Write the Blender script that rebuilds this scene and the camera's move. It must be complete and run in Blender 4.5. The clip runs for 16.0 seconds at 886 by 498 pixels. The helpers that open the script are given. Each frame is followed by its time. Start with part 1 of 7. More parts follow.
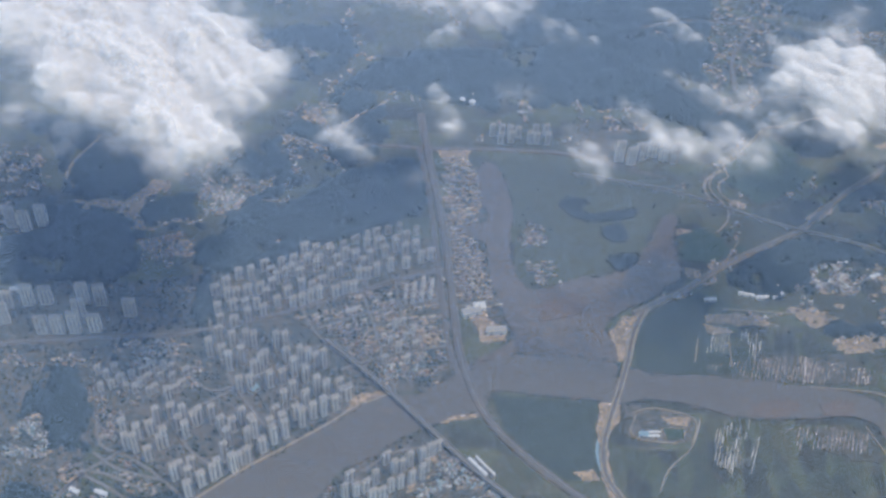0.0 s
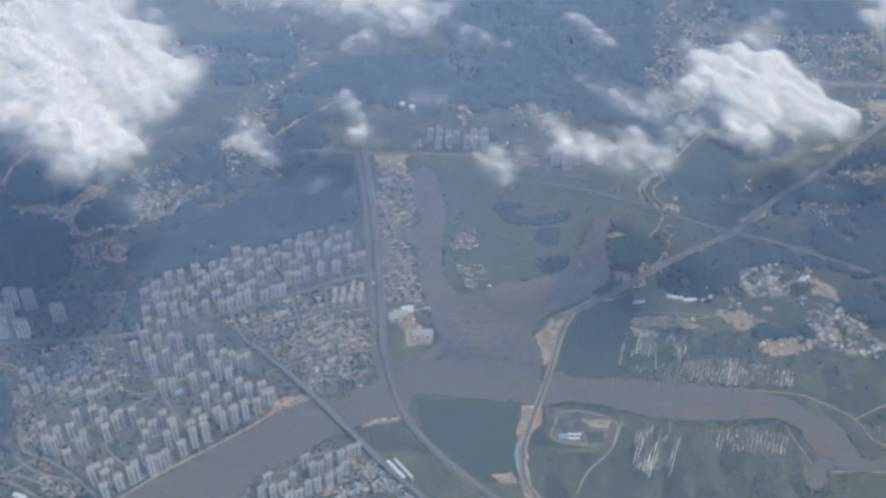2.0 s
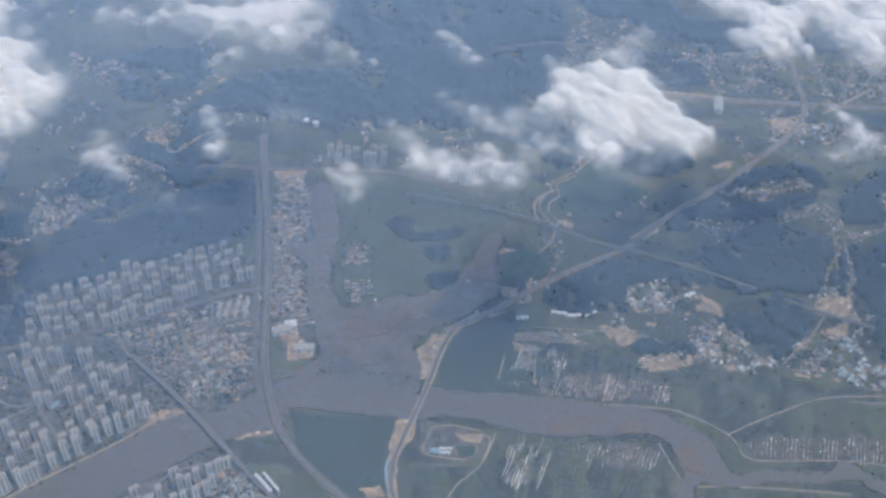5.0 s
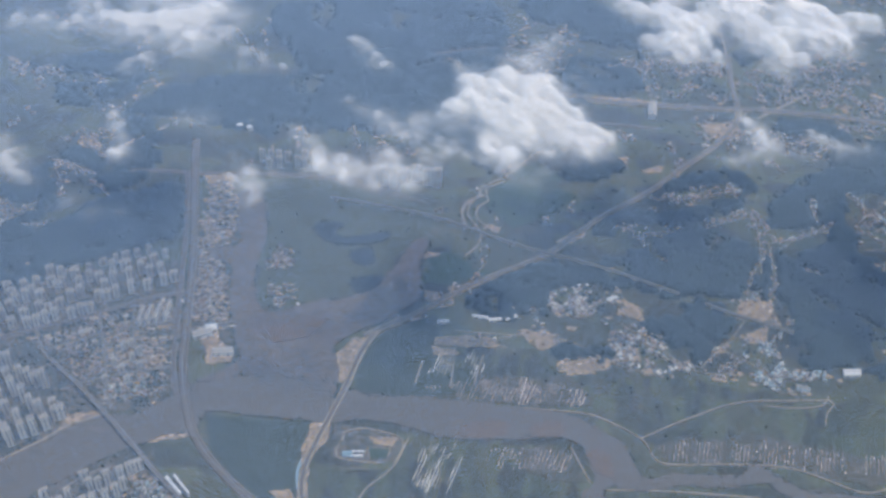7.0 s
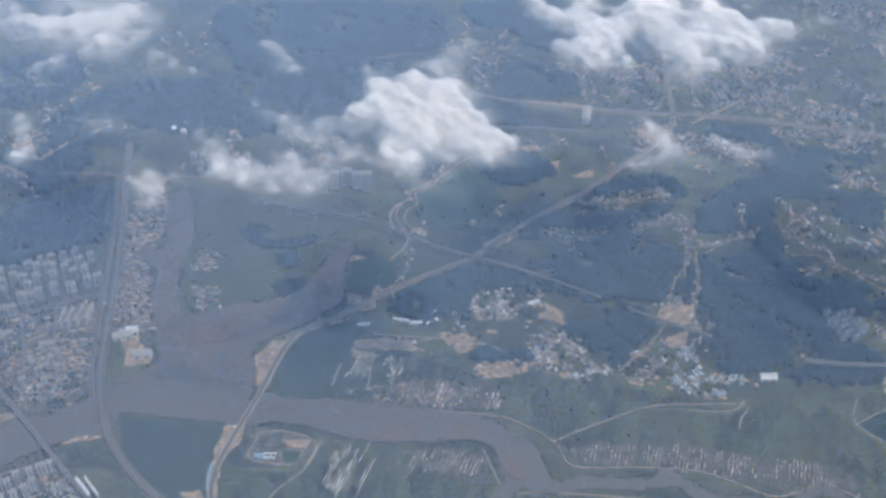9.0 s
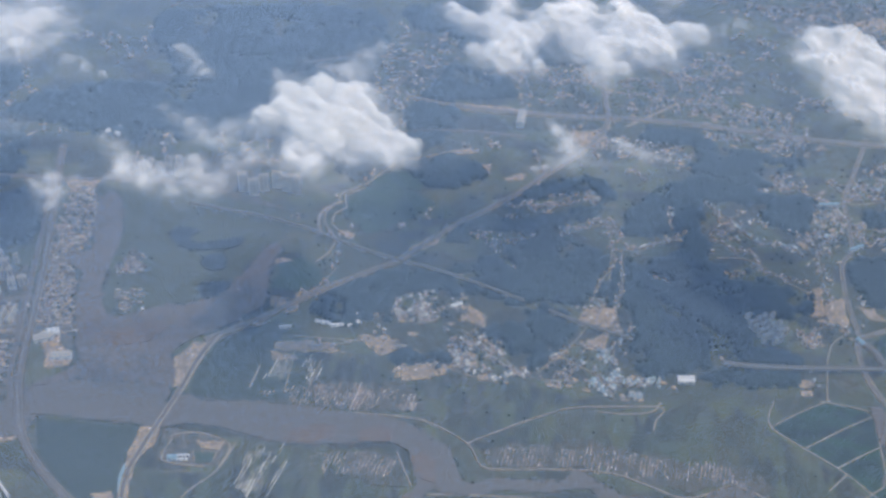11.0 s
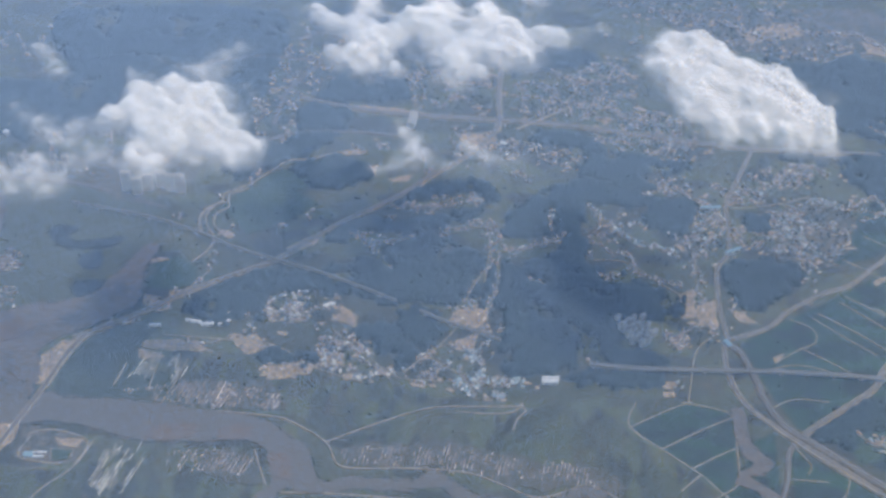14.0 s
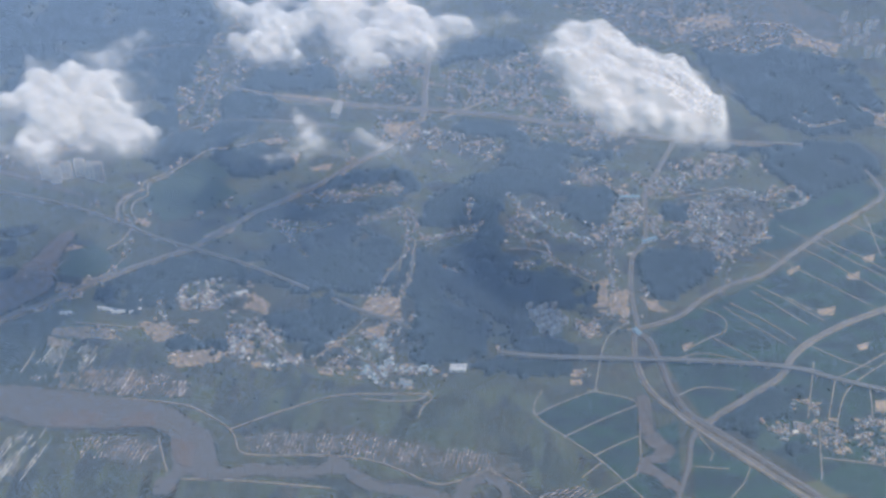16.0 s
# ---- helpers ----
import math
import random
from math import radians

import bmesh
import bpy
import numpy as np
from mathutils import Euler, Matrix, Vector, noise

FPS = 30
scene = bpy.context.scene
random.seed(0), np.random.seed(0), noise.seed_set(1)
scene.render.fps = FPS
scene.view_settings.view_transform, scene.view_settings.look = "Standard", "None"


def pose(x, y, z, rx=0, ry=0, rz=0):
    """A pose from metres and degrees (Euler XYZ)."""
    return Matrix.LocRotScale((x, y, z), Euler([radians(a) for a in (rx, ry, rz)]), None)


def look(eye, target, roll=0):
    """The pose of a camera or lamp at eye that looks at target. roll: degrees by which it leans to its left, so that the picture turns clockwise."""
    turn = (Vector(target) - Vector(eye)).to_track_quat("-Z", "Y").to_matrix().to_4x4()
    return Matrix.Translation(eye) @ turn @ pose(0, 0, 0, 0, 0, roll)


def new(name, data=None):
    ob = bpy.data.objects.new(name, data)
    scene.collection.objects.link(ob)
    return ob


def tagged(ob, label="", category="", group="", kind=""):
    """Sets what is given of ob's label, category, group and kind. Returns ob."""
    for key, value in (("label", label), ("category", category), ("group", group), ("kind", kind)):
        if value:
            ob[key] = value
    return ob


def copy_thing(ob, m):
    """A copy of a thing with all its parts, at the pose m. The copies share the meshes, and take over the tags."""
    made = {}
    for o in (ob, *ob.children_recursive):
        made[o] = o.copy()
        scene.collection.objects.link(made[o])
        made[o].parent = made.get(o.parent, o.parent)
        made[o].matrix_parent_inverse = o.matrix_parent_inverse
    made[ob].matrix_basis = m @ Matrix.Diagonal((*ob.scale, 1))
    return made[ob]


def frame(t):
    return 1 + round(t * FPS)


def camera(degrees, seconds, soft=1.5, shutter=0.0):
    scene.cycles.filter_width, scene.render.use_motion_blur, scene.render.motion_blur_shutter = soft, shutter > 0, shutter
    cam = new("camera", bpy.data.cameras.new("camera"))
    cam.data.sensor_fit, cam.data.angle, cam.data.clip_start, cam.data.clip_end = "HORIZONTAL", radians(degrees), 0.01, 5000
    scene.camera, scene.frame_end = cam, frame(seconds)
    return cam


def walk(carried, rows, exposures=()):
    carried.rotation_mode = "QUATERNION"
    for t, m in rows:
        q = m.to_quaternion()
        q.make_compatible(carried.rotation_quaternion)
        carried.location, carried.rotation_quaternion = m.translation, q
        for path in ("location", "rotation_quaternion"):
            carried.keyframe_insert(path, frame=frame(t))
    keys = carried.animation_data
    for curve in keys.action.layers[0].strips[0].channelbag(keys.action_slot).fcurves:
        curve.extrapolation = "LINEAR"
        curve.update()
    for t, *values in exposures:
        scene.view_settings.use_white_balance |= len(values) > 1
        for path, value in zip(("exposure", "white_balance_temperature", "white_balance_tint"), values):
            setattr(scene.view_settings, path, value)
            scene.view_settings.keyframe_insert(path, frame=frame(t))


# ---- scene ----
# The camera rides in an aircraft over a river plain, sized below life to fit its view.
cam = camera(42.0, 16.0, soft=3.1)
PATH = [
    (0, (0.12, 0.17, 796.44), (-3.5, 687.7, 70.3), 3.36),
    (0.5, (18.22, -0.05, 798.32), (13.1, 689.2, 73.9), 3.37),
    (1, (36.35, -0.25, 800.14), (31.6, 689.6, 76.2), 3.41),
    (1.5, (54.50, -0.44, 801.91), (48.4, 689.7, 78.2), 3.04),
    (2, (72.69, -0.61, 803.63), (62.3, 689.2, 79.7), 2.73),
    (2.5, (90.92, -0.75, 805.32), (77.4, 689.9, 82.2), 2.66),
    (3, (109.17, -0.88, 806.97), (93.0, 692.1, 86.2), 2.62),
    (3.5, (127.47, -0.97, 808.58), (114.5, 691.2, 87.0), 2.72),
    (4, (145.79, -1.03, 810.18), (132.3, 693.7, 91.0), 2.73),
    (6.5, (237.98, -0.90, 817.86), (223.3, 700.5, 105.2), 2.71),
    (7, (256.52, -0.78, 819.36), (241.8, 701.1, 107.2), 2.78),
    (7.5, (275.10, -0.65, 820.86), (261.5, 701.1, 108.5), 2.89),
    (8, (293.70, -0.49, 822.36), (280.6, 701.4, 110.2), 2.93),
    (8.5, (312.34, -0.31, 823.85), (299.2, 701.9, 112.0), 2.95),
    (9, (331.00, -0.13, 825.35), (315.9, 704.0, 115.4), 2.93),
    (11.5, (424.63, 0.79, 832.86), (408.6, 706.6, 124.7), 3.02),
    (12, (443.39, 0.92, 834.37), (429.2, 706.4, 125.8), 3.24),
    (12.5, (462.16, 1.01, 835.88), (450.5, 706.7, 127.5), 3.42),
    (13, (480.94, 1.06, 837.40), (470.4, 708.3, 130.5), 3.59),
    (13.5, (499.70, 1.05, 838.92), (490.6, 709.2, 132.9), 3.68),
    (14, (518.46, 0.97, 840.43), (512.6, 708.5, 133.8), 3.94),
    (14.5, (537.21, 0.82, 841.95), (534.5, 707.3, 134.2), 4.03),
    (15, (555.93, 0.57, 843.46), (557.7, 704.2, 132.9), 4.32),
    (15.5, (574.63, 0.22, 844.96), (577.7, 703.1, 133.7), 4.53),
    (16, (593.30, -0.24, 846.46), (597.6, 702.2, 134.8), 4.62),
]
walk(cam, [(t, look(eye, target, roll)) for t, eye, target, roll in PATH], exposures=[(0.0, 0.17, 6650, 10), (16.0, 0.17, 6650, 10)])

# ---- daylight: high sun from the east, deep blue summer sky ----
SUN_TO = Vector((87, -6, 280)).normalized()
world = bpy.data.worlds.new("sky")
scene.world = world
world.use_nodes = True
sky = world.node_tree.nodes.new("ShaderNodeTexSky")
sky.sky_type, sky.sun_disc = "NISHITA", False
sky.sun_elevation = math.asin(SUN_TO.z)
sky.sun_rotation = math.atan2(SUN_TO.x, SUN_TO.y)
sky.altitude, sky.air_density, sky.dust_density, sky.ozone_density = 300, 1.3, 1.0, 3.0
scene.cycles.transparent_max_bounces = 112
background = world.node_tree.nodes["Background"]
background.inputs["Strength"].default_value = 0.2
world.node_tree.links.new(sky.outputs[0], background.inputs["Color"])
sun = new("sun", bpy.data.lights.new("sun", "SUN"))
sun.data.energy, sun.data.angle, sun.data.color = 2.68, radians(0.6), (1, 0.885, 0.715)
sun.matrix_world = look(SUN_TO * 1500, (0, 0, 0))


# ---- materials ----
def shader(name, colours, grain=8.0, patch=60.0, rough=0.75, ior=1.45, bump=0.05, island=False, per_object=False, local=False, stretch=(1, 1, 1), turn=0.0, metal=0.0):
    """A surface whose colour wanders between the given ones at two scales."""
    m = bpy.data.materials.new(name)
    m.use_nodes = True
    nt = m.node_tree
    n, link = nt.nodes, nt.links.new
    bsdf = n["Principled BSDF"]
    bsdf.inputs["Roughness"].default_value = rough
    bsdf.inputs["IOR"].default_value = ior
    bsdf.inputs["Metallic"].default_value = metal
    where = n.new("ShaderNodeTexCoord").outputs["Object"] if local else n.new("ShaderNodeNewGeometry").outputs["Position"]
    mapping = n.new("ShaderNodeMapping")
    mapping.inputs["Scale"].default_value = stretch
    mapping.inputs["Rotation"].default_value = (0, 0, radians(turn))
    link(where, mapping.inputs["Vector"])
    big, small = n.new("ShaderNodeTexNoise"), n.new("ShaderNodeTexNoise")
    for tex, size, detail in ((big, patch, 4), (small, grain, 5)):
        tex.inputs["Scale"].default_value = 1 / size
        tex.inputs["Detail"].default_value = detail
        tex.inputs["Roughness"].default_value = 0.62
        link(mapping.outputs[0], tex.inputs["Vector"])
    mixed = n.new("ShaderNodeMath")
    mixed.operation = "MULTIPLY_ADD"
    mixed.inputs[1].default_value = 0.55
    link(small.outputs["Fac"], mixed.inputs[0])
    scaled = n.new("ShaderNodeMath")
    scaled.operation = "MULTIPLY"
    scaled.inputs[1].default_value = 0.45
    link(big.outputs["Fac"], scaled.inputs[0])
    link(scaled.outputs[0], mixed.inputs[2])
    value = mixed.outputs[0]
    ramp = n.new("ShaderNodeValToRGB")
    if island or per_object:
        pick = n.new("ShaderNodeNewGeometry").outputs["Random Per Island"] if island else n.new("ShaderNodeObjectInfo").outputs["Random"]
        ramp.color_ramp.interpolation = "CONSTANT"
        places = [k / len(colours) for k in range(len(colours))]
        link(pick, ramp.inputs[0])
    else:
        places = [0.34 + 0.32 * k / max(1, len(colours) - 1) for k in range(len(colours))]
        link(value, ramp.inputs[0])
    while len(ramp.color_ramp.elements) < len(colours):
        ramp.color_ramp.elements.new(0.5)
    for element, place, colour in zip(ramp.color_ramp.elements, places, colours):
        element.position, element.color = place, (*colour, 1)
    shade = ramp.outputs[0]
    if island or per_object:
        wear = n.new("ShaderNodeMix")
        wear.data_type, wear.blend_type = "RGBA", "MULTIPLY"
        wear.inputs["Factor"].default_value = 0.6
        link(shade, wear.inputs["A"])
        dirt = n.new("ShaderNodeMapRange")
        dirt.inputs["From Min"].default_value, dirt.inputs["From Max"].default_value = 0.3, 0.7
        dirt.inputs["To Min"].default_value, dirt.inputs["To Max"].default_value = 0.6, 1.1
        link(value, dirt.inputs["Value"])
        link(dirt.outputs[0], wear.inputs["B"])
        shade = wear.outputs["Result"]
    link(shade, bsdf.inputs["Base Color"])
    if bump:
        relief = n.new("ShaderNodeBump")
        relief.inputs["Strength"].default_value, relief.inputs["Distance"].default_value = bump, 0.4
        link(small.outputs["Fac"], relief.inputs["Height"])
        link(relief.outputs[0], bsdf.inputs["Normal"])
    return m


def fields_shader(name, colours, size, stretch, turn, hedge, bald=0.5):
    """Farmland: parcels of slightly different green with thin banks between them."""
    m = shader(name, colours, grain=5, patch=45)
    nt = m.node_tree
    n, link = nt.nodes, nt.links.new
    bsdf = n["Principled BSDF"]
    base = bsdf.inputs["Base Color"].links[0].from_socket
    mapping = n.new("ShaderNodeMapping")
    mapping.inputs["Scale"].default_value = stretch
    mapping.inputs["Rotation"].default_value = (0, 0, radians(turn))
    link(n.new("ShaderNodeNewGeometry").outputs["Position"], mapping.inputs["Vector"])
    cells, edges = n.new("ShaderNodeTexVoronoi"), n.new("ShaderNodeTexVoronoi")
    edges.feature = "DISTANCE_TO_EDGE"
    for tex in (cells, edges):
        tex.inputs["Scale"].default_value = 1 / size
        tex.inputs["Randomness"].default_value = 0.75
        link(mapping.outputs[0], tex.inputs["Vector"])
    grey = n.new("ShaderNodeSeparateColor")
    link(cells.outputs["Color"], grey.inputs[0])
    span = n.new("ShaderNodeMapRange")
    span.inputs["To Min"].default_value, span.inputs["To Max"].default_value = 0.5, 1.55
    link(grey.outputs[0], span.inputs["Value"])
    tint = n.new("ShaderNodeMix")
    tint.data_type, tint.blend_type = "RGBA", "MULTIPLY"
    tint.inputs["Factor"].default_value = 1
    link(base, tint.inputs["A"])
    link(span.outputs[0], tint.inputs["B"])
    near = n.new("ShaderNodeMapRange")
    near.inputs["From Min"].default_value, near.inputs["From Max"].default_value = 0.0, 0.05
    near.inputs["To Min"].default_value, near.inputs["To Max"].default_value = 0.55, 0.0
    link(edges.outputs["Distance"], near.inputs["Value"])
    bank = n.new("ShaderNodeMix")
    bank.data_type = "RGBA"
    link(near.outputs[0], bank.inputs["Factor"])
    link(tint.outputs["Result"], bank.inputs["A"])
    bank.inputs["B"].default_value = (*hedge, 1)
    plots, mask = n.new("ShaderNodeTexNoise"), n.new("ShaderNodeTexNoise")
    for tex, scale in ((plots, 1 / 7), (mask, 1 / 55)):
        tex.inputs["Scale"].default_value, tex.inputs["Detail"].default_value, tex.inputs["Roughness"].default_value = scale, 3, 0.55
        link(mapping.outputs[0], tex.inputs["Vector"])
    both = n.new("ShaderNodeMath")
    both.operation = "ADD"
    link(plots.outputs["Fac"], both.inputs[0])
    link(mask.outputs["Fac"], both.inputs[1])
    bare = n.new("ShaderNodeMapRange")
    bare.inputs["From Min"].default_value, bare.inputs["From Max"].default_value = 1.13, 1.27
    bare.inputs["To Min"].default_value, bare.inputs["To Max"].default_value = 0.0, bald
    link(both.outputs[0], bare.inputs["Value"])
    dry = n.new("ShaderNodeMix")
    dry.data_type = "RGBA"
    link(bare.outputs[0], dry.inputs["Factor"])
    link(bank.outputs["Result"], dry.inputs["A"])
    dry.inputs["B"].default_value = (0.26, 0.2, 0.13, 1)
    link(dry.outputs["Result"], bsdf.inputs["Base Color"])
    return m


GROUND = fields_shader("farmland", [(0.04, 0.051, 0.017), (0.063, 0.068, 0.021), (0.095, 0.081, 0.029)], 42, (1, 1.8, 1), 24, (0.07, 0.075, 0.045), 0.35)
LAND = {
    "marsh": shader("marsh_grass", [(0.05, 0.066, 0.028), (0.09, 0.095, 0.04), (0.07, 0.08, 0.034), (0.125, 0.112, 0.06)], 8, 42),
    # darkfield: green crop darkened in its colour to stand in for cloud shade
    "darkfield": shader("shaded_paddy", [(0.029, 0.0445, 0.0207), (0.0451, 0.0593, 0.0242)], 12, 70, stretch=(1, 3, 1), turn=10),
    "paddy": fields_shader("paddy", [(0.034, 0.048, 0.015), (0.052, 0.06, 0.018), (0.078, 0.068, 0.022)], 30, (2.6, 1, 1), 12, (0.07, 0.075, 0.05), 0.3),
    "rice": fields_shader("rice", [(0.01, 0.035, 0.013), (0.016, 0.043, 0.016)], 26, (1, 2.2, 1), 34, (0.04, 0.065, 0.045), 0.05),
    "greenfield": shader("green_crop", [(0.028, 0.06, 0.0245), (0.045, 0.072, 0.028)], 8, 40),
    "urban": shader("city_ground", [(0.03, 0.046, 0.025), (0.098, 0.086, 0.058), (0.046, 0.06, 0.034), (0.17, 0.135, 0.092), (0.052, 0.063, 0.036), (0.12, 0.1, 0.07)], 8, 44),
    "soil": shader("bare_soil", [(0.1, 0.1, 0.052), (0.4, 0.275, 0.16), (0.17, 0.135, 0.078), (0.6, 0.41, 0.245), (0.085, 0.09, 0.047), (0.64, 0.45, 0.28)], 4, 13),
    "stubble": shader("dry_stubble", [(0.04, 0.052, 0.021), (0.08, 0.074, 0.04), (0.05, 0.058, 0.026), (0.13, 0.105, 0.068), (0.06, 0.064, 0.03), (0.19, 0.15, 0.1)], 3.5, 12, stretch=(1, 0.4, 1), turn=10),
    "mudbank": shader("mud_bank", [(0.0855, 0.068, 0.0405), (0.182, 0.13, 0.0836), (0.125, 0.092, 0.0581), (0.251, 0.18, 0.114)], 6, 24),
}
WATER = shader("muddy_water", [(0.1, 0.091, 0.067), (0.142, 0.122, 0.086), (0.128, 0.111, 0.08), (0.172, 0.142, 0.098)], 16, 42, stretch=(1, 1.7, 1), turn=20, rough=0.3, ior=1.4, bump=0.03)
MUD = shader("tidal_mud", [(0.075, 0.066, 0.049), (0.185, 0.144, 0.1), (0.108, 0.09, 0.063), (0.215, 0.168, 0.117)], 7, 34, stretch=(1, 2, 1), turn=-30, rough=0.4, ior=1.4, bump=0.05)
POND = shader("still_pond_water", [(0.03, 0.045, 0.04), (0.05, 0.06, 0.05)], 8, 40, rough=0.2, ior=1.35, bump=0.03)
ASPHALT = shader("asphalt", [(0.105, 0.092, 0.074), (0.15, 0.127, 0.098)], 3, 30, rough=0.6)
VERGE = shader("gravel_verge", [(0.1, 0.095, 0.053), (0.2, 0.158, 0.098), (0.34, 0.25, 0.15)], 4, 34)
TRACK = shader("dusty_track", [(0.11, 0.102, 0.06), (0.26, 0.21, 0.14), (0.38, 0.3, 0.2), (0.3, 0.235, 0.155)], 5, 22)
PAVING = shader("street_paving", [(0.12, 0.11, 0.09), (0.22, 0.195, 0.155), (0.17, 0.15, 0.12)], 3, 25)
CONCRETE = shader("viaduct_concrete", [(0.24, 0.22, 0.18), (0.36, 0.33, 0.27)], 3, 30)
BALLAST = shader("rail_ballast", [(0.15, 0.135, 0.12), (0.2, 0.18, 0.155)], 2, 14)
LEAVES = shader("forest_canopy", [(0.015, 0.038, 0.026), (0.024, 0.05, 0.028), (0.019, 0.044, 0.027), (0.032, 0.058, 0.03)], 4, 40, rough=0.7, ior=1.45, bump=0, island=True)
CANOPY = shader("canopy_blanket", [(0.006, 0.02, 0.019), (0.01, 0.027, 0.022), (0.016, 0.035, 0.025)], 5, 45, ior=1.45)
WALL = shader("house_wall", [(0.42, 0.36, 0.28), (0.54, 0.47, 0.38), (0.34, 0.27, 0.21)], 2, 15, rough=0.7, ior=1.45, island=True)
ROOFS = {
    "mixed": shader("mixed_roofs", [(0.48, 0.38, 0.28), (0.28, 0.22, 0.17), (0.58, 0.49, 0.38), (0.3, 0.34, 0.33), (0.5, 0.32, 0.21), (0.4, 0.32, 0.24), (0.38, 0.41, 0.37), (0.82, 0.73, 0.61)], 2, 20, rough=0.7, ior=1.45, island=True),
    "blue": shader("blue_roofs", [(0.34, 0.45, 0.46), (0.5, 0.45, 0.38), (0.4, 0.5, 0.48), (0.74, 0.7, 0.62), (0.3, 0.27, 0.23), (0.5, 0.39, 0.3), (0.42, 0.5, 0.46), (0.46, 0.41, 0.34)], 2, 20, rough=0.7, ior=1.45, island=True),
    "grey": shader("grey_roofs", [(0.296, 0.22, 0.15), (0.41, 0.31, 0.22), (0.205, 0.15, 0.106), (0.57, 0.45, 0.326), (0.388, 0.24, 0.15), (0.228, 0.25, 0.22)], 2, 20, rough=0.7, ior=1.45, island=True),
    "pale": shader("pale_shed_roofs", [(0.52, 0.43, 0.32), (0.38, 0.31, 0.23), (0.66, 0.57, 0.45), (0.3, 0.24, 0.18), (0.56, 0.42, 0.29)], 2, 20, rough=0.7, ior=1.45, island=True),
}
FLAT_WALL = shader("apartment_wall", [(0.68, 0.61, 0.51), (0.74, 0.67, 0.57), (0.6, 0.53, 0.44), (0.78, 0.72, 0.62)], 2.5, 18, rough=0.7, ior=1.45, per_object=True)
WHITE_WALL = shader("pale_apartment_wall", [(0.72, 0.67, 0.59), (0.78, 0.74, 0.66), (0.66, 0.61, 0.53)], 2.5, 18, rough=0.7, ior=1.45, per_object=True)
FLAT_ROOF = shader("apartment_roof", [(0.36, 0.32, 0.265), (0.46, 0.41, 0.34)], 2, 9, rough=0.7, ior=1.6)
GLASS = shader("window_band", [(0.2, 0.195, 0.185), (0.28, 0.27, 0.25)], 2, 8, rough=0.25, ior=1.5, bump=0)
FILM = shader("white_plastic_film", [(0.713, 0.645, 0.513), (0.391, 0.323, 0.228), (0.862, 0.785, 0.637), (0.517, 0.451, 0.342)], 3, 20, rough=0.7, ior=1.45, island=True)
MULCH = shader("dry_mulch", [(0.427, 0.304, 0.221), (0.628, 0.467, 0.349), (0.516, 0.375, 0.276), (0.831, 0.66, 0.514), (0.359, 0.264, 0.184)], 3, 20, island=True)
WHITE = shader("white_sheet_metal", [(0.619, 0.598, 0.56), (0.705, 0.681, 0.64)], 3, 12, rough=0.4, ior=1.5)
BLUE = shader("blue_sheeting", [(0.2, 0.32, 0.38), (0.3, 0.42, 0.45)], 3, 14)


def cloud_shader():
    m = bpy.data.materials.new("cloud_vapour")
    m.use_nodes = True
    nt = m.node_tree
    nt.nodes.clear()
    out, mix = nt.nodes.new("ShaderNodeOutputMaterial"), nt.nodes.new("ShaderNodeMixShader")
    clear, white, soft = nt.nodes.new("ShaderNodeBsdfTransparent"), nt.nodes.new("ShaderNodeBsdfDiffuse"), nt.nodes.new("ShaderNodeBsdfTranslucent")
    both = nt.nodes.new("ShaderNodeMixShader")
    both.inputs[0].default_value = 0.3
    for node in (white, soft):
        node.inputs["Color"].default_value = (0.99, 0.97, 0.94, 1)
    cover = nt.nodes.new("ShaderNodeAttribute")
    cover.attribute_name = "cover"
    link = nt.links.new
    link(white.outputs[0], both.inputs[1])
    link(soft.outputs[0], both.inputs[2])
    link(cover.outputs["Fac"], mix.inputs[0])
    link(clear.outputs[0], mix.inputs[1])
    link(both.outputs[0], mix.inputs[2])
    link(mix.outputs[0], out.inputs[0])
    return m


VAPOUR = cloud_shader()
# solid bluish colour for specks that stand in for hazy light
PAINTED_HAZE = shader("painted_blue_haze", [(0.174, 0.26, 0.391), (0.186, 0.273, 0.408)], 40, 200, rough=0.9, ior=1.3, bump=0)


# ---- tools ----
def mesh_of(name, verts, faces, materials, picks=None):
    me = bpy.data.meshes.new(name)
    me.from_pydata([tuple(v) for v in verts], [], faces)
    for m in materials:
        me.materials.append(m)
    if picks is not None:
        me.polygons.foreach_set("material_index", picks)
    me.update()
    return me


def part(name, me, parent, label=""):
    ob = new(name, me)
    ob.parent = parent
    return tagged(ob, label)


def curve_points(pts, closed, step):
    """A smooth line through the given points, in even short steps."""
    p = [Vector((x, y)) for x, y in pts]
    n = len(p)
    out = []
    for i in range(n if closed else n - 1):
        a, b, c, d = (p[(i + k) % n] if closed else p[min(max(i + k, 0), n - 1)] for k in (-1, 0, 1, 2))
        parts = max(2, int((c - b).length / step))
        for k in range(parts):
            u = k / parts
            out.append(0.5 * (2 * b + (c - a) * u + (2 * a - 5 * b + 4 * c - d) * u * u + (3 * b - a - 3 * c + d) * u ** 3))
    if not closed:
        out.append(p[-1])
    return out


def straight_points(pts, step):
    out = []
    for (ax, ay), (bx, by) in zip(pts, pts[1:] + pts[:1]):
        k = max(2, int(math.hypot(bx - ax, by - ay) / step))
        out += [Vector((ax + (bx - ax) * i / k, ay + (by - ay) * i / k)) for i in range(k)]
    return out


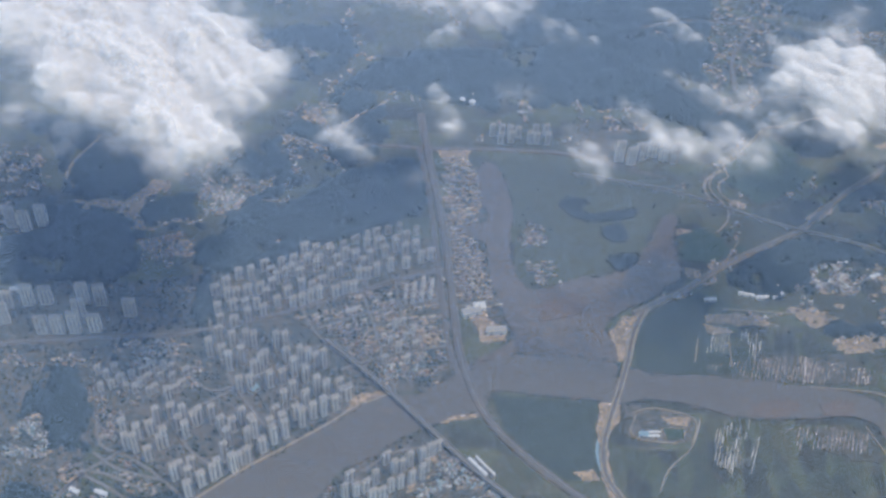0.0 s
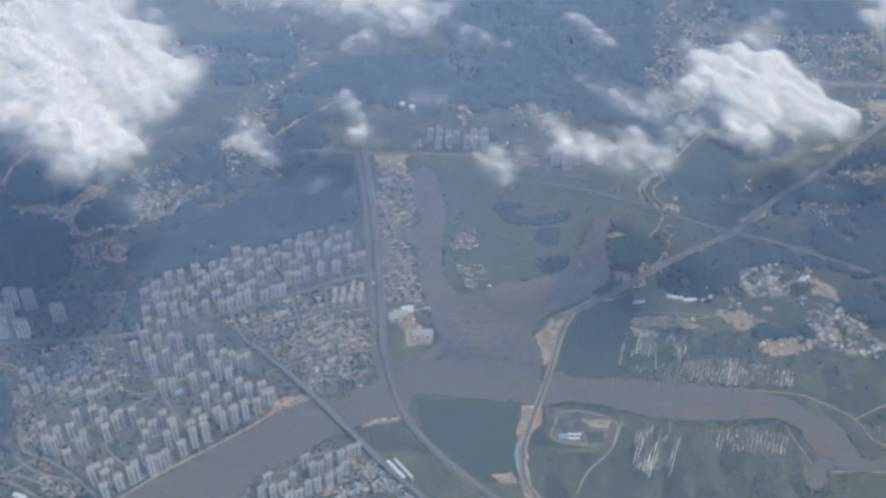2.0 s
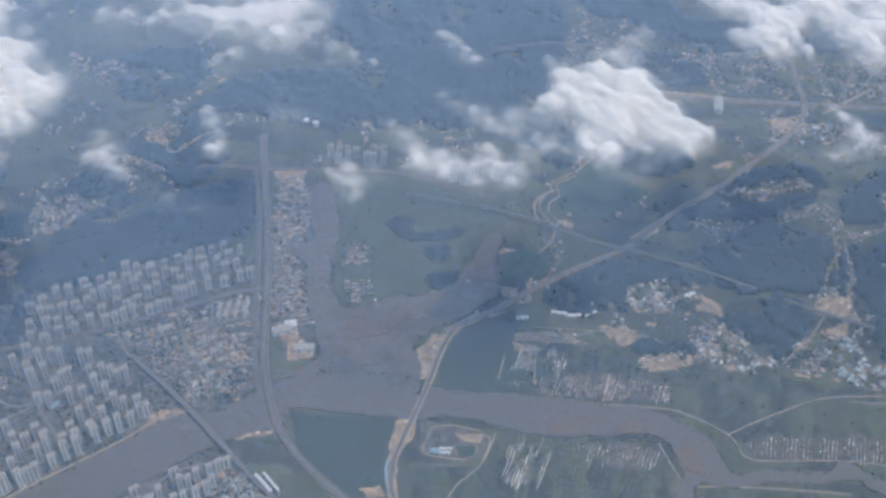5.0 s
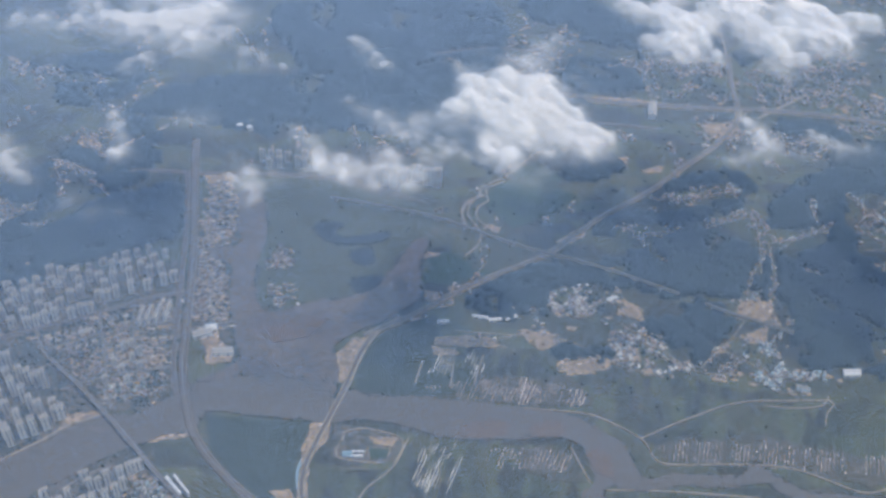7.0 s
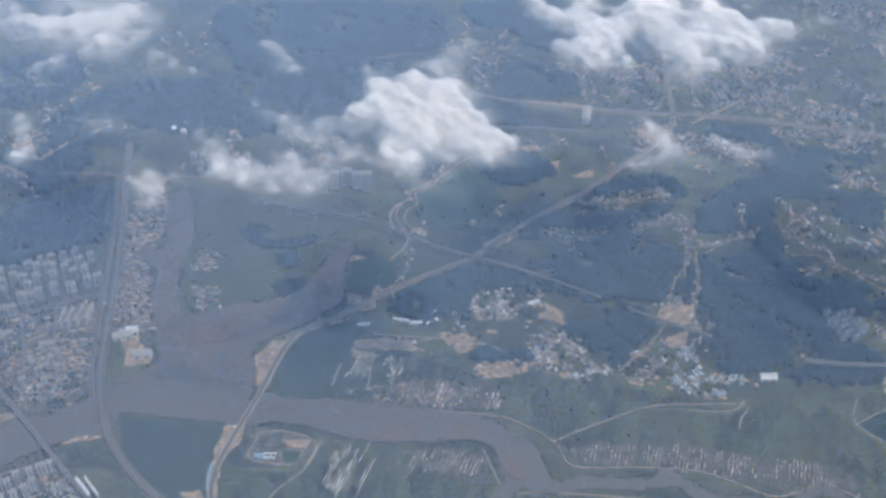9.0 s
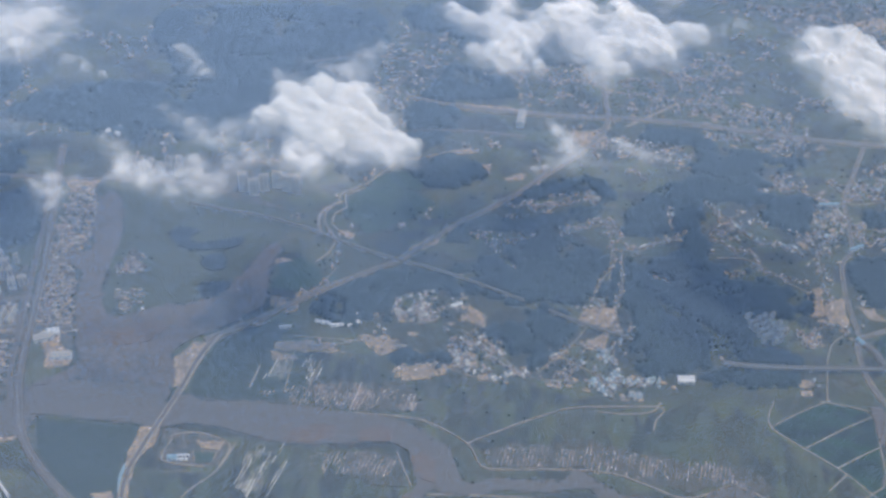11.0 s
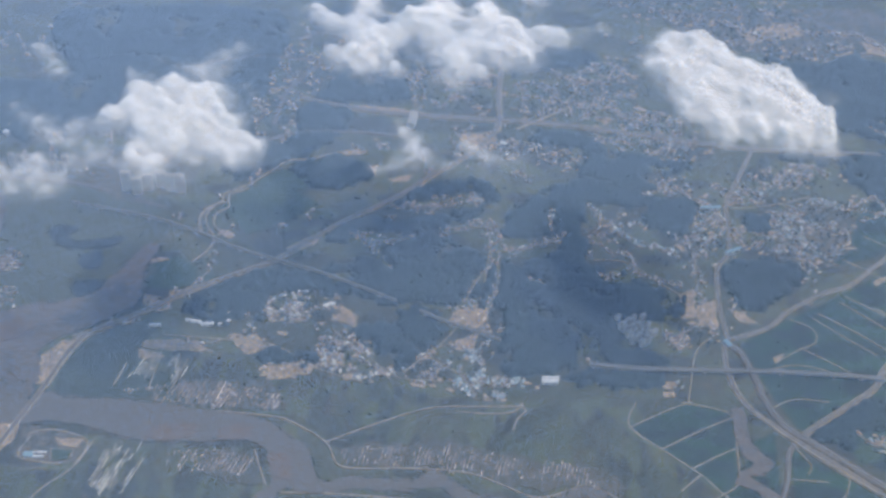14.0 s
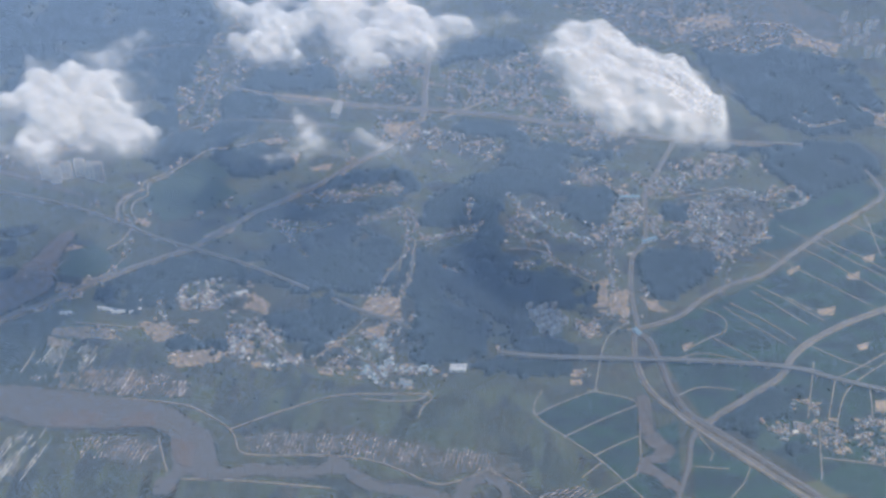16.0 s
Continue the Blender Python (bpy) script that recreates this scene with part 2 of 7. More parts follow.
def ragged(pts, step, amount, straight=False):
    line = straight_points(pts, step) if straight else curve_points(pts, True, step)
    out = []
    for q in line:
        out.append(q + amount * Vector((noise.noise((q.x * 0.09, q.y * 0.09, 3)) + 0.5 * noise.noise((q.x * 0.3, q.y * 0.3, 9)), noise.noise((q.x * 0.09, q.y * 0.09, 7)) + 0.5 * noise.noise((q.x * 0.3, q.y * 0.3, 1)))))
    return out


def sheet(name, pts, z, material, step=5.0, amount=2.0, depth=0.4, straight=False):
    """A flat patch with an uneven edge and a rim that goes into the ground."""
    line = ragged(pts, step, amount, straight)
    bm = bmesh.new()
    face = bm.faces.new([bm.verts.new((q.x, q.y, z)) for q in line])
    if face.calc_area() and face.normal.z < 0:
        face.normal_flip()
    face.normal_update()
    if face.normal.z < 0:
        face.normal_flip()
    rim = list(face.verts)
    low = [bm.verts.new((v.co.x, v.co.y, z - depth)) for v in rim]
    for i in range(len(rim)):
        j = (i + 1) % len(rim)
        bm.faces.new((rim[j], rim[i], low[i], low[j]))
    bmesh.ops.triangulate(bm, faces=[face])
    me = bpy.data.meshes.new(name)
    bm.to_mesh(me)
    bm.free()
    me.materials.append(material)
    return new(name, me)


def inside(poly, x, y):
    """Which of the points lie in the polygon."""
    got = np.zeros(len(x), bool)
    for (ax, ay), (bx, by) in zip(poly, poly[1:] + poly[:1]):
        cross = ((ay > y) != (by > y)) & (x < (bx - ax) * (y - ay) / ((by - ay) or 1e-9) + ax)
        got ^= cross
    return got


GARDENS, YARDS, FIELDS = [], [], []
ROADS, TOWNS, WATERS, BLOCKS, TOWERS = [], [], [], [], []


def clear_of_roads(x, y, gap):
    free = np.ones(len(x), bool)
    for line, half in ROADS:
        for a, b in zip(line, line[1:]):
            dx, dy = b[0] - a[0], b[1] - a[1]
            u = (((x - a[0]) * dx + (y - a[1]) * dy) / (dx * dx + dy * dy + 1e-9)).clip(0, 1)
            free &= np.hypot(x - a[0] - u * dx, y - a[1] - u * dy) > half + gap
    return free


def clear_of_towers(x, y):
    free = np.ones(len(x), bool)
    for px, py in TOWERS:
        free &= np.hypot(x - px, y - py) > 7.0
    return free


def scatter(poly, step, seed, turn=0.0, jitter=0.35):
    """Points on a turned, shaken grid inside a polygon."""
    rng = np.random.default_rng(seed)
    p = np.array(poly)
    sx, sy = step if isinstance(step, tuple) else (step, step)
    c, half = p.mean(0), np.ptp(p, axis=0).max() * 0.8 + sx + sy
    gx, gy = np.meshgrid(np.arange(-half, half, sx), np.arange(-half, half, sy))
    gx, gy = gx.ravel() + rng.uniform(-jitter, jitter, gx.size) * sx, gy.ravel() + rng.uniform(-jitter, jitter, gx.size) * sy
    x, y = c[0] + gx * math.cos(turn) - gy * math.sin(turn), c[1] + gx * math.sin(turn) + gy * math.cos(turn)
    keep = inside(poly, x, y)
    return x[keep], y[keep], rng


# ---- the ground ----
bm = bmesh.new()
bmesh.ops.create_grid(bm, x_segments=8, y_segments=8, size=4300)
me = bpy.data.meshes.new("ground")
bm.to_mesh(me)
bm.free()
me.materials.append(GROUND)
ground = new("ground", me)
ground.location = (300, 800, 0)
tagged(ground, "hazy green farmland plain reaching the horizon", "ground", kind="structure")

LAND_TALK = {
    "marsh": ("marsh", "olive green reed marsh beside the estuary"), "darkfield": ("field", "dark green wet fields on the river bank"),
    "paddy": ("field", "green and brown patchwork paddy fields"), "rice": ("field", "deep green rice fields between farm tracks"),
    "greenfield": ("field", "bright green crop field by the road"), "urban": ("town_ground", "grey brown built-up town ground"),
    "soil": ("bare_soil", "bare beige soil of a building site"), "stubble": ("stubble_field", "patchy brown stubble and mulch beside the dike"), "mudbank": ("mud_bank", "brown mud bank in the river"),
}
count = 0


def land(kind, pts):
    global count
    count += 1
    high = 0.9 if kind == "mudbank" else 0
    if kind not in ("soil", "urban"):
        FIELDS.append(pts)
    if kind == "soil":
        YARDS.append(pts)
    low = kind in ("marsh", "darkfield", "paddy", "rice", "urban")
    name, label = LAND_TALK[kind]
    ob = sheet(name, pts, high + (0.01 if low else 0.14) + 0.004 * count, LAND[kind], 3, 5.0 if kind == "stubble" else 1.6 if kind == "marsh" else min(3.6, 0.1 * float(np.ptp(np.array(pts), axis=0).max())) if kind == "soil" else 1.1, straight=kind != "marsh")
    tagged(ob, label, name.replace("_", " "), kind="structure")


WATER_TALK = {
    "muddy_river": (WATER, "wide muddy grey-brown river"), "tidal_flat": (MUD, "grey-brown tidal mud flat and channel"),
    "side_river": (WATER, "winding muddy side river"), "oxbow": (WATER, "muddy oxbow loop of the river"), "stream": (MUD, "narrow brown stream between fields"),
    "pond_oxbow": (POND, "dark curved marsh pond"), "pond_marsh": (POND, "dark marsh pond"), "pond_small": (POND, "small dark marsh pond"),
}


def water(kind, pts):
    global count
    count += 1
    WATERS.append(pts)
    material, label = WATER_TALK[kind]
    if material != POND:
        tagged(sheet("mud_margin", pts, 0.36 + 0.005 * count, LAND["mudbank"], 3, 4.2), "wet brown mud margin along the water", "mud", kind="structure")
    tagged(sheet("water", pts, 0.5 + 0.005 * count, material, 4, 1.2), label, "water", kind="structure")


land("marsh", [(45.9, 879.2), (92.5, 896.5), (162.5, 889.9), (218.3, 861), (227.6, 837.2), (217.6, 820.3), (202.3, 803.2), (183.5, 771), (165.8, 747.4), (117, 727.4), (74.7, 718.2), (64, 746), (64.8, 806.8)])
land("darkfield", [(172.3, 623.7), (171, 648.8), (182.5, 682.5), (201.7, 697.6), (236.9, 721.2), (248, 708.2), (236.9, 686.9), (243.8, 670.9), (277.9, 667.1), (281.1, 635.4), (232.2, 620.4), (197.9, 622.7)])
land("darkfield", [(45.6, 586.6), (84.1, 586.6), (137.1, 586.6), (133.8, 567.2), (130.4, 541.6), (134.5, 509.5), (106.2, 507.4), (79, 529.5), (55.6, 555.5)])
land("paddy", [(236.9, 663.8), (357.1, 683.3), (399.5, 670.3), (388.4, 619.2), (344.5, 615.8), (276.6, 621.5), (276.1, 654)])
land("paddy", [(158.1, 538.1), (209.9, 544.8), (222, 571), (298.9, 575.7), (366.9, 582), (375.6, 559.9), (364.6, 509.5), (155.4, 494.4)])
land("paddy", [(386.6, 511.4), (390.7, 536.7), (438.2, 539.8), (505.3, 542.3), (544.4, 537.9), (574.1, 527.7)])
land("paddy", [(376.9, 651.4), (468.7, 663.6), (533.4, 646.7), (513.4, 639.6), (474.5, 623.2), (423, 597.2), (394.6, 614.4)])
land("paddy", [(431.8, 590.1), (494.2, 628.8), (595.9, 642.9), (668.3, 653), (689.1, 629.3), (739.1, 591), (767.6, 564.3), (698.7, 552.6), (669.3, 567.1), (649.5, 571.2), (610.8, 556.2), (570.9, 567.1), (540.2, 579), (442.5, 571.3)])
land("rice", [(691.7, 634.6), (747.2, 667), (787.5, 656.4), (783.6, 583.2), (770.3, 569.2), (719.5, 612.2)])
land("rice", [(805.5, 741.8), (859.3, 780.5), (909, 812.6), (961.3, 850.1), (1030, 899.5), (1088, 941), (1013.3, 563), (956.5, 575.2), (921.1, 601.4), (884.3, 628.6), (845.2, 647), (827.5, 681.3)])
land("rice", [(802, 627.2), (823.6, 638.7), (818.5, 557.4), (791, 549.4), (717.9, 540.2), (772.9, 570.5), (789, 589.6)])
land("rice", [(835.1, 624.1), (925.4, 566.7), (830.3, 552.8)])
land("rice", [(927.5, 905.6), (994.4, 976.5), (1056.7, 1002.7), (1083.4, 977.3), (1021.8, 920.4), (959.2, 874.8), (921.6, 862.4)])
land("greenfield", [(294.8, 780.7), (230.7, 782.7), (221.7, 770.4), (224.2, 759.3), (249, 757.7)])
land("greenfield", [(222.1, 795.6), (245.4, 804.6), (269.4, 788.8), (263.3, 768.6), (238.2, 758.2)])
land("greenfield", [(298.4, 915.5), (347.1, 916.5), (375, 897.1), (345.4, 863.1), (308.6, 842), (275.9, 881.5)])
land("greenfield", [(302.5, 925.2), (340.1, 953.1), (362.6, 932.2), (359.6, 915.2), (310.4, 916.9)])
land("greenfield", [(890, 632.2), (918.7, 634.9), (913.2, 615.8), (894.7, 611.1)])
land("urban", [(-400.6, 671.5), (-257, 693.9), (-218.1, 707.7), (-154, 734.7), (-17.6, 768.7), (0.4, 733.3), (7.7, 685), (17.8, 620.9), (-7.5, 588.4), (-40.8, 582.9), (-72.4, 562.9), (-123.1, 519.9), (-164.3, 492.9), (-194.6, 465), (-332.9, 455.1), (-378.7, 601.7)])
land("urban", [(-89.7, 472.6), (-72.8, 500.6), (-36.5, 529.1), (-12.1, 544.8), (14.4, 527.4), (51.9, 493), (56.5, 483.1)])
land("urban", [(13.9, 685.5), (43.4, 701.6), (62, 646.5), (34.5, 644.3), (23.6, 672.8)])
land("urban", [(758.5, 1317.6), (1043.1, 1357), (1157.9, 1293.1), (1149.3, 1254.3), (1028, 1263.2), (921.6, 1230.6), (807, 1246.5)])
land("urban", [(860.1, 933.7), (909.5, 957.6), (956.4, 935.4), (936.1, 880.7), (898.5, 868.3), (864, 881.4)])
land("urban", [(0, 866.4), (28.7, 873.3), (30, 819.6), (36.1, 800.3), (19.7, 791.1), (9.2, 778.6), (35.8, 764.3), (39.6, 736.7), (50.8, 696.7), (15.5, 682.2), (5.7, 733.8), (-2, 785.3)])
land("urban", [(111.1, 943.1), (178.5, 963.5), (191.2, 883.9), (230.7, 870.5), (162, 881.3), (116.3, 911.9)])
land("urban", [(158.7, 586.5), (180.4, 586.4), (217.8, 576.4), (211.6, 552.1), (196.3, 549.3), (159.1, 553.8)])
land("soil", [(186.6, 574.1), (214.1, 577.3), (211.2, 567.3), (193.2, 567.7)])
land("soil", [(188.2, 565), (209.6, 565.5), (206.3, 555.6), (191.9, 552.9)])
land("soil", [(237.2, 690.3), (266.6, 698.1), (283.6, 690.1), (306.2, 685.9), (264.5, 681.8), (240, 682.5)])
land("soil", [(353, 668.3), (378.9, 673.8), (399.6, 675.5), (399.4, 668.9), (378.7, 663.9), (355.5, 663.9)])
land("soil", [(359.1, 662.9), (378.7, 663.9), (378.6, 658.6), (359.1, 656.4)])
land("soil", [(497.9, 701.4), (507.6, 703.6), (505.1, 694.5), (497, 692.5)])
land("soil", [(527.7, 756.3), (539.5, 764.7), (556.7, 761.8), (544.9, 741.9), (533.5, 736.6), (521.7, 741.3)])
land("soil", [(531.7, 720.9), (551.9, 733.2), (546.5, 711.7), (524.7, 706.4)])
land("soil", [(525.3, 754), (549.1, 769.2), (561.7, 765.2), (557.1, 738.7), (537.9, 738.2)])
land("soil", [(769.2, 790.4), (786.9, 800), (785.7, 761.8), (770.5, 760.3), (765.6, 774.8)])
land("soil", [(797.7, 789.5), (814.3, 783.5), (827.4, 772), (807.8, 773)])
land("soil", [(721.4, 690), (740.1, 689.8), (737.1, 680.7), (723.8, 680.8)])
land("soil", [(725.3, 676.9), (737, 678), (735.7, 671.2), (725.1, 670.2)])
land("soil", [(953.9, 841.2), (970.3, 851.1), (967.1, 842.6), (955.9, 835)])
land("soil", [(977.3, 790.3), (997.2, 796.1), (993.3, 784.3), (978.8, 782.9)])
land("soil", [(1039.2, 869.9), (1054.4, 876.6), (1051, 866.2), (1040.9, 863.5)])
land("soil", [(1017, 842.2), (1033.3, 849.6), (1029.7, 837.9), (1017.4, 835)])
land("soil", [(834.7, 728.9), (848, 736), (845.7, 730), (835.8, 723.4)])
land("soil", [(1008.3, 746.1), (1023.4, 751.9), (1019, 744.2), (1009.6, 739)])
land("soil", [(1013.7, 680.4), (1027.3, 681.7), (1024, 666.9), (1009.5, 665.6)])
land("soil", [(-21, 650.8), (-8.8, 657), (-1.1, 654.3), (-1.2, 637), (-17.4, 631.9)])
land("soil", [(-71.8, 580.5), (-41.7, 582.2), (-59, 571.5), (-76.5, 556.9)])
land("soil", [(148.1, 663.2), (164.6, 684.4), (177.6, 685.4), (173.2, 658.7), (163, 632.3), (151.5, 631.4)])
land("soil", [(137, 584.8), (156.8, 595.2), (152.9, 568.6), (136, 542), (133.4, 558.6)])
land("soil", [(135.1, 541.9), (141.9, 539.7), (145, 510.3), (150.9, 494), (139.6, 493.2), (135, 520.2)])
land("soil", [(113.2, 514.3), (129.4, 518.7), (134.5, 509.5), (119.9, 507.4)])
land("soil", [(2.7, 802.9), (14.6, 811.8), (18.4, 799.6), (5.8, 795.3)])
land("soil", [(-18.6, 892.3), (16.2, 900.8), (17, 876.5), (-6.1, 874.4)])
land("soil", [(18.1, 682.4), (38.6, 684.1), (39.9, 674.2), (56.9, 659), (57, 646.1), (34.5, 644.3), (33.1, 660.4), (23.7, 669.5)])
land("soil", [(227.5, 749), (243.3, 746.7), (232.1, 741.4)])
land("soil", [(218.7, 800.8), (240.8, 800.4), (223.4, 791.2), (214.6, 785.1)])
land("soil", [(279.6, 845.9), (292.1, 846.2), (288.7, 837.8), (278.7, 838.5)])
land("soil", [(224.1, 749.2), (241.2, 747.2), (241.2, 737.4), (226.8, 735.9)])
land("soil", [(248.9, 755.5), (254, 761.4), (254.7, 748.6), (249.3, 748)])
land("soil", [(284.8, 843.6), (296.8, 842.4), (294, 834.5), (286.8, 835.4)])
land("soil", [(514.2, 1030.2), (559.2, 1038.8), (560.9, 1013.5), (529.4, 1004.7)])
land("soil", [(371.3, 1068.4), (444.1, 1069.9), (491.4, 1062.9), (439.2, 1056.5), (399.4, 1057.9)])
land("soil", [(-322.1, 768.8), (-307, 821.7), (-285.2, 825.3), (-275.8, 820.4), (-296.1, 798.5), (-296.3, 774.9), (-285.6, 756.7), (-294.6, 755.9)])
land("soil", [(-365.4, 788.3), (-317.4, 795), (-317.2, 782.4), (-357.4, 778.8)])
land("soil", [(-363.5, 823.1), (-344.3, 824.9), (-345, 816.6), (-361.9, 816.7)])
land("soil", [(-293.9, 741), (-253.3, 752), (-238, 742.1), (-237, 723.9), (-279.3, 723.9)])
land("soil", [(-164.8, 935.3), (-147.6, 941.6), (-134.1, 929), (-154.2, 922.5)])
land("soil", [(-110.9, 935.8), (-88.7, 956.6), (-93.5, 942.1), (-106.2, 919.7)])
land("paddy", [(-277.2, 511.1), (-236.1, 511.5), (-206.5, 479.4), (-226, 466.8), (-295.3, 461.8), (-286.4, 494.4)])
land("soil", [(-294.7, 483.3), (-276.2, 489.9), (-277.3, 476.8), (-290.4, 475.9)])
land("soil", [(749.7, 801.3), (768.1, 810.8), (764.7, 772.6), (750.7, 771.2)])
land("soil", [(408.5, 950.1), (417.3, 960.4), (432.6, 966.7), (430.3, 947.6), (418.2, 941.7)])
land("soil", [(351.9, 826.4), (379, 849.7), (382.8, 837.6), (358.3, 818.9)])
land("soil", [(445.8, 944.5), (470.3, 953.6), (467.4, 942.1), (452.2, 938.7)])
land("soil", [(544.6, 824.9), (556.1, 828.4), (554.2, 821.8), (545, 819.3)])
land("soil", [(417, 754.1), (435.7, 741.1), (432.5, 726.1), (414.6, 735.2)])
land("soil", [(317.7, 703.8), (343.3, 709.9), (353, 689.7), (333, 684.3)])
land("soil", [(316, 702.4), (337.1, 707.7), (353, 691.8), (342.5, 687.5)])
land("soil", [(361, 714.6), (371.7, 715.5), (368.9, 710.4), (361.5, 709.8)])
land("soil", [(410.6, 689.9), (426.5, 694.6), (428.3, 678), (415.2, 676.9)])
land("soil", [(427.7, 668), (438.3, 672.2), (439.4, 664.4), (430, 662.3)])
land("stubble", [(435.6, 588.7), (458.6, 594.5), (498.1, 598.1), (527.3, 607), (548.2, 599.1), (583.8, 593.8), (619.2, 586.3), (644, 589.7), (669, 586), (691.3, 564.6), (671.7, 561.7), (644.6, 569.7), (610.7, 557.5), (571.2, 563.1), (540.6, 575.6), (501.3, 573.8), (443, 568.5)])
land("stubble", [(275.7, 641.7), (303.9, 652.3), (335.5, 650.8), (360.2, 656.5), (383.3, 632.5), (380.1, 623.2), (337.1, 621.7), (286.5, 620.7)])
land("stubble", [(313.2, 572.3), (351.6, 578.6), (368.8, 565.5), (375.3, 542.1), (346.6, 541.9), (321, 552.7)])
land("soil", [(-0.9, 555.4), (12.9, 563.3), (27.8, 572.6), (35.5, 569.7), (34.3, 561.5), (16, 556.7)])
land("mudbank", [(268.1, 594.9), (293.2, 601), (310, 599.9), (305.3, 586), (280.4, 580), (264, 582.9)])
land("mudbank", [(326.8, 598.8), (347.4, 605.2), (358.5, 600.1), (351.8, 590.1), (326.9, 585.9)])
land("mudbank", [(373.2, 572.7), (384.1, 579.7), (395.6, 571.8), (397.8, 548.7), (382.4, 553.1)])
land("mudbank", [(326, 594.4), (342.6, 598.4), (358.6, 593.7), (355.1, 587.3), (332.9, 586.5)])
land("mudbank", [(82.4, 687.7), (116.5, 707.7), (137.1, 702.5), (120.8, 680.8), (89.9, 671.6)])
land("greenfield", [(189.1, 564.5), (208.5, 564.3), (205.2, 554.4), (192.8, 552.4)])
land("soil", [(868.6, 1286.6), (953.2, 1311.1), (956.6, 1279.1), (880.6, 1256.3)])
land("soil", [(1030, 1276.1), (1093.3, 1259.3), (1082.2, 1239.4), (1033.4, 1251.5)])
land("soil", [(1102, 1126.2), (1120.5, 1123), (1114.4, 1095.4), (1096.2, 1098.5)])
land("soil", [(185.1, 768.1), (210, 778.5), (213.4, 748), (193.1, 742.2)])
land("soil", [(391.5, 983.4), (409.5, 990.4), (410.9, 980.8), (395.5, 978)])
land("soil", [(236.2, 680.2), (259, 678.7), (263.4, 672.5), (237.8, 671.7)])
land("soil", [(314.6, 706.8), (340.7, 706.9), (353.2, 689.7), (332.8, 691.4)])
land("soil", [(349.8, 671.6), (386.3, 675.8), (385.5, 659.5), (352.5, 658.8)])
land("soil", [(397.4, 680), (400.9, 677), (399.2, 669), (392.7, 669.8)])
land("soil", [(501, 700.9), (508.9, 703.1), (508.2, 694.6), (500.8, 693.9)])
land("soil", [(531.6, 718.1), (552.3, 730.9), (548.6, 710.5), (531.6, 707.4)])
land("soil", [(404.3, 686.5), (421.2, 696.5), (426.7, 679.7), (411.7, 674.9)])
land("soil", [(351.5, 672.4), (392.5, 678.4), (399.9, 667), (360.2, 656.4)])
land("soil", [(243.9, 689.3), (287.2, 697.2), (295, 687.4), (249, 680.8)])
water("muddy_river", [(-189.8, 462.9), (-175.1, 478.6), (-151.3, 495.9), (-122.8, 517.8), (-97.9, 539.4), (-80.6, 551.4), (-58.9, 570.3), (-40.6, 580.5), (-16.8, 583.6), (11.2, 603.1), (24.5, 612.1), (35.1, 619.1), (62.1, 631.9), (84.5, 636.2), (114.4, 636), (149, 631.2), (155.5, 614.4), (151.6, 587.7), (127.5, 588.8), (84.2, 589.6), (50.3, 591.7), (41.8, 586.3), (38.8, 569.7), (12.9, 562), (-6.8, 550.2), (-14.4, 545.2), (-36.6, 530.2), (-58, 512.3), (-75, 500.5), (-98.5, 471.9)])
water("tidal_flat", [(29.2, 621.8), (62, 647.8), (55.2, 675.4), (48.7, 698.6), (39.6, 736.7), (35.8, 764.3), (12, 777.4), (9.9, 787.9), (24.2, 789.2), (39.4, 798.3), (31.1, 819.7), (26.9, 852), (28.6, 875.9), (38.9, 880.2), (49.6, 866.7), (59.6, 830.3), (62.6, 802.7), (59.5, 771.6), (63, 738.6), (73.6, 711.1), (90.4, 711.1), (116.9, 723.9), (144.7, 731.2), (172.1, 746.5), (190, 771.6), (203.1, 799.4), (213.6, 818.4), (225.5, 814.7), (218.8, 789.2), (219.3, 770.4), (222.1, 743.5), (207.6, 723.7), (189.5, 706.8), (167.7, 692.7), (150.4, 677.9), (146.6, 663), (153.8, 645.5), (154, 614.3), (143.9, 627.7), (109.4, 633.1), (79.5, 633.3), (54.7, 627.5)])
water("side_river", [(154.5, 587), (175.9, 592.4), (205.6, 591.2), (230.7, 584.9), (260.4, 579.6), (294.4, 580.5), (328.4, 585.6), (357.7, 586.8), (372.2, 579.8), (378.6, 557.3), (381.2, 546.2), (369, 522.3), (381.6, 521.7), (392.9, 540.5), (427.6, 540.1), (451.6, 546.2), (485.4, 546.9), (509, 551.3), (523.2, 554.8), (538.8, 545.4), (554, 538.3), (583, 536.4), (609.8, 529.8), (628.9, 531.5), (621.2, 541.4), (591.8, 548.9), (562.6, 549.2), (542.3, 558.8), (526.5, 569), (514.1, 569.7), (503, 560.5), (473.9, 559.1), (444.8, 557.6), (424.3, 550), (417.5, 561.5), (410.9, 577), (404.1, 588.2), (387.3, 597.5), (370.2, 609.4), (342.9, 614.6), (308, 616.6), (267.9, 618.3), (227.6, 621.2), (187.7, 619.2), (164.5, 623.5), (159.1, 607.5)])
water("oxbow", [(621.7, 531.9), (624, 546), (632.7, 559.3), (648.7, 565.3), (665.4, 561), (671.9, 547.4), (672, 536.2), (663.9, 535.5), (662.7, 548.3), (652.3, 556.4), (641.2, 553.2), (634.8, 541.3), (634.1, 532.9)])
water("stream", [(787.9, 661), (798.7, 665.3), (799.1, 642.7), (801.8, 624.1), (813.4, 611), (818.4, 604.2), (809.5, 594.4), (794.2, 591.2), (804.4, 581.5), (815.7, 574.3), (816.5, 561.8), (809.9, 564.6), (798.8, 574), (783.5, 582), (787.4, 594.2), (799, 602.4), (790.7, 612.6), (788.2, 635.4)])
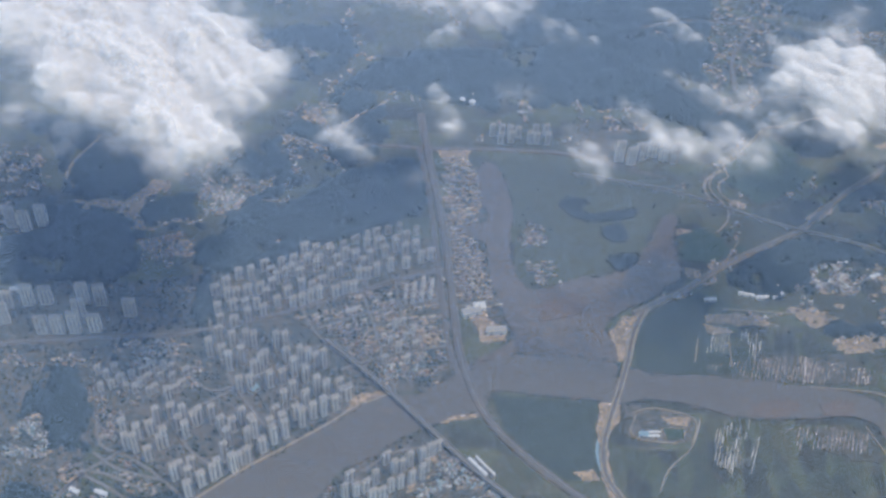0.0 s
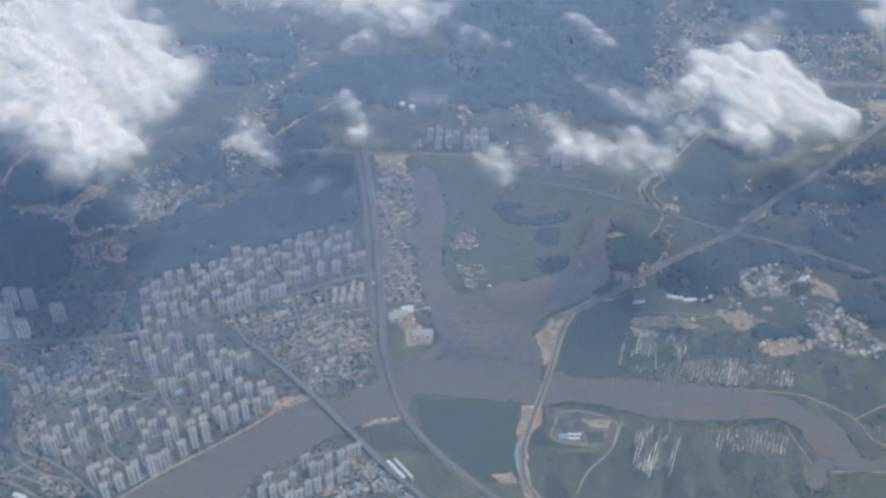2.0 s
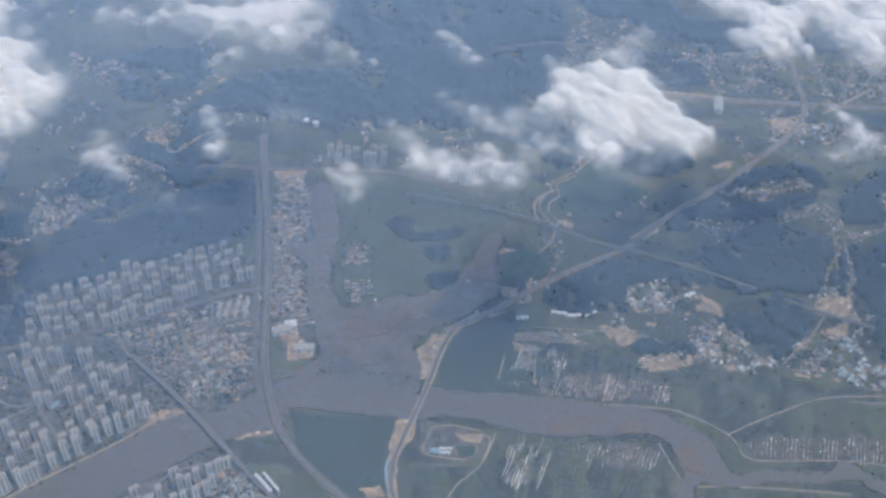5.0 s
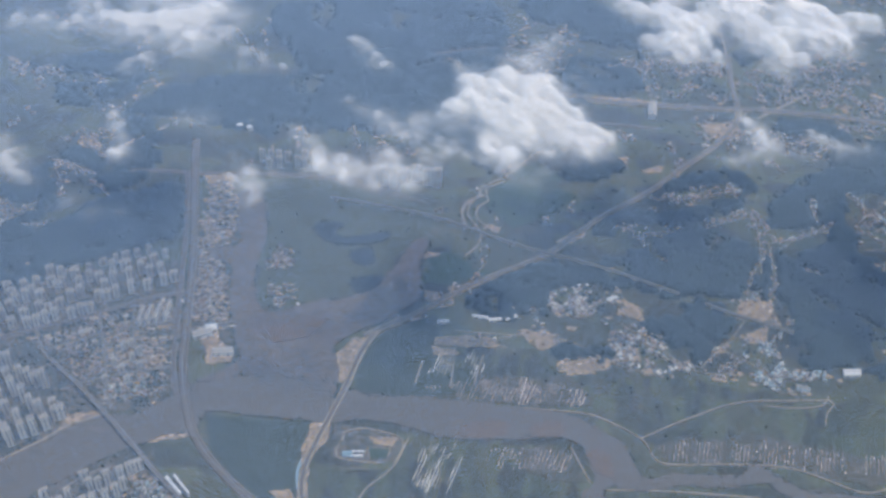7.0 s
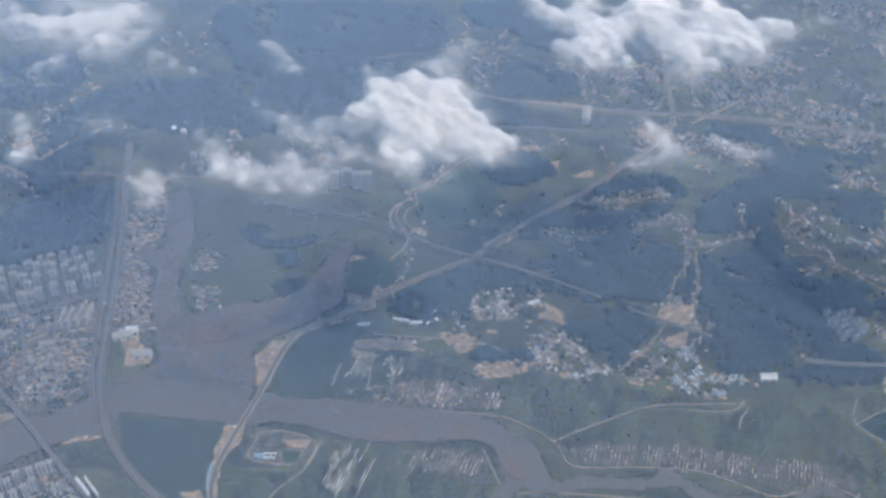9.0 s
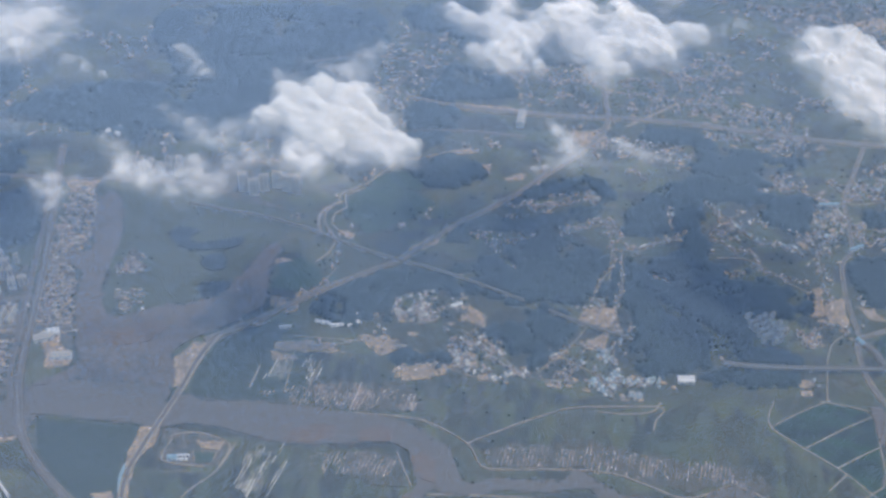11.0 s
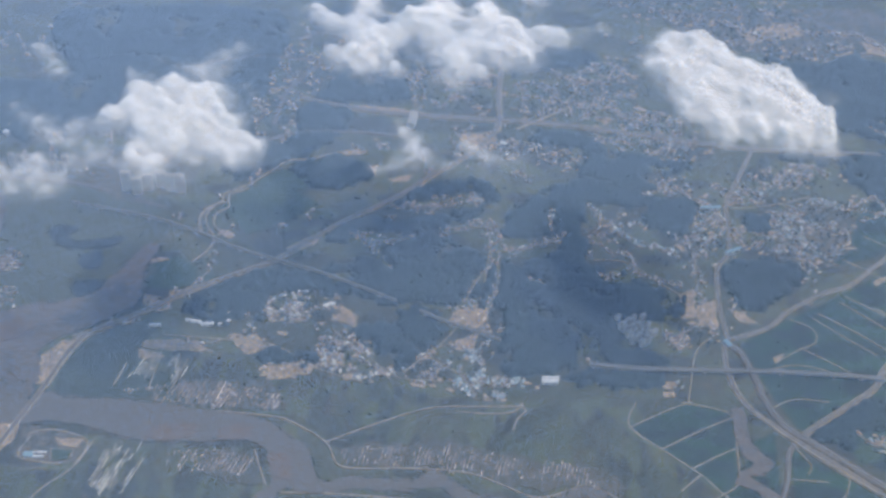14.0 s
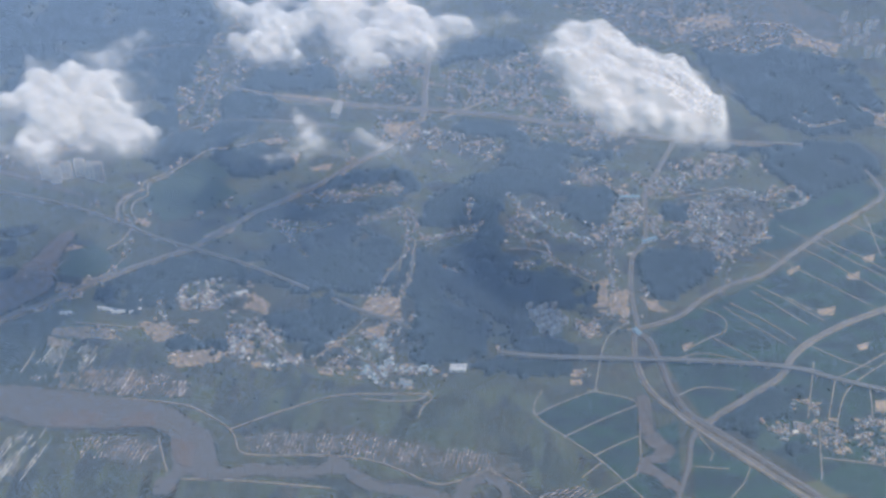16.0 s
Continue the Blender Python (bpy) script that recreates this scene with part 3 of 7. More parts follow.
water("pond_oxbow", [(108.1, 827.3), (120.2, 835), (138, 831.7), (130.7, 821.2), (138.5, 813.8), (165.1, 820.3), (184.7, 824.5), (182.9, 813.8), (161, 806.2), (138.6, 804.2), (124.2, 806.1), (113.1, 816.4)])
water("pond_marsh", [(150, 794.9), (168.3, 802.1), (173.7, 783.8), (161.7, 776.5), (151.4, 783.3)])
water("pond_small", [(153.6, 756.8), (177.1, 762.6), (183.4, 755.7), (163.4, 739.1)])


# ---- roads and railways ----
def ribbon(line, left, right, top, bottom, slope=0.0):
    """A solid strip along a line, between two offsets, with sloping sides."""
    verts, faces = [], []
    for i, q in enumerate(line):
        way = (line[min(i + 1, len(line) - 1)] - line[max(i - 1, 0)]).normalized()
        side = Vector((way.y, -way.x))
        for off, z in ((left - slope, bottom), (left, top), (right, top), (right + slope, bottom)):
            v = q + side * off
            verts.append((v.x, v.y, z))
    for i in range(len(line) - 1):
        a, b = 4 * i, 4 * i + 4
        faces += [(a + k, a + k + 1, b + k + 1, b + k) for k in range(3)] + [(a + 3, a, b, b + 3)]
    faces += [(3, 2, 1, 0), tuple(len(verts) - 4 + k for k in range(4))]
    return verts, [f[::-1] for f in faces]


ROAD_TALK = {"city_street": "pale concrete street between city blocks", "promenade": "pale riverside promenade on the embankment", "farm_track": "pale dusty farm track between fields", "blue_canal": "narrow canal lined with pale blue sheeting", "dike_track": "pale track on top of a river dike", "winding_dike": "pale winding dike road beside a canal"}


EARTHY = ("country_expressway", "dike_road", "valley_road", "rail_embankment", "east_road", "far_expressway")


def road(kind, width, height, lanes, pts):
    line = curve_points(pts, False, 6)
    ROADS.append(([(q.x, q.y) for q in line[::3]] + [(line[-1].x, line[-1].y)], width / 2))
    name = "road" if width > 3.6 or kind == "city_street" else "track"
    dusty = width <= 4
    verge = new(name, mesh_of(name, *ribbon(line, -width / 2, width / 2, height, -0.3, 0.15 + 0.2 * height if dusty else 0.2 + 0.4 * height), [BLUE if kind == "blue_canal" else PAVING if kind == "city_street" else TRACK if dusty or kind in EARTHY else VERGE]))
    tagged(verge, ROAD_TALK.get(kind, "grey asphalt road with pale gravel verges"), name, kind="structure")
    if not dusty:
        h = height + 0.12
        if lanes == "twin":
            gap, edge = 0.07 * width, (0.31 if kind in EARTHY else 0.42) * width
            for a, b in ((-edge, -gap), (gap, edge)):
                part("carriageway", mesh_of("carriageway", *ribbon(line, a, b, h, height - 0.1), [ASPHALT]), verge)
            part("barrier", mesh_of("barrier", *ribbon(line, -0.25, 0.25, h + 0.7, height - 0.1), [CONCRETE]), verge, "pale concrete median barrier")
        else:
            half = (0.27 if kind in EARTHY else 0.36) * width
            part("carriageway", mesh_of("carriageway", *ribbon(line, -half, half, h, height - 0.1), [ASPHALT]), verge)


PIER = None


def viaduct(width, height, pts):
    global PIER
    line = curve_points(pts, False, 8)
    ROADS.append(([(q.x, q.y) for q in line[::2]], width / 2))
    deck = new("viaduct", mesh_of("viaduct", *ribbon(line, -width / 2, width / 2, height, height - 1.6), [CONCRETE]))
    tagged(deck, "long pale concrete railway viaduct on piers", "viaduct", kind="structure")
    part("trackbed", mesh_of("trackbed", *ribbon(line, -width * 0.36, width * 0.36, height + 0.15, height - 0.2), [BALLAST]), deck, "dark ballast trackbed")
    for s in (-1, 1):
        part("parapet", mesh_of("parapet", *ribbon(line, s * width / 2 - 0.2, s * width / 2 + 0.2, height + 1.0, height - 0.4), [CONCRETE]), deck)
    if PIER is None:
        verts = [(sx * a, sy * b, z) for a, b, z in ((1.0, 1.0, -0.5), (1.0, 1.0, 5.0), (2.2, 1.2, 6.45)) for sx, sy in ((-1, -1), (1, -1), (1, 1), (-1, 1))]
        faces = [(3, 2, 1, 0), (8, 9, 10, 11)] + [(r + k, r + (k + 1) % 4, r + 4 + (k + 1) % 4, r + 4 + k) for r in (0, 4) for k in range(4)]
        PIER = mesh_of("pier", verts, faces, [CONCRETE])
    for i in range(1, len(line) - 1, 3):
        way = line[i + 1] - line[i - 1]
        pier = part("pier", PIER, deck)
        pier.matrix_local = Matrix.Translation((line[i].x, line[i].y, height - 8.0)) @ Matrix.Rotation(math.atan2(way.y, way.x) + math.pi / 2, 4, "Z")


road("expressway", 6.2, 2.5, "twin", [(-36.8, 949.2), (-32, 920.2), (-27, 894), (-19, 853.5), (-9.2, 805.6), (-1.5, 760.2), (5.5, 710.2), (10.3, 669.6), (16.3, 631.3), (25.2, 601.1), (37.2, 571.3), (55.5, 545.4), (78.8, 522.5), (105.8, 500.6), (127.6, 484.2)])
road("river_road", 4.3, 1.0, "single", [(-35.2, 894.9), (-27, 854.4), (-18, 806.3), (-10.3, 753.4), (-4.4, 710.7), (1.2, 670.2), (6.2, 638), (14.7, 610.6), (26.3, 587.4), (37.4, 564.9)])
road("boulevard", 6, 0.4, "twin", [(-399.2, 604.8), (-352.8, 613.5), (-286.3, 623.3), (-243.1, 629.3), (-221.7, 634.2), (-176.9, 649.5), (-126.8, 670.2), (-70.7, 697.3), (-35.6, 715.6), (-2, 727.7)])
road("promenade", 2.2, 1.1, "single", [(-187.9, 464.8), (-155.5, 494.9), (-123.1, 520.3), (-89.4, 546.6), (-70.1, 564), (-40.7, 581.5)])
road("city_street", 2.6, 0.8, "single", [(-126.8, 669.8), (-110.5, 641.6), (-77.5, 612.7)])
road("city_street", 2.6, 0.8, "single", [(-255.7, 507.9), (-227.5, 494), (-190.6, 467.3)])
road("city_street", 2.6, 0.8, "single", [(-239.6, 624.8), (-227.2, 600.8), (-192.8, 573.5), (-170.3, 581.1)])
road("city_street", 2.6, 0.8, "single", [(-75.6, 694.5), (-62, 658.6), (-48.3, 615), (-36.2, 585.6)])
road("country_expressway", 5.21, 2.0, "twin", [(564.8, 1163.4), (562.8, 1106.1), (563.2, 1047.1), (536.1, 1000.2), (491.3, 952.3), (462.8, 921.1), (435.7, 896.4), (393.5, 860.3), (349.6, 813.8), (319.9, 792.2), (285.5, 770.5), (252.8, 746.5), (217.4, 717), (173.1, 687.5)])
road("country_expressway", 5.21, 1.5, "single", [(205.2, 711), (182.9, 691.3), (171.3, 663.8), (163.7, 631.2), (154.9, 599.9), (145.6, 569.9), (138.5, 541.2), (139.5, 514.2), (148.6, 496.6), (155.6, 486.8)])
road("canal_road", 3, 0.8, "single", [(262.6, 837.9), (255.9, 859.4), (259.7, 874), (267.7, 883.2), (277.7, 889.3)])
road("valley_road", 4.05, 0.6, "single", [(861.8, 1053.9), (833.2, 985.9), (815.7, 946.3), (813.1, 901.2), (808.7, 866.4), (794.8, 844.1), (790.8, 799.8), (792.9, 762), (795.3, 740.3)])
road("junction_road", 6.05, 2.5, "twin", [(794.8, 738.6), (804.2, 730.9), (813, 705.1), (820.9, 672.1), (835.2, 646.2), (858.2, 629.4), (886.1, 608.6), (917.7, 584.6), (950.2, 558.8)])
road("rail_embankment", 4.05, 1.5, "single", [(789.5, 738.9), (789.4, 703.6), (799.9, 670.9), (824.1, 647.1), (852.6, 623.4), (885.2, 600.2), (916.5, 575.3), (935.7, 558.2)])
road("east_road", 5.21, 1.5, "twin", [(1070.6, 813.9), (1048.7, 798.5), (1005.2, 775.2), (966.8, 749.3), (942.4, 725.5), (926.9, 699.8), (901.4, 679.2), (866.3, 652.4), (847.9, 636.7)])
road("dike_road", 4.05, 1.2, "twin", [(1071.3, 1012.7), (1084, 976), (1057.4, 945.4), (1006.2, 904.3), (963.4, 865.7), (929, 833.4), (897.8, 818.2), (860.2, 791), (835.1, 765.8), (794.5, 747)])
road("south_road", 4.05, 1.0, "twin", [(845.8, 635.6), (833.6, 617), (827, 586.4), (812.6, 547.8)])
road("far_expressway", 6, 2.0, "twin", [(330.1, 1076.8), (371.8, 1065.8), (439, 1058.2), (531.4, 1059), (630.4, 1060.6), (729.5, 1051.7), (827.7, 1043), (913, 1043), (1005.6, 1046.9)])
road("far_road", 3.5, 0.5, "single", [(561.9, 1213.1), (564.1, 1142.1), (565.7, 1038.9)])
road("far_road", 4.199999999999999, 0.5, "single", [(284.5, 979.8), (335.6, 1011), (405, 1020.5), (470.1, 1017.1)])
road("far_road", 4.8999999999999995, 0.5, "single", [(210.4, 1131), (268, 1150.2), (316.4, 1150.7), (344.4, 1148.5), (314.5, 1087.8), (307.4, 1022.9)])
road("far_road", 3.5, 0.5, "single", [(649.8, 1097), (616.9, 1071.4), (585, 1046.4)])
road("far_cross_road", 5, 0.5, "single", [(-94.8, 893.4), (-59.9, 896.7), (-29.4, 896), (33.8, 900.1), (107.2, 901.7), (150.9, 892.6)])
road("far_road", 2.8, 0.5, "single", [(-121.2, 920.5), (-99.4, 940.9), (-71.8, 972)])
road("far_road", 2.8, 0.5, "single", [(-370.4, 807.3), (-382.4, 830.8), (-362, 884.2)])
road("winding_dike", 1.5, 1.0, "single", [(261.3, 798.9), (272.3, 812.2), (276.9, 833.3), (263.3, 855.5), (263.2, 872.8), (274.3, 889.1), (274.5, 900.7), (297.8, 918.9), (312.5, 936.4), (332.4, 961.6), (350.4, 965.6), (391.4, 984.1), (409.5, 990.2)])
road("winding_dike", 1.5, 1.0, "single", [(286.2, 838.5), (271.9, 853.9), (272.5, 871.2), (283.3, 881.2), (279.3, 898.6), (299.2, 912.7)])
road("farm_track", 1.1, 0.5, "single", [(421.5, 591.8), (446.6, 606.4), (474.7, 621.6), (513.6, 638.6), (559.5, 644.3), (595.6, 647.7)])
road("farm_track", 1.1, 0.3, "single", [(534.4, 636.9), (565.3, 636.6), (588.2, 641.3), (595.3, 652.4)])
road("farm_track", 1.1, 0.3, "single", [(587.1, 619.6), (590.3, 632.5), (598.5, 642.9), (592.9, 648.9)])
road("dike_track", 1.1, 0.9, "single", [(263.1, 613.9), (313.1, 616.2), (363.9, 615.9), (387.6, 611.8), (423.1, 591.7), (435.3, 570.1), (457.8, 568), (501.5, 571.9), (545.9, 571.8), (576.1, 562.9), (606.2, 551.8), (630.2, 558.5), (649.5, 567.7), (669.3, 561.9), (688.8, 548.3)])
road("dike_track", 1.1, 0.9, "single", [(362.4, 578.3), (369.5, 561.6), (377.3, 544.2)])
road("dike_track", 1.1, 0.9, "single", [(390.3, 537.5), (423.4, 540.1), (470.5, 540.5), (517.4, 539.8)])
road("farm_track", 1.1, 0.3, "single", [(222.7, 577.8), (212.5, 547.5), (191.7, 524.1), (182.1, 502.3)])
road("farm_track", 1.1, 0.3, "single", [(699.7, 662.3), (691.7, 635.7), (719.5, 612), (749, 590.5), (770.3, 569), (795.4, 544)])
road("farm_track", 1.1, 0.3, "single", [(691.7, 632.5), (720.4, 651.2), (752.4, 668.6)])
road("farm_track", 1.1, 0.3, "single", [(719.5, 612), (756.1, 635.3), (788.3, 653.7)])
road("farm_track", 1.1, 0.3, "single", [(745.1, 593.7), (764.9, 606.4), (787, 619.4)])
road("farm_track", 1.1, 0.5, "single", [(741.8, 666.1), (773.1, 661.2), (788.3, 653.5), (787.5, 619.3), (784.5, 582.9), (770.3, 570), (747.4, 553.7), (717.8, 539.9)])
road("farm_track", 1.1, 0.3, "single", [(733.3, 569.7), (751.4, 587.2)])
road("farm_track", 1.1, 0.3, "single", [(859.3, 780.3), (880.6, 769.7), (880.8, 752.7), (860.5, 739.8), (836.7, 721.8)])
road("farm_track", 1.1, 0.3, "single", [(863.7, 743.7), (892, 727.2), (917.8, 708.8)])
road("farm_track", 1.1, 0.3, "single", [(882.4, 784.1), (913, 759.6), (938.1, 741.8)])
road("farm_track", 1.1, 0.3, "single", [(921.1, 817.5), (952.7, 797.4), (983, 775.5)])
road("farm_track", 1.1, 0.3, "single", [(948.1, 804.7), (984.1, 781.6)])
road("farm_track", 1.1, 0.3, "single", [(958.4, 908.7), (997, 885.3), (1058.7, 842.2)])
road("farm_track", 1.1, 0.3, "single", [(928.7, 871.2), (971.8, 842.8), (1023.7, 808.6), (1063.7, 782.1)])
road("farm_track", 1.1, 0.3, "single", [(960.4, 742.5), (995.7, 724.7), (1016.6, 719.7)])
road("farm_track", 1.1, 0.3, "single", [(977.5, 700.8), (1011.7, 722.8), (1057.6, 755.7)])
road("farm_track", 1.1, 0.3, "single", [(979.2, 701), (964.2, 654.7)])
road("farm_track", 1.1, 0.3, "single", [(1010.7, 691.9), (1006.3, 658.6)])
road("farm_track", 1.1, 0.3, "single", [(885.6, 601), (877.7, 579.6), (863, 561.1)])
road("farm_track", 1.1, 0.3, "single", [(953.9, 644.2), (945.9, 585.7)])
road("farm_track", 1.1, 0.3, "single", [(950.3, 609.8), (1003.1, 607.4)])
road("farm_track", 1.1, 0.3, "single", [(880.4, 679.5), (848.6, 679.8), (826.2, 667.7)])
road("farm_track", 1.1, 0.3, "single", [(834.1, 590.4), (864.1, 590.2)])
road("farm_track", 1.1, 0.3, "single", [(1056, 937.2), (1059.1, 893.7), (1060.7, 872.8)])
viaduct(3.2, 6, [(-101.8, 632.9), (-66.7, 603.4), (-40.6, 580.3), (-15.2, 555.6), (9.4, 531.3), (33, 508.8), (55.9, 489.7), (67.1, 479.3)])
viaduct(1.7, 6, [(120.7, 866.2), (170.2, 858.7), (213.6, 850.6), (258.3, 836.1), (315.8, 812.7), (394.2, 790.7), (470, 761)])
viaduct(2.2, 6, [(494, 750.5), (524.2, 737.4), (548, 729.3), (573.6, 720.7)])
viaduct(3.2, 6, [(656.5, 699.4), (699.3, 698.1), (774.6, 702.7), (855.7, 707.8), (936.6, 707.4), (977.9, 697.8), (1039.3, 684.9)])
road("blue_canal", 2.2, 0.3, "single", [(145, 573.6), (136.5, 553), (132.9, 536.1), (135.8, 519)])
road("city_street", 2.6, 0.8, "single", [(-293.9, 457.4), (-275.3, 486.8), (-251.2, 508.2), (-219.2, 539.8), (-169.8, 578.2), (-126.9, 615), (-90, 636.8)])
road("city_street", 2.6, 0.8, "single", [(-178.8, 631), (-148.4, 594.9), (-99.6, 552.8)])
road("city_street", 2.6, 0.8, "single", [(-207.8, 653.2), (-193.4, 615.9), (-169.3, 575.3), (-128.9, 528.2)])
road("city_street", 2.6, 0.8, "single", [(-86.2, 602.8), (-48.8, 621.2), (4.7, 636.8)])
road("city_street", 2.6, 0.8, "single", [(-111.2, 646.7), (-63.1, 670.4), (-2.9, 691.6)])
road("city_street", 2.6, 0.8, "single", [(-284.5, 487.7), (-254.2, 474.4), (-233.5, 461.7)])
road("city_street", 2.6, 0.8, "single", [(-278.7, 535.3), (-268, 511.3), (-251, 507.1)])
road("city_street", 2.6, 0.8, "single", [(-219.2, 539.8), (-194.9, 511.3), (-164.3, 493.4)])
road("city_street", 2.6, 0.8, "single", [(-45.5, 707.4), (-36.3, 667.3), (-17.3, 630)])
road("city_street", 2.6, 0.8, "single", [(-181.8, 710), (-162.1, 683.8), (-143.7, 663.8)])
road("city_street", 2.6, 0.8, "single", [(-100.8, 734.8), (-77.3, 711.8), (-68.1, 697.2)])
road("city_street", 2.6, 0.8, "single", [(7.9, 680.9), (33.3, 689.8), (51.3, 694.7)])
road("city_street", 2.6, 0.8, "single", [(-57.1, 502.9), (-31.5, 523.5), (0.3, 531.3)])
road("farm_track", 1.1, 0.6, "single", [(482.9, 716.3), (506.8, 697.5), (535.4, 679.7), (553.4, 654.7)])
road("farm_track", 1.1, 0.6, "single", [(411.2, 723.4), (442.4, 698.1), (478.3, 670.7), (509.9, 670.4)])
road("farm_track", 1.1, 0.6, "single", [(317.9, 703.3), (362.2, 697.1), (404, 673.6), (448.2, 661.1)])
road("farm_track", 1.1, 0.6, "single", [(727.9, 973.7), (765.2, 959.1), (795.1, 934.8), (814.1, 941.5)])
road("farm_track", 1.1, 0.6, "single", [(820, 937.6), (864.4, 947.2), (910.5, 966.3)])
road("farm_track", 1.1, 0.6, "single", [(835.8, 903.7), (870.7, 888.4), (904.3, 868.3)])
road("farm_track", 1.1, 0.6, "single", [(666.1, 842.7), (701.3, 842.4), (741.3, 810.3), (774.8, 790.4)])
road("farm_track", 1.1, 0.6, "single", [(515.9, 712.4), (529.9, 735.4), (549.2, 767.2), (555.2, 798.7), (560.1, 847.9)])
road("farm_track", 1.1, 0.6, "single", [(557.6, 881.7), (540.2, 875.4), (511.5, 863.7)])
road("farm_track", 1.1, 0.6, "single", [(636.3, 1095.2), (662.8, 1131.8), (704.4, 1171.6)])
road("farm_track", 1.1, 0.6, "single", [(165.3, 577.8), (184.9, 584), (217.5, 574.8), (212.7, 550.1)])
road("farm_track", 1.1, 0.6, "single", [(167.5, 575.1), (163.7, 553.7), (200.9, 549.2)])
road("farm_track", 1.1, 0.6, "single", [(257.2, 664.9), (255.8, 633)])
road("farm_track", 1.1, 0.6, "single", [(283.8, 673.6), (276.7, 640.9)])
road("farm_track", 1.1, 0.6, "single", [(229.1, 662.7), (223.9, 636.7)])
road("farm_track", 1.1, 0.6, "single", [(254.3, 700.4), (318.8, 699.8), (362.5, 695.8)])
road("farm_track", 1.2, 1.95, "single", [(791.8, 701.5), (798.2, 678.3), (808.6, 662.2), (825.6, 641.9), (843.7, 627.2), (862.8, 611.7), (881.2, 597.7), (906.3, 581.1), (929.7, 566.4), (951.9, 553.7)])
road("farm_track", 1.0, 0.8, "single", [(748.6, 666.5), (753.5, 693.9), (759, 720.8), (767.6, 738.8), (778, 747.1)])
road("city_street", 2.6, 0.8, "single", [(-291.6, 465.1), (-268.7, 487.3), (-227.7, 474.8)])
road("city_street", 2.6, 0.8, "single", [(-273.3, 505.5), (-249.4, 491.3), (-211.8, 483.7)])
road("farm_track", 1.0, 1.0, "single", [(841.3, 632), (842.2, 620.9), (851.8, 606.5), (847.2, 597.1)])
road("farm_track", 1.0, 0.6, "single", [(888.8, 790.6), (920.2, 771.2), (949.1, 748.3)])
road("farm_track", 1.0, 0.6, "single", [(914.1, 808.7), (935.7, 791.6), (964.7, 768.2)])
road("farm_track", 1.0, 0.6, "single", [(977.3, 876.1), (1009.2, 854.6), (1053.6, 819.2)])
road("farm_track", 1.0, 0.6, "single", [(998.7, 895.5), (1031.1, 875.2), (1061.1, 853.5)])
road("farm_track", 1.0, 0.6, "single", [(1034.1, 921.1), (1071.1, 899)])
road("farm_track", 1.0, 0.6, "single", [(962.1, 721.2), (944.9, 652.7)])
road("farm_track", 1.0, 0.6, "single", [(1033.6, 728.1), (988.7, 689.5), (969, 642.2)])
road("farm_track", 1.0, 0.6, "single", [(819, 707.3), (852.9, 721), (885.2, 717.2)])


# ---- apartment blocks ----
def box_mesh(name, boxes, material):
    verts, faces = [], []
    for x0, y0, z0, x1, y1, z1 in boxes:
        b = len(verts)
        verts += [(x, y, z) for z in (z0, z1) for x, y in ((x0, y0), (x1, y0), (x1, y1), (x0, y1))]
        faces += [(b + 3, b + 2, b + 1, b), (b + 4, b + 5, b + 6, b + 7)] + [(b + k, b + (k + 1) % 4, b + 4 + (k + 1) % 4, b + 4 + k) for k in range(4)]
    return mesh_of(name, verts, faces, [material])


def flat_kit(long, wide, tall, wall):
    """One block: stepped walls, roof slab with parapet, lift house, and window strips on both long sides."""
    w, d = long / 2, wide / 2
    bays = max(2, int(long / 3))
    step = long / bays
    outline = []
    for i in range(bays):
        x0 = -w + i * step
        outline += [(x0, -d), (x0 + step * 0.52, -d), (x0 + step * 0.52, -d + 0.5), (x0 + step, -d + 0.5)]
    outline += [(-x, -y) for x, y in outline]
    walls = mesh_of("wall", [(x, y, z) for z in (-1.2, tall) for x, y in outline], [tuple(range(len(outline)))[::-1], tuple(range(len(outline), 2 * len(outline)))] + [(i, (i + 1) % len(outline), len(outline) + (i + 1) % len(outline), len(outline) + i) for i in range(len(outline))], [wall])
    top = [(-w, -d + 0.5, tall, w, -d + 0.9, tall + 0.9), (-w, d - 0.9, tall, w, d - 0.5, tall + 0.9), (-w, -d + 0.9, tall, -w + 0.4, d - 0.9, tall + 0.9), (w - 0.4, -d + 0.9, tall, w, d - 0.9, tall + 0.9)]
    strips = [(-w + (i + 0.6) * step, -w + (i + 0.94) * step) for i in range(bays)]
    return {
        "wall": walls,
        "roof": box_mesh("roof", [(-w + 0.4, -d + 0.9, tall, w - 0.4, d - 0.9, tall + 0.2)] + top, FLAT_ROOF),
        "lift_house": box_mesh("lift_house", [(-1.1, -0.9, tall + 0.2, 1.1, 0.9, tall + 1.5), (-1.2, -1.0, tall + 1.5, 1.2, 1.0, tall + 1.7)], FLAT_ROOF),
        "window_strip": [box_mesh("window_strip", [(a, s * (d - 0.5) - 0.06, 1.2, b, s * (d - 0.5) + 0.06, tall - 1.0)], GLASS) for a, b in strips for s in (-1, 1)],
    }


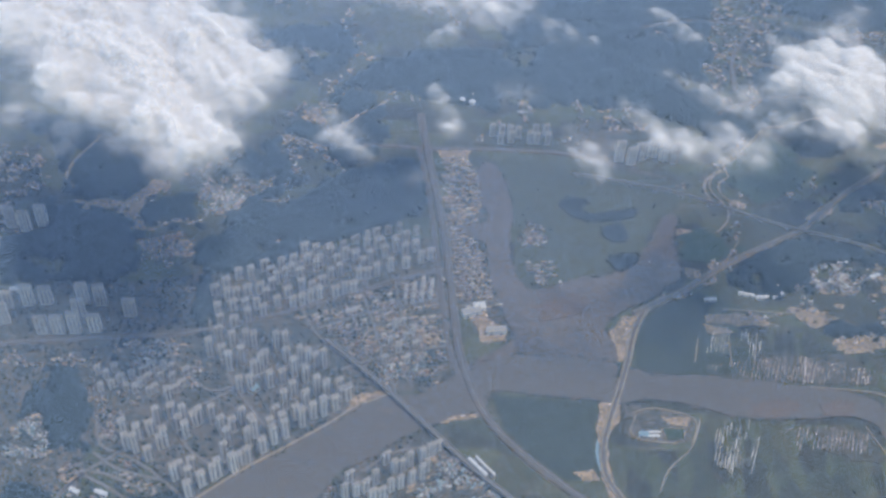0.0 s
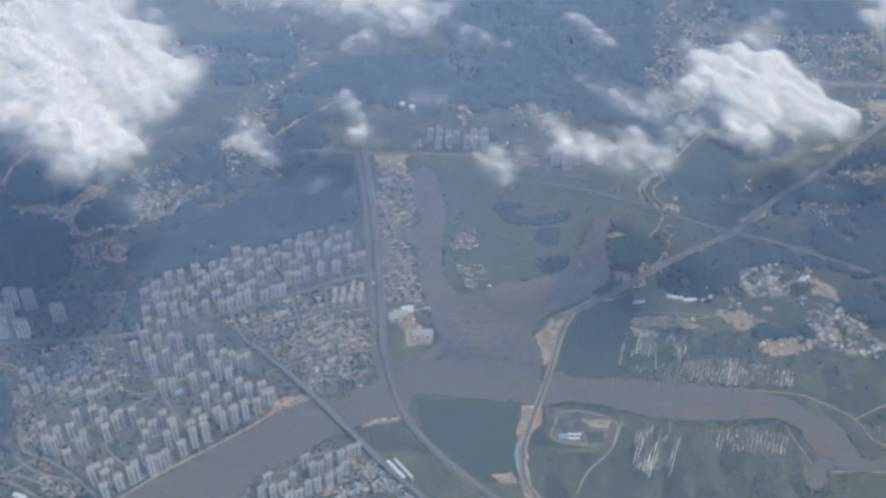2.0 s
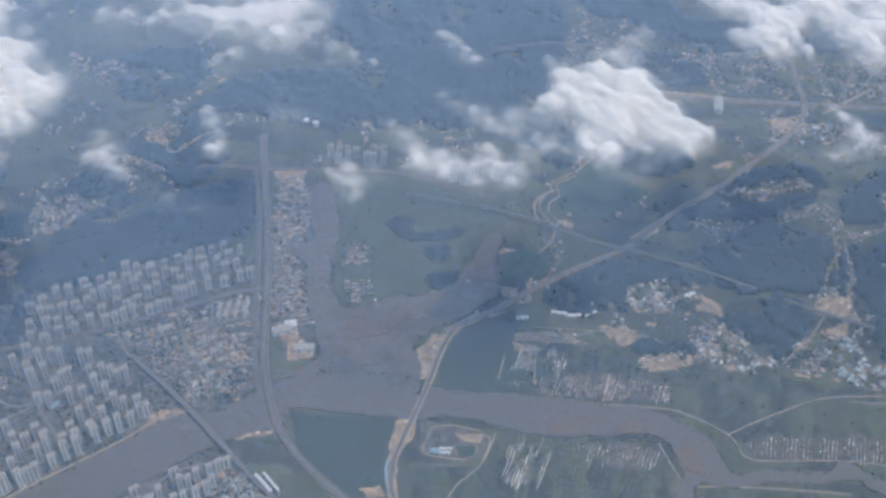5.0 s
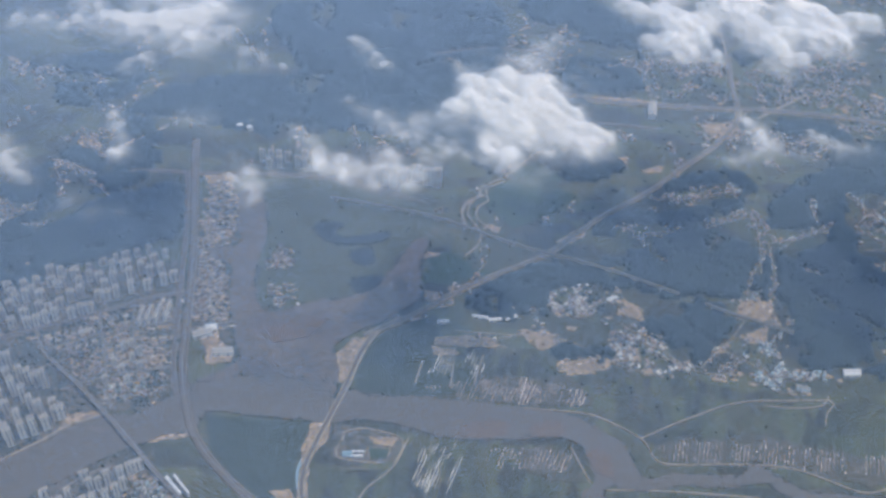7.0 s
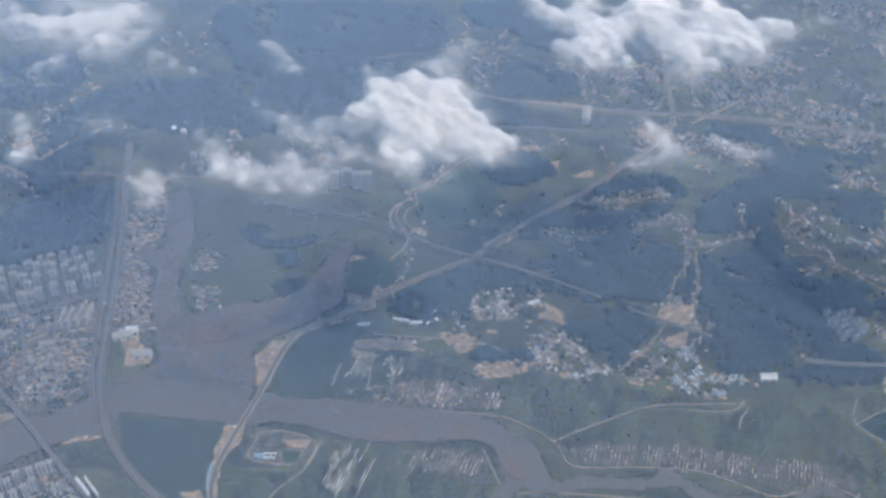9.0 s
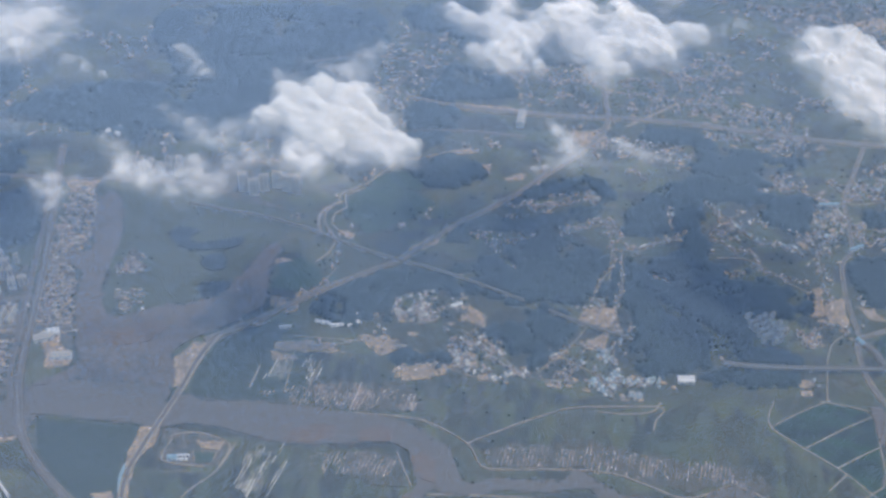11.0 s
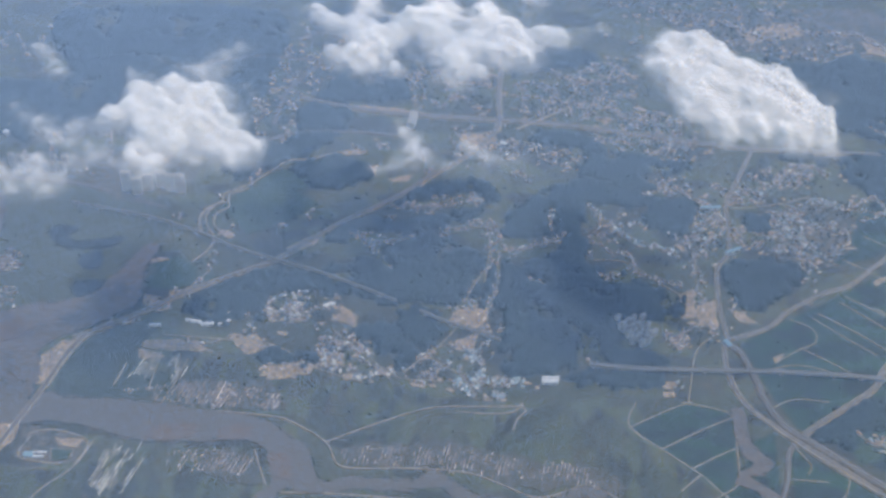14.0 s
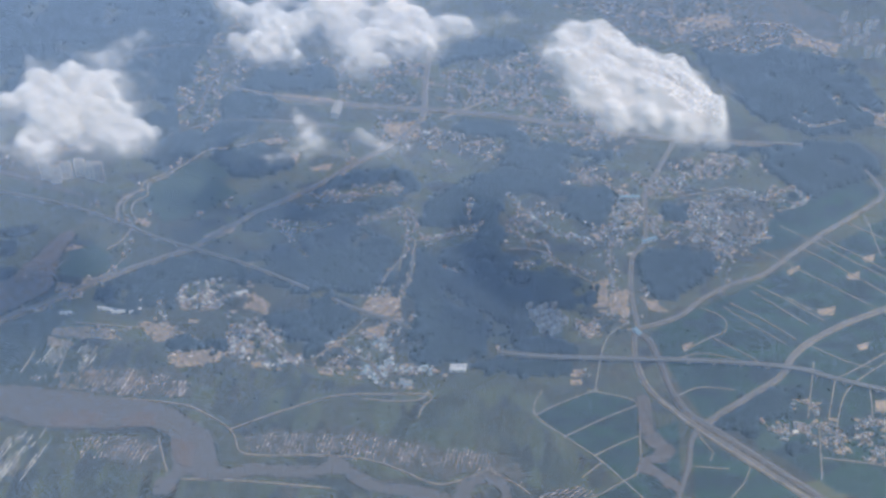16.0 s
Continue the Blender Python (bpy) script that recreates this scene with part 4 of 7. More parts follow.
KITS = {
    "tower": [flat_kit(6.6, 5.4, 12, FLAT_WALL), flat_kit(6.2, 5.4, 14, FLAT_WALL), flat_kit(8, 5.4, 11, FLAT_WALL)],
    "tall": [flat_kit(6.4, 5.6, 19, FLAT_WALL), flat_kit(6.0, 5.4, 22, FLAT_WALL), flat_kit(7, 5.6, 16, FLAT_WALL)],
    "pale": [flat_kit(6.5, 5, 12, WHITE_WALL), flat_kit(6, 5, 14, WHITE_WALL)],
    "row": [flat_kit(20, 3.6, 7, FLAT_WALL), flat_kit(22, 3.6, 8, WHITE_WALL)],
    "slab": [flat_kit(9.5, 5.5, 24, FLAT_WALL), flat_kit(10.5, 5.5, 20, FLAT_WALL)],
    "white": [flat_kit(6, 4, 15, WHITE_WALL), flat_kit(8, 4, 13, WHITE_WALL), flat_kit(5.5, 4.4, 17, WHITE_WALL)],
    "midrise": [flat_kit(6, 4, 8, FLAT_WALL), flat_kit(8, 4, 7, FLAT_WALL), flat_kit(5, 4.4, 9, WHITE_WALL)],
}
FLAT_TALK = {"row": "long low apartment row beside the expressway", "midrise": "low beige apartment block in the crowded town", "tall": "tall grey-beige apartment tower near the river", "pale": "pale apartment tower on the far side of the estuary", "tower": "tall beige concrete apartment tower with window strips", "slab": "long grey-beige apartment slab", "white": "pale white-walled apartment block by the river"}
FIRST = {}


TURNS = {"slab": 0.15, "tower": 0.41, "pale": 0.1, "tall": 0.55, "midrise": 0.5, "row": 1.5}


def stand(kind, px, py, rng):
    """One apartment building of the given kind, copied from the first of its size."""
    k = int(rng.integers(len(KITS[kind])))
    TOWERS.append((px, py))
    m = pose(px, py, 0.5, 0, 0, math.degrees(TURNS.get(kind, 0.6)) + rng.normal(0, 3))
    if (kind, k) in FIRST:
        copy_thing(FIRST[kind, k], m)
        return
    ob = FIRST[kind, k] = new("apartment_tower" if kind in ("tower", "tall", "pale") else "apartment_block")
    made = {}
    for piece, me in KITS[kind][k].items():
        for one in me if isinstance(me, list) else [me]:
            made[piece] = part(piece, one, made.get({"window_strip": "wall", "lift_house": "roof"}.get(piece), ob), "dark glazed window strip" if piece == "window_strip" else "")
    ob.matrix_basis = m
    tagged(ob, FLAT_TALK[kind], "apartment building", "apartment blocks of the " + kind + " estate")


def flats(kind, gap, row, pts):
    BLOCKS.append(pts)
    x, y, rng = scatter(pts, (gap, row), 500 + len(BLOCKS), TURNS.get(kind, 0.6), 0.16)
    keep = clear_of_roads(x, y, 2.6) & (rng.random(len(x)) < 0.86 + 0.7 * np.array([noise.noise((a * 0.03, b * 0.03, 6)) for a, b in zip(x, y)]))
    for px, py in zip(x[keep], y[keep]):
        stand(kind, px, py, rng)


def estate(kind, spots):
    """Buildings that stand singly, at spots placed to fit the camera's view."""
    rng = np.random.default_rng(len(TOWERS) + 3)
    for px, py in spots:
        stand(kind, px, py, rng)


BLOCKS.append([(-214.5, 693.9), (-166.2, 710.6), (-122.2, 735.9), (-75.3, 747.3), (-49.5, 759.9), (-21.4, 759.4), (-14.4, 732.1), (-71.5, 705.9), (-125.7, 680.7), (-191.7, 647.3), (-203, 654.3)])
BLOCKS.append([(-203.3, 615.7), (-178.7, 630.3), (-130.3, 639.4), (-88.3, 612.5), (-79.3, 582.9), (-117.2, 544.1), (-161.2, 501), (-189.9, 474.5), (-207.5, 494.9), (-251.2, 507.7), (-253.7, 523.8), (-223.3, 558.8), (-169.4, 575.9), (-198.6, 603.7)])
flats("slab", 15.5, 17, [(-394, 658.5), (-368.6, 667.4), (-260.6, 686.6), (-253, 663.5), (-302.2, 626.8), (-354.6, 619.4), (-386, 632.8)])
flats("white", 8.5, 12, [(-71.8, 491.8), (-36.3, 526.4), (7.2, 532.4), (8.3, 510.8), (-28.1, 479.6), (-70.2, 476.5)])
flats("pale", 9.5, 12, [(34.5, 922.2), (102, 935.8), (105.7, 912.7), (40.7, 909.3)])
flats("slab", 11, 40, [(158.7, 913.2), (226.8, 921.1), (239.8, 877.4), (219, 870.6), (164.8, 892.9)])
flats("tower", 16, 24, [(1093, 1336.8), (1157.9, 1293.1), (1143.8, 1229.1), (1088.4, 1234.1)])
flats("slab", 15, 26, [(-431.6, 770.7), (-392.2, 766.4), (-376.3, 748.8), (-418.9, 730.2)])
flats("midrise", 12, 14, [(-153.8, 733.2), (-93, 762.2), (-51.4, 784.9), (-29.3, 782.9), (-28.1, 764), (-80.9, 749.8), (-143, 732)])
flats("midrise", 7.5, 7, [(686.7, 760.7), (714.8, 769.6), (722.5, 740.8), (714, 727), (694.9, 730.8)])
estate("tower", [(-206.7, 680.5), (-198.1, 690.2), (-188.7, 701.4), (-177.5, 703), (-186.6, 677.4), (-177.3, 683), (-166.6, 686.6), (-157, 691.5), (-200.2, 658.9), (-187.5, 664.6), (-176.5, 665.5), (-166.5, 667), (-159.5, 677.7), (-148.8, 671.1), (-195, 644.2), (-183.3, 645.8), (-171.8, 652.6), (-159.4, 660.3), (-194.4, 674.8), (-134.6, 671.6), (-127, 675.6), (-119.8, 679.6), (-112.7, 684.3), (-129.7, 692.5), (-120.1, 690.5), (-111.8, 698.8), (-98.2, 688.2), (-90.3, 692.3), (-82.9, 695.7), (-79.2, 710.6), (-71.5, 712.7), (-63.5, 716.2), (-97.3, 713.3), (-105.2, 709.1), (-51.4, 723.6), (-37.1, 729.1), (-141.4, 683.9)])
estate("tower", [(-159.8, 706.6), (-152.9, 698.8), (-146.3, 703.6), (-140.9, 709.7), (-133.2, 707.5), (-119.4, 718.6), (-166.7, 714.5), (-151.4, 717.3), (-141, 722.4), (-128.2, 725), (-117, 724.5), (-70.8, 732.8), (-76.9, 725), (-84.7, 734.5), (-94.4, 735.1), (-100.6, 724.5), (-57.6, 741.2), (-48.1, 749.3), (-39.4, 747.1), (-23.2, 736.8), (-15, 741.9), (-29.5, 750.9), (-108.9, 736.8), (-122.3, 737.1), (-133.2, 739.1), (-65, 752.3), (-75.4, 748.5), (-38.7, 760.6)])
estate("tall", [(-198.3, 610.9), (-186.8, 609.4), (-180.7, 622.4), (-178.9, 597.7), (-168.3, 622.1), (-169.3, 604.6), (-162.2, 623.8), (-157, 594.6), (-157.9, 576.6), (-151.6, 597.4), (-149.6, 606.2), (-142.1, 582.6), (-142.2, 622.3), (-132.1, 586.9), (-134.8, 622.9), (-131.2, 607.6), (-123.3, 596), (-120.1, 608.5), (-112.9, 590.8), (-113.3, 609), (-166.2, 574.8), (-106.2, 607.1), (-99.3, 606.5), (-193.3, 628.9)])
estate("tall", [(-115.9, 552), (-109.1, 565.1), (-109.7, 544.6), (-101.9, 553.1), (-101.7, 578.6), (-93.4, 557.1), (-93.1, 574.5), (-84.7, 563.6), (-83.3, 581.2), (-79.1, 573.3), (-75, 574.8), (-122, 532.5), (-130.4, 526.3), (-138.2, 517.6), (-150.5, 522.1), (-146.8, 531.1), (-148.3, 506.1), (-154.6, 502.9), (-158.6, 497.4), (-166.7, 507.4), (-166.9, 521.4), (-173.4, 531.9), (-165.6, 535.3), (-158.7, 543.6), (-150.9, 539.2), (-134.8, 537.6), (-125.9, 543.3), (-132, 549.6), (-121.2, 573.5), (-126.6, 561.5)])
estate("tall", [(-247.1, 512.1), (-239.7, 510), (-240, 521.4), (-227.2, 502.9), (-231.3, 527.5), (-220.2, 514.7), (-217.2, 517.6), (-217.9, 545.3), (-209.2, 534.8), (-206.7, 540.6), (-202.1, 527), (-197.4, 538.5), (-194.2, 541.5), (-183.2, 542.3), (-222.7, 559.3), (-203, 486.8), (-200.3, 491.1), (-189.3, 472.4), (-191.2, 495.5), (-190.9, 484.6), (-181.2, 483.2), (-172.4, 489), (-169.4, 492.4), (-251.7, 523.8), (-227.7, 536.7)])
estate("midrise", [(-250.2, 574.1), (-245.4, 580.4), (-236.9, 569.9), (-234.1, 581.3), (-234.8, 593.3), (-225.1, 582), (-219.9, 570.6), (-215.4, 576.8), (-240.8, 566), (-224.4, 565), (-253.6, 568), (-238.8, 587.5), (-260.9, 568.6), (-268.1, 578.7), (-259.2, 581.7), (-275.2, 588.3), (-280.4, 580.1), (-288.7, 584.2), (-273.3, 570.5), (-281.9, 566.9), (-250.8, 587.2), (-245, 593.7), (-215.2, 590), (-227.7, 592)])
estate("row", [(-34.9, 691.4), (-27.8, 693.4), (-20.2, 696.1), (-12.1, 699.5)])
estate("midrise", [(-41.4, 654.1), (-35.6, 657.9), (-30.5, 642.1), (-44.9, 634.5), (-37, 628.8), (-48.3, 615.4), (-28.7, 617), (-22.4, 633.1), (-25.9, 648.9)])


# ---- settlements ----
def house_arrays(x, y, long, wide, tall, turn):
    c, s = np.cos(turn), np.sin(turn)
    shape = [(-1, -1, 0), (1, -1, 0), (1, 1, 0), (-1, 1, 0), (-1, -1, 1), (1, -1, 1), (1, 1, 1), (-1, 1, 1), (-1, 0, 1.45), (1, 0, 1.45)]
    out = []
    for px, py, pz in shape:
        a, b = px * long / 2, py * wide / 2
        out.append(np.stack([x + a * c - b * s, y + a * s + b * c, tall * pz - 0.7 * (pz == 0)], 1))
    return np.stack(out, 1).reshape(-1, 3)


HOUSE_FACES = [(0, 1, 5, 4), (1, 2, 6, 9, 5), (2, 3, 7, 6), (3, 0, 4, 8, 7)]
singles = 0
HOUSE_KITS = {}


def house_kit(palette, k):
    """Walls and an overhanging gabled roof, as two meshes."""
    if (palette, k) not in HOUSE_KITS:
        r = random.Random(k)
        long, wide, tall = r.uniform(2.0, 3.3), r.uniform(1.5, 2.2), r.uniform(1.2, 1.8)
        v = house_arrays(np.zeros(1), np.zeros(1), np.array([long]), np.array([wide]), np.array([tall]), np.zeros(1))
        walls = mesh_of("house", v, HOUSE_FACES + [(3, 2, 1, 0)], [WALL])
        e, o = tall * 1.47, 0.22
        rv = [(sx * (long / 2 + o), sy * (wide / 2 + o), tall * 0.93 + d) for d in (0, 0.16) for sx in (-1, 1) for sy in (-1, 1)]
        rv += [(sx * (long / 2 + o), 0, e + d) for d in (0, 0.16) for sx in (-1, 1)]
        rf = [(4, 6, 11, 10), (7, 5, 10, 11), (0, 8, 9, 2), (3, 9, 8, 1), (0, 2, 6, 4), (1, 5, 7, 3), (0, 4, 10, 8), (8, 10, 5, 1), (2, 9, 11, 6), (9, 3, 7, 11)]
        one = bpy.data.materials.get("single_" + palette) or shader("single_" + palette, SINGLE_ROOFS[palette], 2, 20, rough=0.7, ior=1.45, per_object=True)
        HOUSE_KITS[palette, k] = walls, mesh_of("roof", rv, rf, [one])
    return HOUSE_KITS[palette, k]


SINGLE_ROOFS = {
    "mixed": [(0.46, 0.39, 0.3), (0.28, 0.23, 0.18), (0.58, 0.52, 0.43), (0.28, 0.33, 0.34), (0.46, 0.33, 0.24), (0.78, 0.71, 0.61)],
    "blue": [(0.34, 0.43, 0.44), (0.48, 0.43, 0.36), (0.4, 0.48, 0.46), (0.7, 0.66, 0.58), (0.3, 0.34, 0.35)],
}
PALETTE_TALK = {"mixed": "grey and terracotta roofs", "blue": "blue sheet-metal roofs", "grey": "grey flat roofs"}


def clusters(x, y):
    """Where houses crowd together, and where gardens and fields lie between them."""
    return np.array([0.2 - 1.3 * abs(noise.noise((a * 0.024, b * 0.024, 11))) + 0.6 * noise.noise((a * 0.085, b * 0.085, 4)) for a, b in zip(x, y)])


def yards(pts, turn, seed, where=None, bare=0.32):
    """Trodden yards and bare plots, scattered between the houses."""
    x, y, rng = scatter(pts, 5.0, seed + 70, turn, 0.5)
    first = where(x, y) if where else rng.random(len(x)) < 0.36 + 1.5 * clusters(x, y)
    x, y = x[first], y[first]
    keep = clear_of_roads(x, y, 2.5)
    for poly in FIELDS if where else []:
        keep &= ~inside(poly, x, y)
    for poly in WATERS:
        keep &= ~inside(poly, x, y)
    verts, faces, picks = [], [], []
    for i, (px, py) in enumerate(zip(x[keep], y[keep])):
        b, k, long, wide = len(verts), 7, rng.uniform(1.8, 5.2), rng.uniform(1.0, 2.8)
        ring = []
        for j in range(k):
            a, r = 2 * math.pi * j / k + rng.uniform(-0.25, 0.25), rng.uniform(0.7, 1.25)
            u, v = long * r * math.cos(a), wide * r * math.sin(a)
            ring.append((px + u * math.cos(turn) - v * math.sin(turn), py + u * math.sin(turn) + v * math.cos(turn)))
        top = 0.5 + 0.004 * (seed % 40) + 0.0015 * (i % 7)
        verts += [(u, v, top) for u, v in ring] + [(u, v, 0.0) for u, v in ring]
        faces += [tuple(range(b, b + k))] + [(b + (j + 1) % k, b + j, b + k + j, b + k + (j + 1) % k) for j in range(k)]
        picks += [int(rng.random() < bare)] * (k + 1)
    if verts:
        tagged(new("village_ground", mesh_of("village_ground", verts, faces, [LAND["urban"], LAND["soil"]], picks)), "trodden earth yards and bare plots between houses", "village ground", kind="structure")


def village(palette, gap, size, pts):
    global singles
    gap, size = 0.85 * gap, 0.76 * size
    c = np.mean(pts, axis=0)
    TOWNS.append([(q.x, q.y) for q in ragged([tuple(c + (np.array(p) - c) * 1.02) for p in pts], 5, 6)])
    seed = len(TOWNS)
    GARDENS.append(pts)
    wide = [tuple(c + (np.array(p) - c) * 1.1) for p in pts]
    turn = (seed * 0.37) % 0.9 - 0.3
    x, y, rng = scatter(wide, (gap * 1.35, gap), seed, turn)
    yards([tuple(c + (np.array(p) - c) * 1.35) for p in pts], turn, seed, bare=0.04 if palette == "grey" else 0.5)
    keep = clear_of_roads(x, y, 0.9) & clear_of_towers(x, y) & (rng.random(len(x)) < np.where(inside(pts, x, y), 0.36, 0.03) + 2.0 * clusters(x, y))
    x, y = x[keep], y[keep]
    n = len(x)
    if not n:
        return
    angles = turn + rng.choice([0, math.pi / 2], n, p=[0.75, 0.25]) + rng.normal(0, 0.1, n)
    if palette in SINGLE_ROOFS and n < 150 and singles + n <= 290 and y.mean() < 800:
        singles += n
        for i in range(n):
            walls, roof = house_kit(palette, int(rng.integers(5)))
            ob = new("house", walls)
            part("roof", roof, ob)
            ob.matrix_basis = pose(x[i], y[i], 0.7, 0, 0, math.degrees(angles[i]))
            tagged(ob, "small plastered village house with a pitched roof", "house", "village houses")
        return
    long = size * rng.uniform(0.9, 1.9, n) * np.where(rng.random(n) < 0.08, 1.9, 1)
    v = house_arrays(x, y, long, size * rng.uniform(0.65, 1.0, n), size * rng.uniform(0.5, 1.0, n), angles)
    v[:, 2] += 0.7
    faces, picks = [], []
    for k in range(n):
        b = 10 * k
        faces += [tuple(b + i for i in f) for f in HOUSE_FACES] + [(b + 4, b + 5, b + 9, b + 8), (b + 6, b + 7, b + 8, b + 9)]
        picks += [0, 0, 0, 0, 1, 1]
    ob = new("village", mesh_of("village", v, faces, [WALL, ROOFS[palette]], picks))
    tagged(ob, "crowded small houses with " + PALETTE_TALK[palette], "village", kind="stuff")


village("mixed", 3, 2.35, [(344.7, 754.1), (370.2, 765.9), (406, 752.9), (403.8, 734.1), (366.6, 728.2), (348.3, 732.2)])
village("mixed", 3, 2.35, [(398.9, 701.3), (423.6, 714.4), (453.4, 696.2), (477.7, 674.5), (447.6, 664.9), (414.8, 671.8)])
village("blue", 2.76, 2.24, [(522, 706.5), (554.1, 709.7), (562.2, 676), (599, 679.5), (594.9, 659.1), (543.4, 650.9), (531.4, 666.3)])
village("blue", 3, 2.24, [(559.7, 706.7), (591.7, 713.4), (570.8, 702.9)])
village("mixed", 3, 2.24, [(485.6, 675.3), (506.4, 701.4), (528.7, 693.2), (531.1, 669.6), (500.2, 663.3)])
village("blue", 2.88, 2.35, [(862.8, 929.5), (910.1, 962.3), (953.5, 957.9), (975.4, 937.5), (945.6, 925.3), (936.1, 880.7), (898.5, 868.3), (863.6, 877.1)])
village("blue", 3.3, 2.35, [(761.7, 878.9), (789.5, 944), (807.7, 936.9), (803.5, 874.9), (772.9, 863.1)])
village("mixed", 3.3, 2.35, [(734.3, 975.1), (766.3, 983.6), (783.7, 952.6), (752.4, 950.9)])
village("mixed", 3.3, 2.35, [(511.3, 926.2), (544.5, 934.5), (543.5, 909), (484.3, 893.4), (459, 902.1)])
village("mixed", 3.6, 2.35, [(417.4, 858.2), (482.1, 861.1), (477.6, 849.6), (450.5, 832.5), (465.2, 809.6), (450.5, 812.1), (431.5, 842.8)])
village("mixed", 2.88, 2.35, [(728.5, 756), (757, 770.1), (784.1, 754.3), (781, 704), (766.2, 730.7), (738.7, 728)])
village("mixed", 3, 2.24, [(849.5, 988.5), (885, 1021.9), (943, 1018.8), (946.9, 999.7), (906.4, 983.5), (861.3, 978.3)])
village("mixed", 3.3, 2.35, [(816, 965.6), (849.5, 988.5), (858.8, 951.8), (820.2, 938.3)])
village("mixed", 3.3, 2.35, [(812.6, 919.4), (835.9, 904.3), (871, 890.8), (857.1, 872.2), (816.2, 884.8)])
village("mixed", 2.76, 2.24, [(901.3, 639.5), (949.3, 647.1), (1018.8, 660), (1027.1, 623.1), (1006.3, 603.1), (974.9, 618.3), (944.9, 621.7), (904.7, 627.3)])
village("mixed", 3, 2.24, [(932.4, 671.4), (956, 670.3), (949.9, 650.4), (931.3, 648.7)])
village("mixed", 3.6, 2.35, [(560.2, 1023.5), (599.2, 1023.1), (657.8, 1015), (651.9, 980), (632.8, 982.6), (594.1, 995.6), (567.9, 1004.3)])
village("mixed", 3.9, 2.52, [(662.4, 1178.8), (718.9, 1198.1), (703.7, 1082.7), (596.8, 1074.9), (579.8, 1144.8)])
village("mixed", 3.9, 2.52, [(456, 1140.4), (551.6, 1152.7), (556.8, 1075.3), (476.7, 1076.1)])
village("mixed", 7.2, 2.8, [(735.9, 1314.5), (926.4, 1340.9), (1015, 1274.1), (941.3, 1215), (779.4, 1281)])
village("mixed", 4.2, 2.8, [(273.2, 1061.5), (316.4, 1077.7), (334.2, 1001.4), (300.4, 994.3)])
village("mixed", 3.9, 2.52, [(717.3, 1095.1), (757.5, 1089.3), (808.7, 1048.2), (767.8, 1016.1), (677.1, 1032.5)])
village("blue", 2.64, 2.02, [(-354.6, 524.5), (-329, 532), (-311.6, 519.4), (-309.3, 503.3), (-313, 492.4), (-335.9, 464.9)])
village("mixed", 3, 2.46, [(-302.2, 607.9), (-288.5, 621.5), (-278.9, 612.8), (-288.8, 593.5)])
village("mixed", 3, 2.46, [(-274.9, 616.3), (-242.3, 625.2), (-208.2, 603), (-202.5, 573.3), (-240.5, 594.3), (-272.9, 597.8)])
village("grey", 2.76, 2.24, [(-295.2, 590), (-255.5, 596.2), (-193, 574), (-240.9, 552.9), (-275.1, 538.9), (-291.5, 566.4)])
village("grey", 2.88, 2.58, [(-275.8, 541.7), (-261.7, 551.3), (-251.5, 518.5), (-269.6, 517.1)])
village("grey", 3, 2.58, [(-113, 661.7), (-75.7, 695.2), (-45.5, 708.1), (-42.4, 667.4), (-20.5, 643.1), (5.6, 619.9), (-17.1, 587.7), (-36.3, 586.2), (-67.8, 614.1), (-95.7, 643.4)])
village("grey", 3, 2.58, [(-129.1, 668.3), (-70.7, 697.6), (-72.8, 664.9), (-110.6, 642.2)])
village("blue", 3, 2.58, [(-57.5, 608.7), (-9.5, 624.9), (-17.5, 593.6), (-36.5, 589.2)])
village("grey", 2.76, 2.46, [(6.2, 786.1), (31.4, 765.4), (38.7, 729.4), (48.6, 702.1), (15.4, 685.6), (6, 726.6)])
village("grey", 2.76, 2.46, [(0.4, 858), (26.3, 852), (30.2, 811.6), (2.3, 813.1)])
village("grey", 3, 2.58, [(-298.3, 488.3), (-240, 508.5), (-207, 481.9), (-226, 466.8), (-291, 462.1)])
village("blue", 2.64, 2.35, [(-11.8, 504.1), (14.7, 519.3), (51.9, 493), (47.6, 482.5), (-10.2, 478.3)])
village("grey", 2.76, 2.35, [(-82.7, 488.4), (-65.9, 500.1), (-72.1, 473.9), (-85.3, 472.9)])
village("mixed", 3.3, 2.46, [(-248.6, 810.7), (-240.6, 827.7), (-208.7, 838.9), (-167.1, 826.2), (-197.8, 807.3), (-205.5, 786.8), (-242.6, 779.6)])
village("mixed", 3.3, 2.46, [(-178, 902.1), (-129.4, 889), (-135.7, 845.6), (-165, 851.3)])
village("mixed", 3.6, 2.46, [(-183.2, 938.1), (-149.9, 960.2), (-124.8, 953.2), (-133, 919.9)])
village("mixed", 3.6, 2.46, [(-453.8, 841.6), (-422.9, 852.9), (-397.9, 805.3), (-403.6, 750.2), (-422.3, 741)])
village("grey", 3, 2.46, [(66.5, 795.2), (88.6, 793.3), (96.5, 771.1), (69.3, 761.2)])
village("grey", 3, 2.46, [(77.4, 732.7), (98.6, 730.9), (90.4, 716), (78.9, 715)])
village("mixed", 4.2, 2.8, [(-266.8, 1070.3), (-200.1, 1055.7), (-135, 1046.5), (-159, 1033.7), (-235.4, 1036.4)])
village("grey", 3.6, 2.8, [(-293.9, 741), (-252.9, 749.8), (-237.7, 727.5), (-255.6, 711.6), (-282.9, 716.4)])
village("grey", 3.6, 2.8, [(-380.6, 607.8), (-333, 612.9), (-297.6, 589.8), (-344.9, 586.1), (-375, 589.8)])
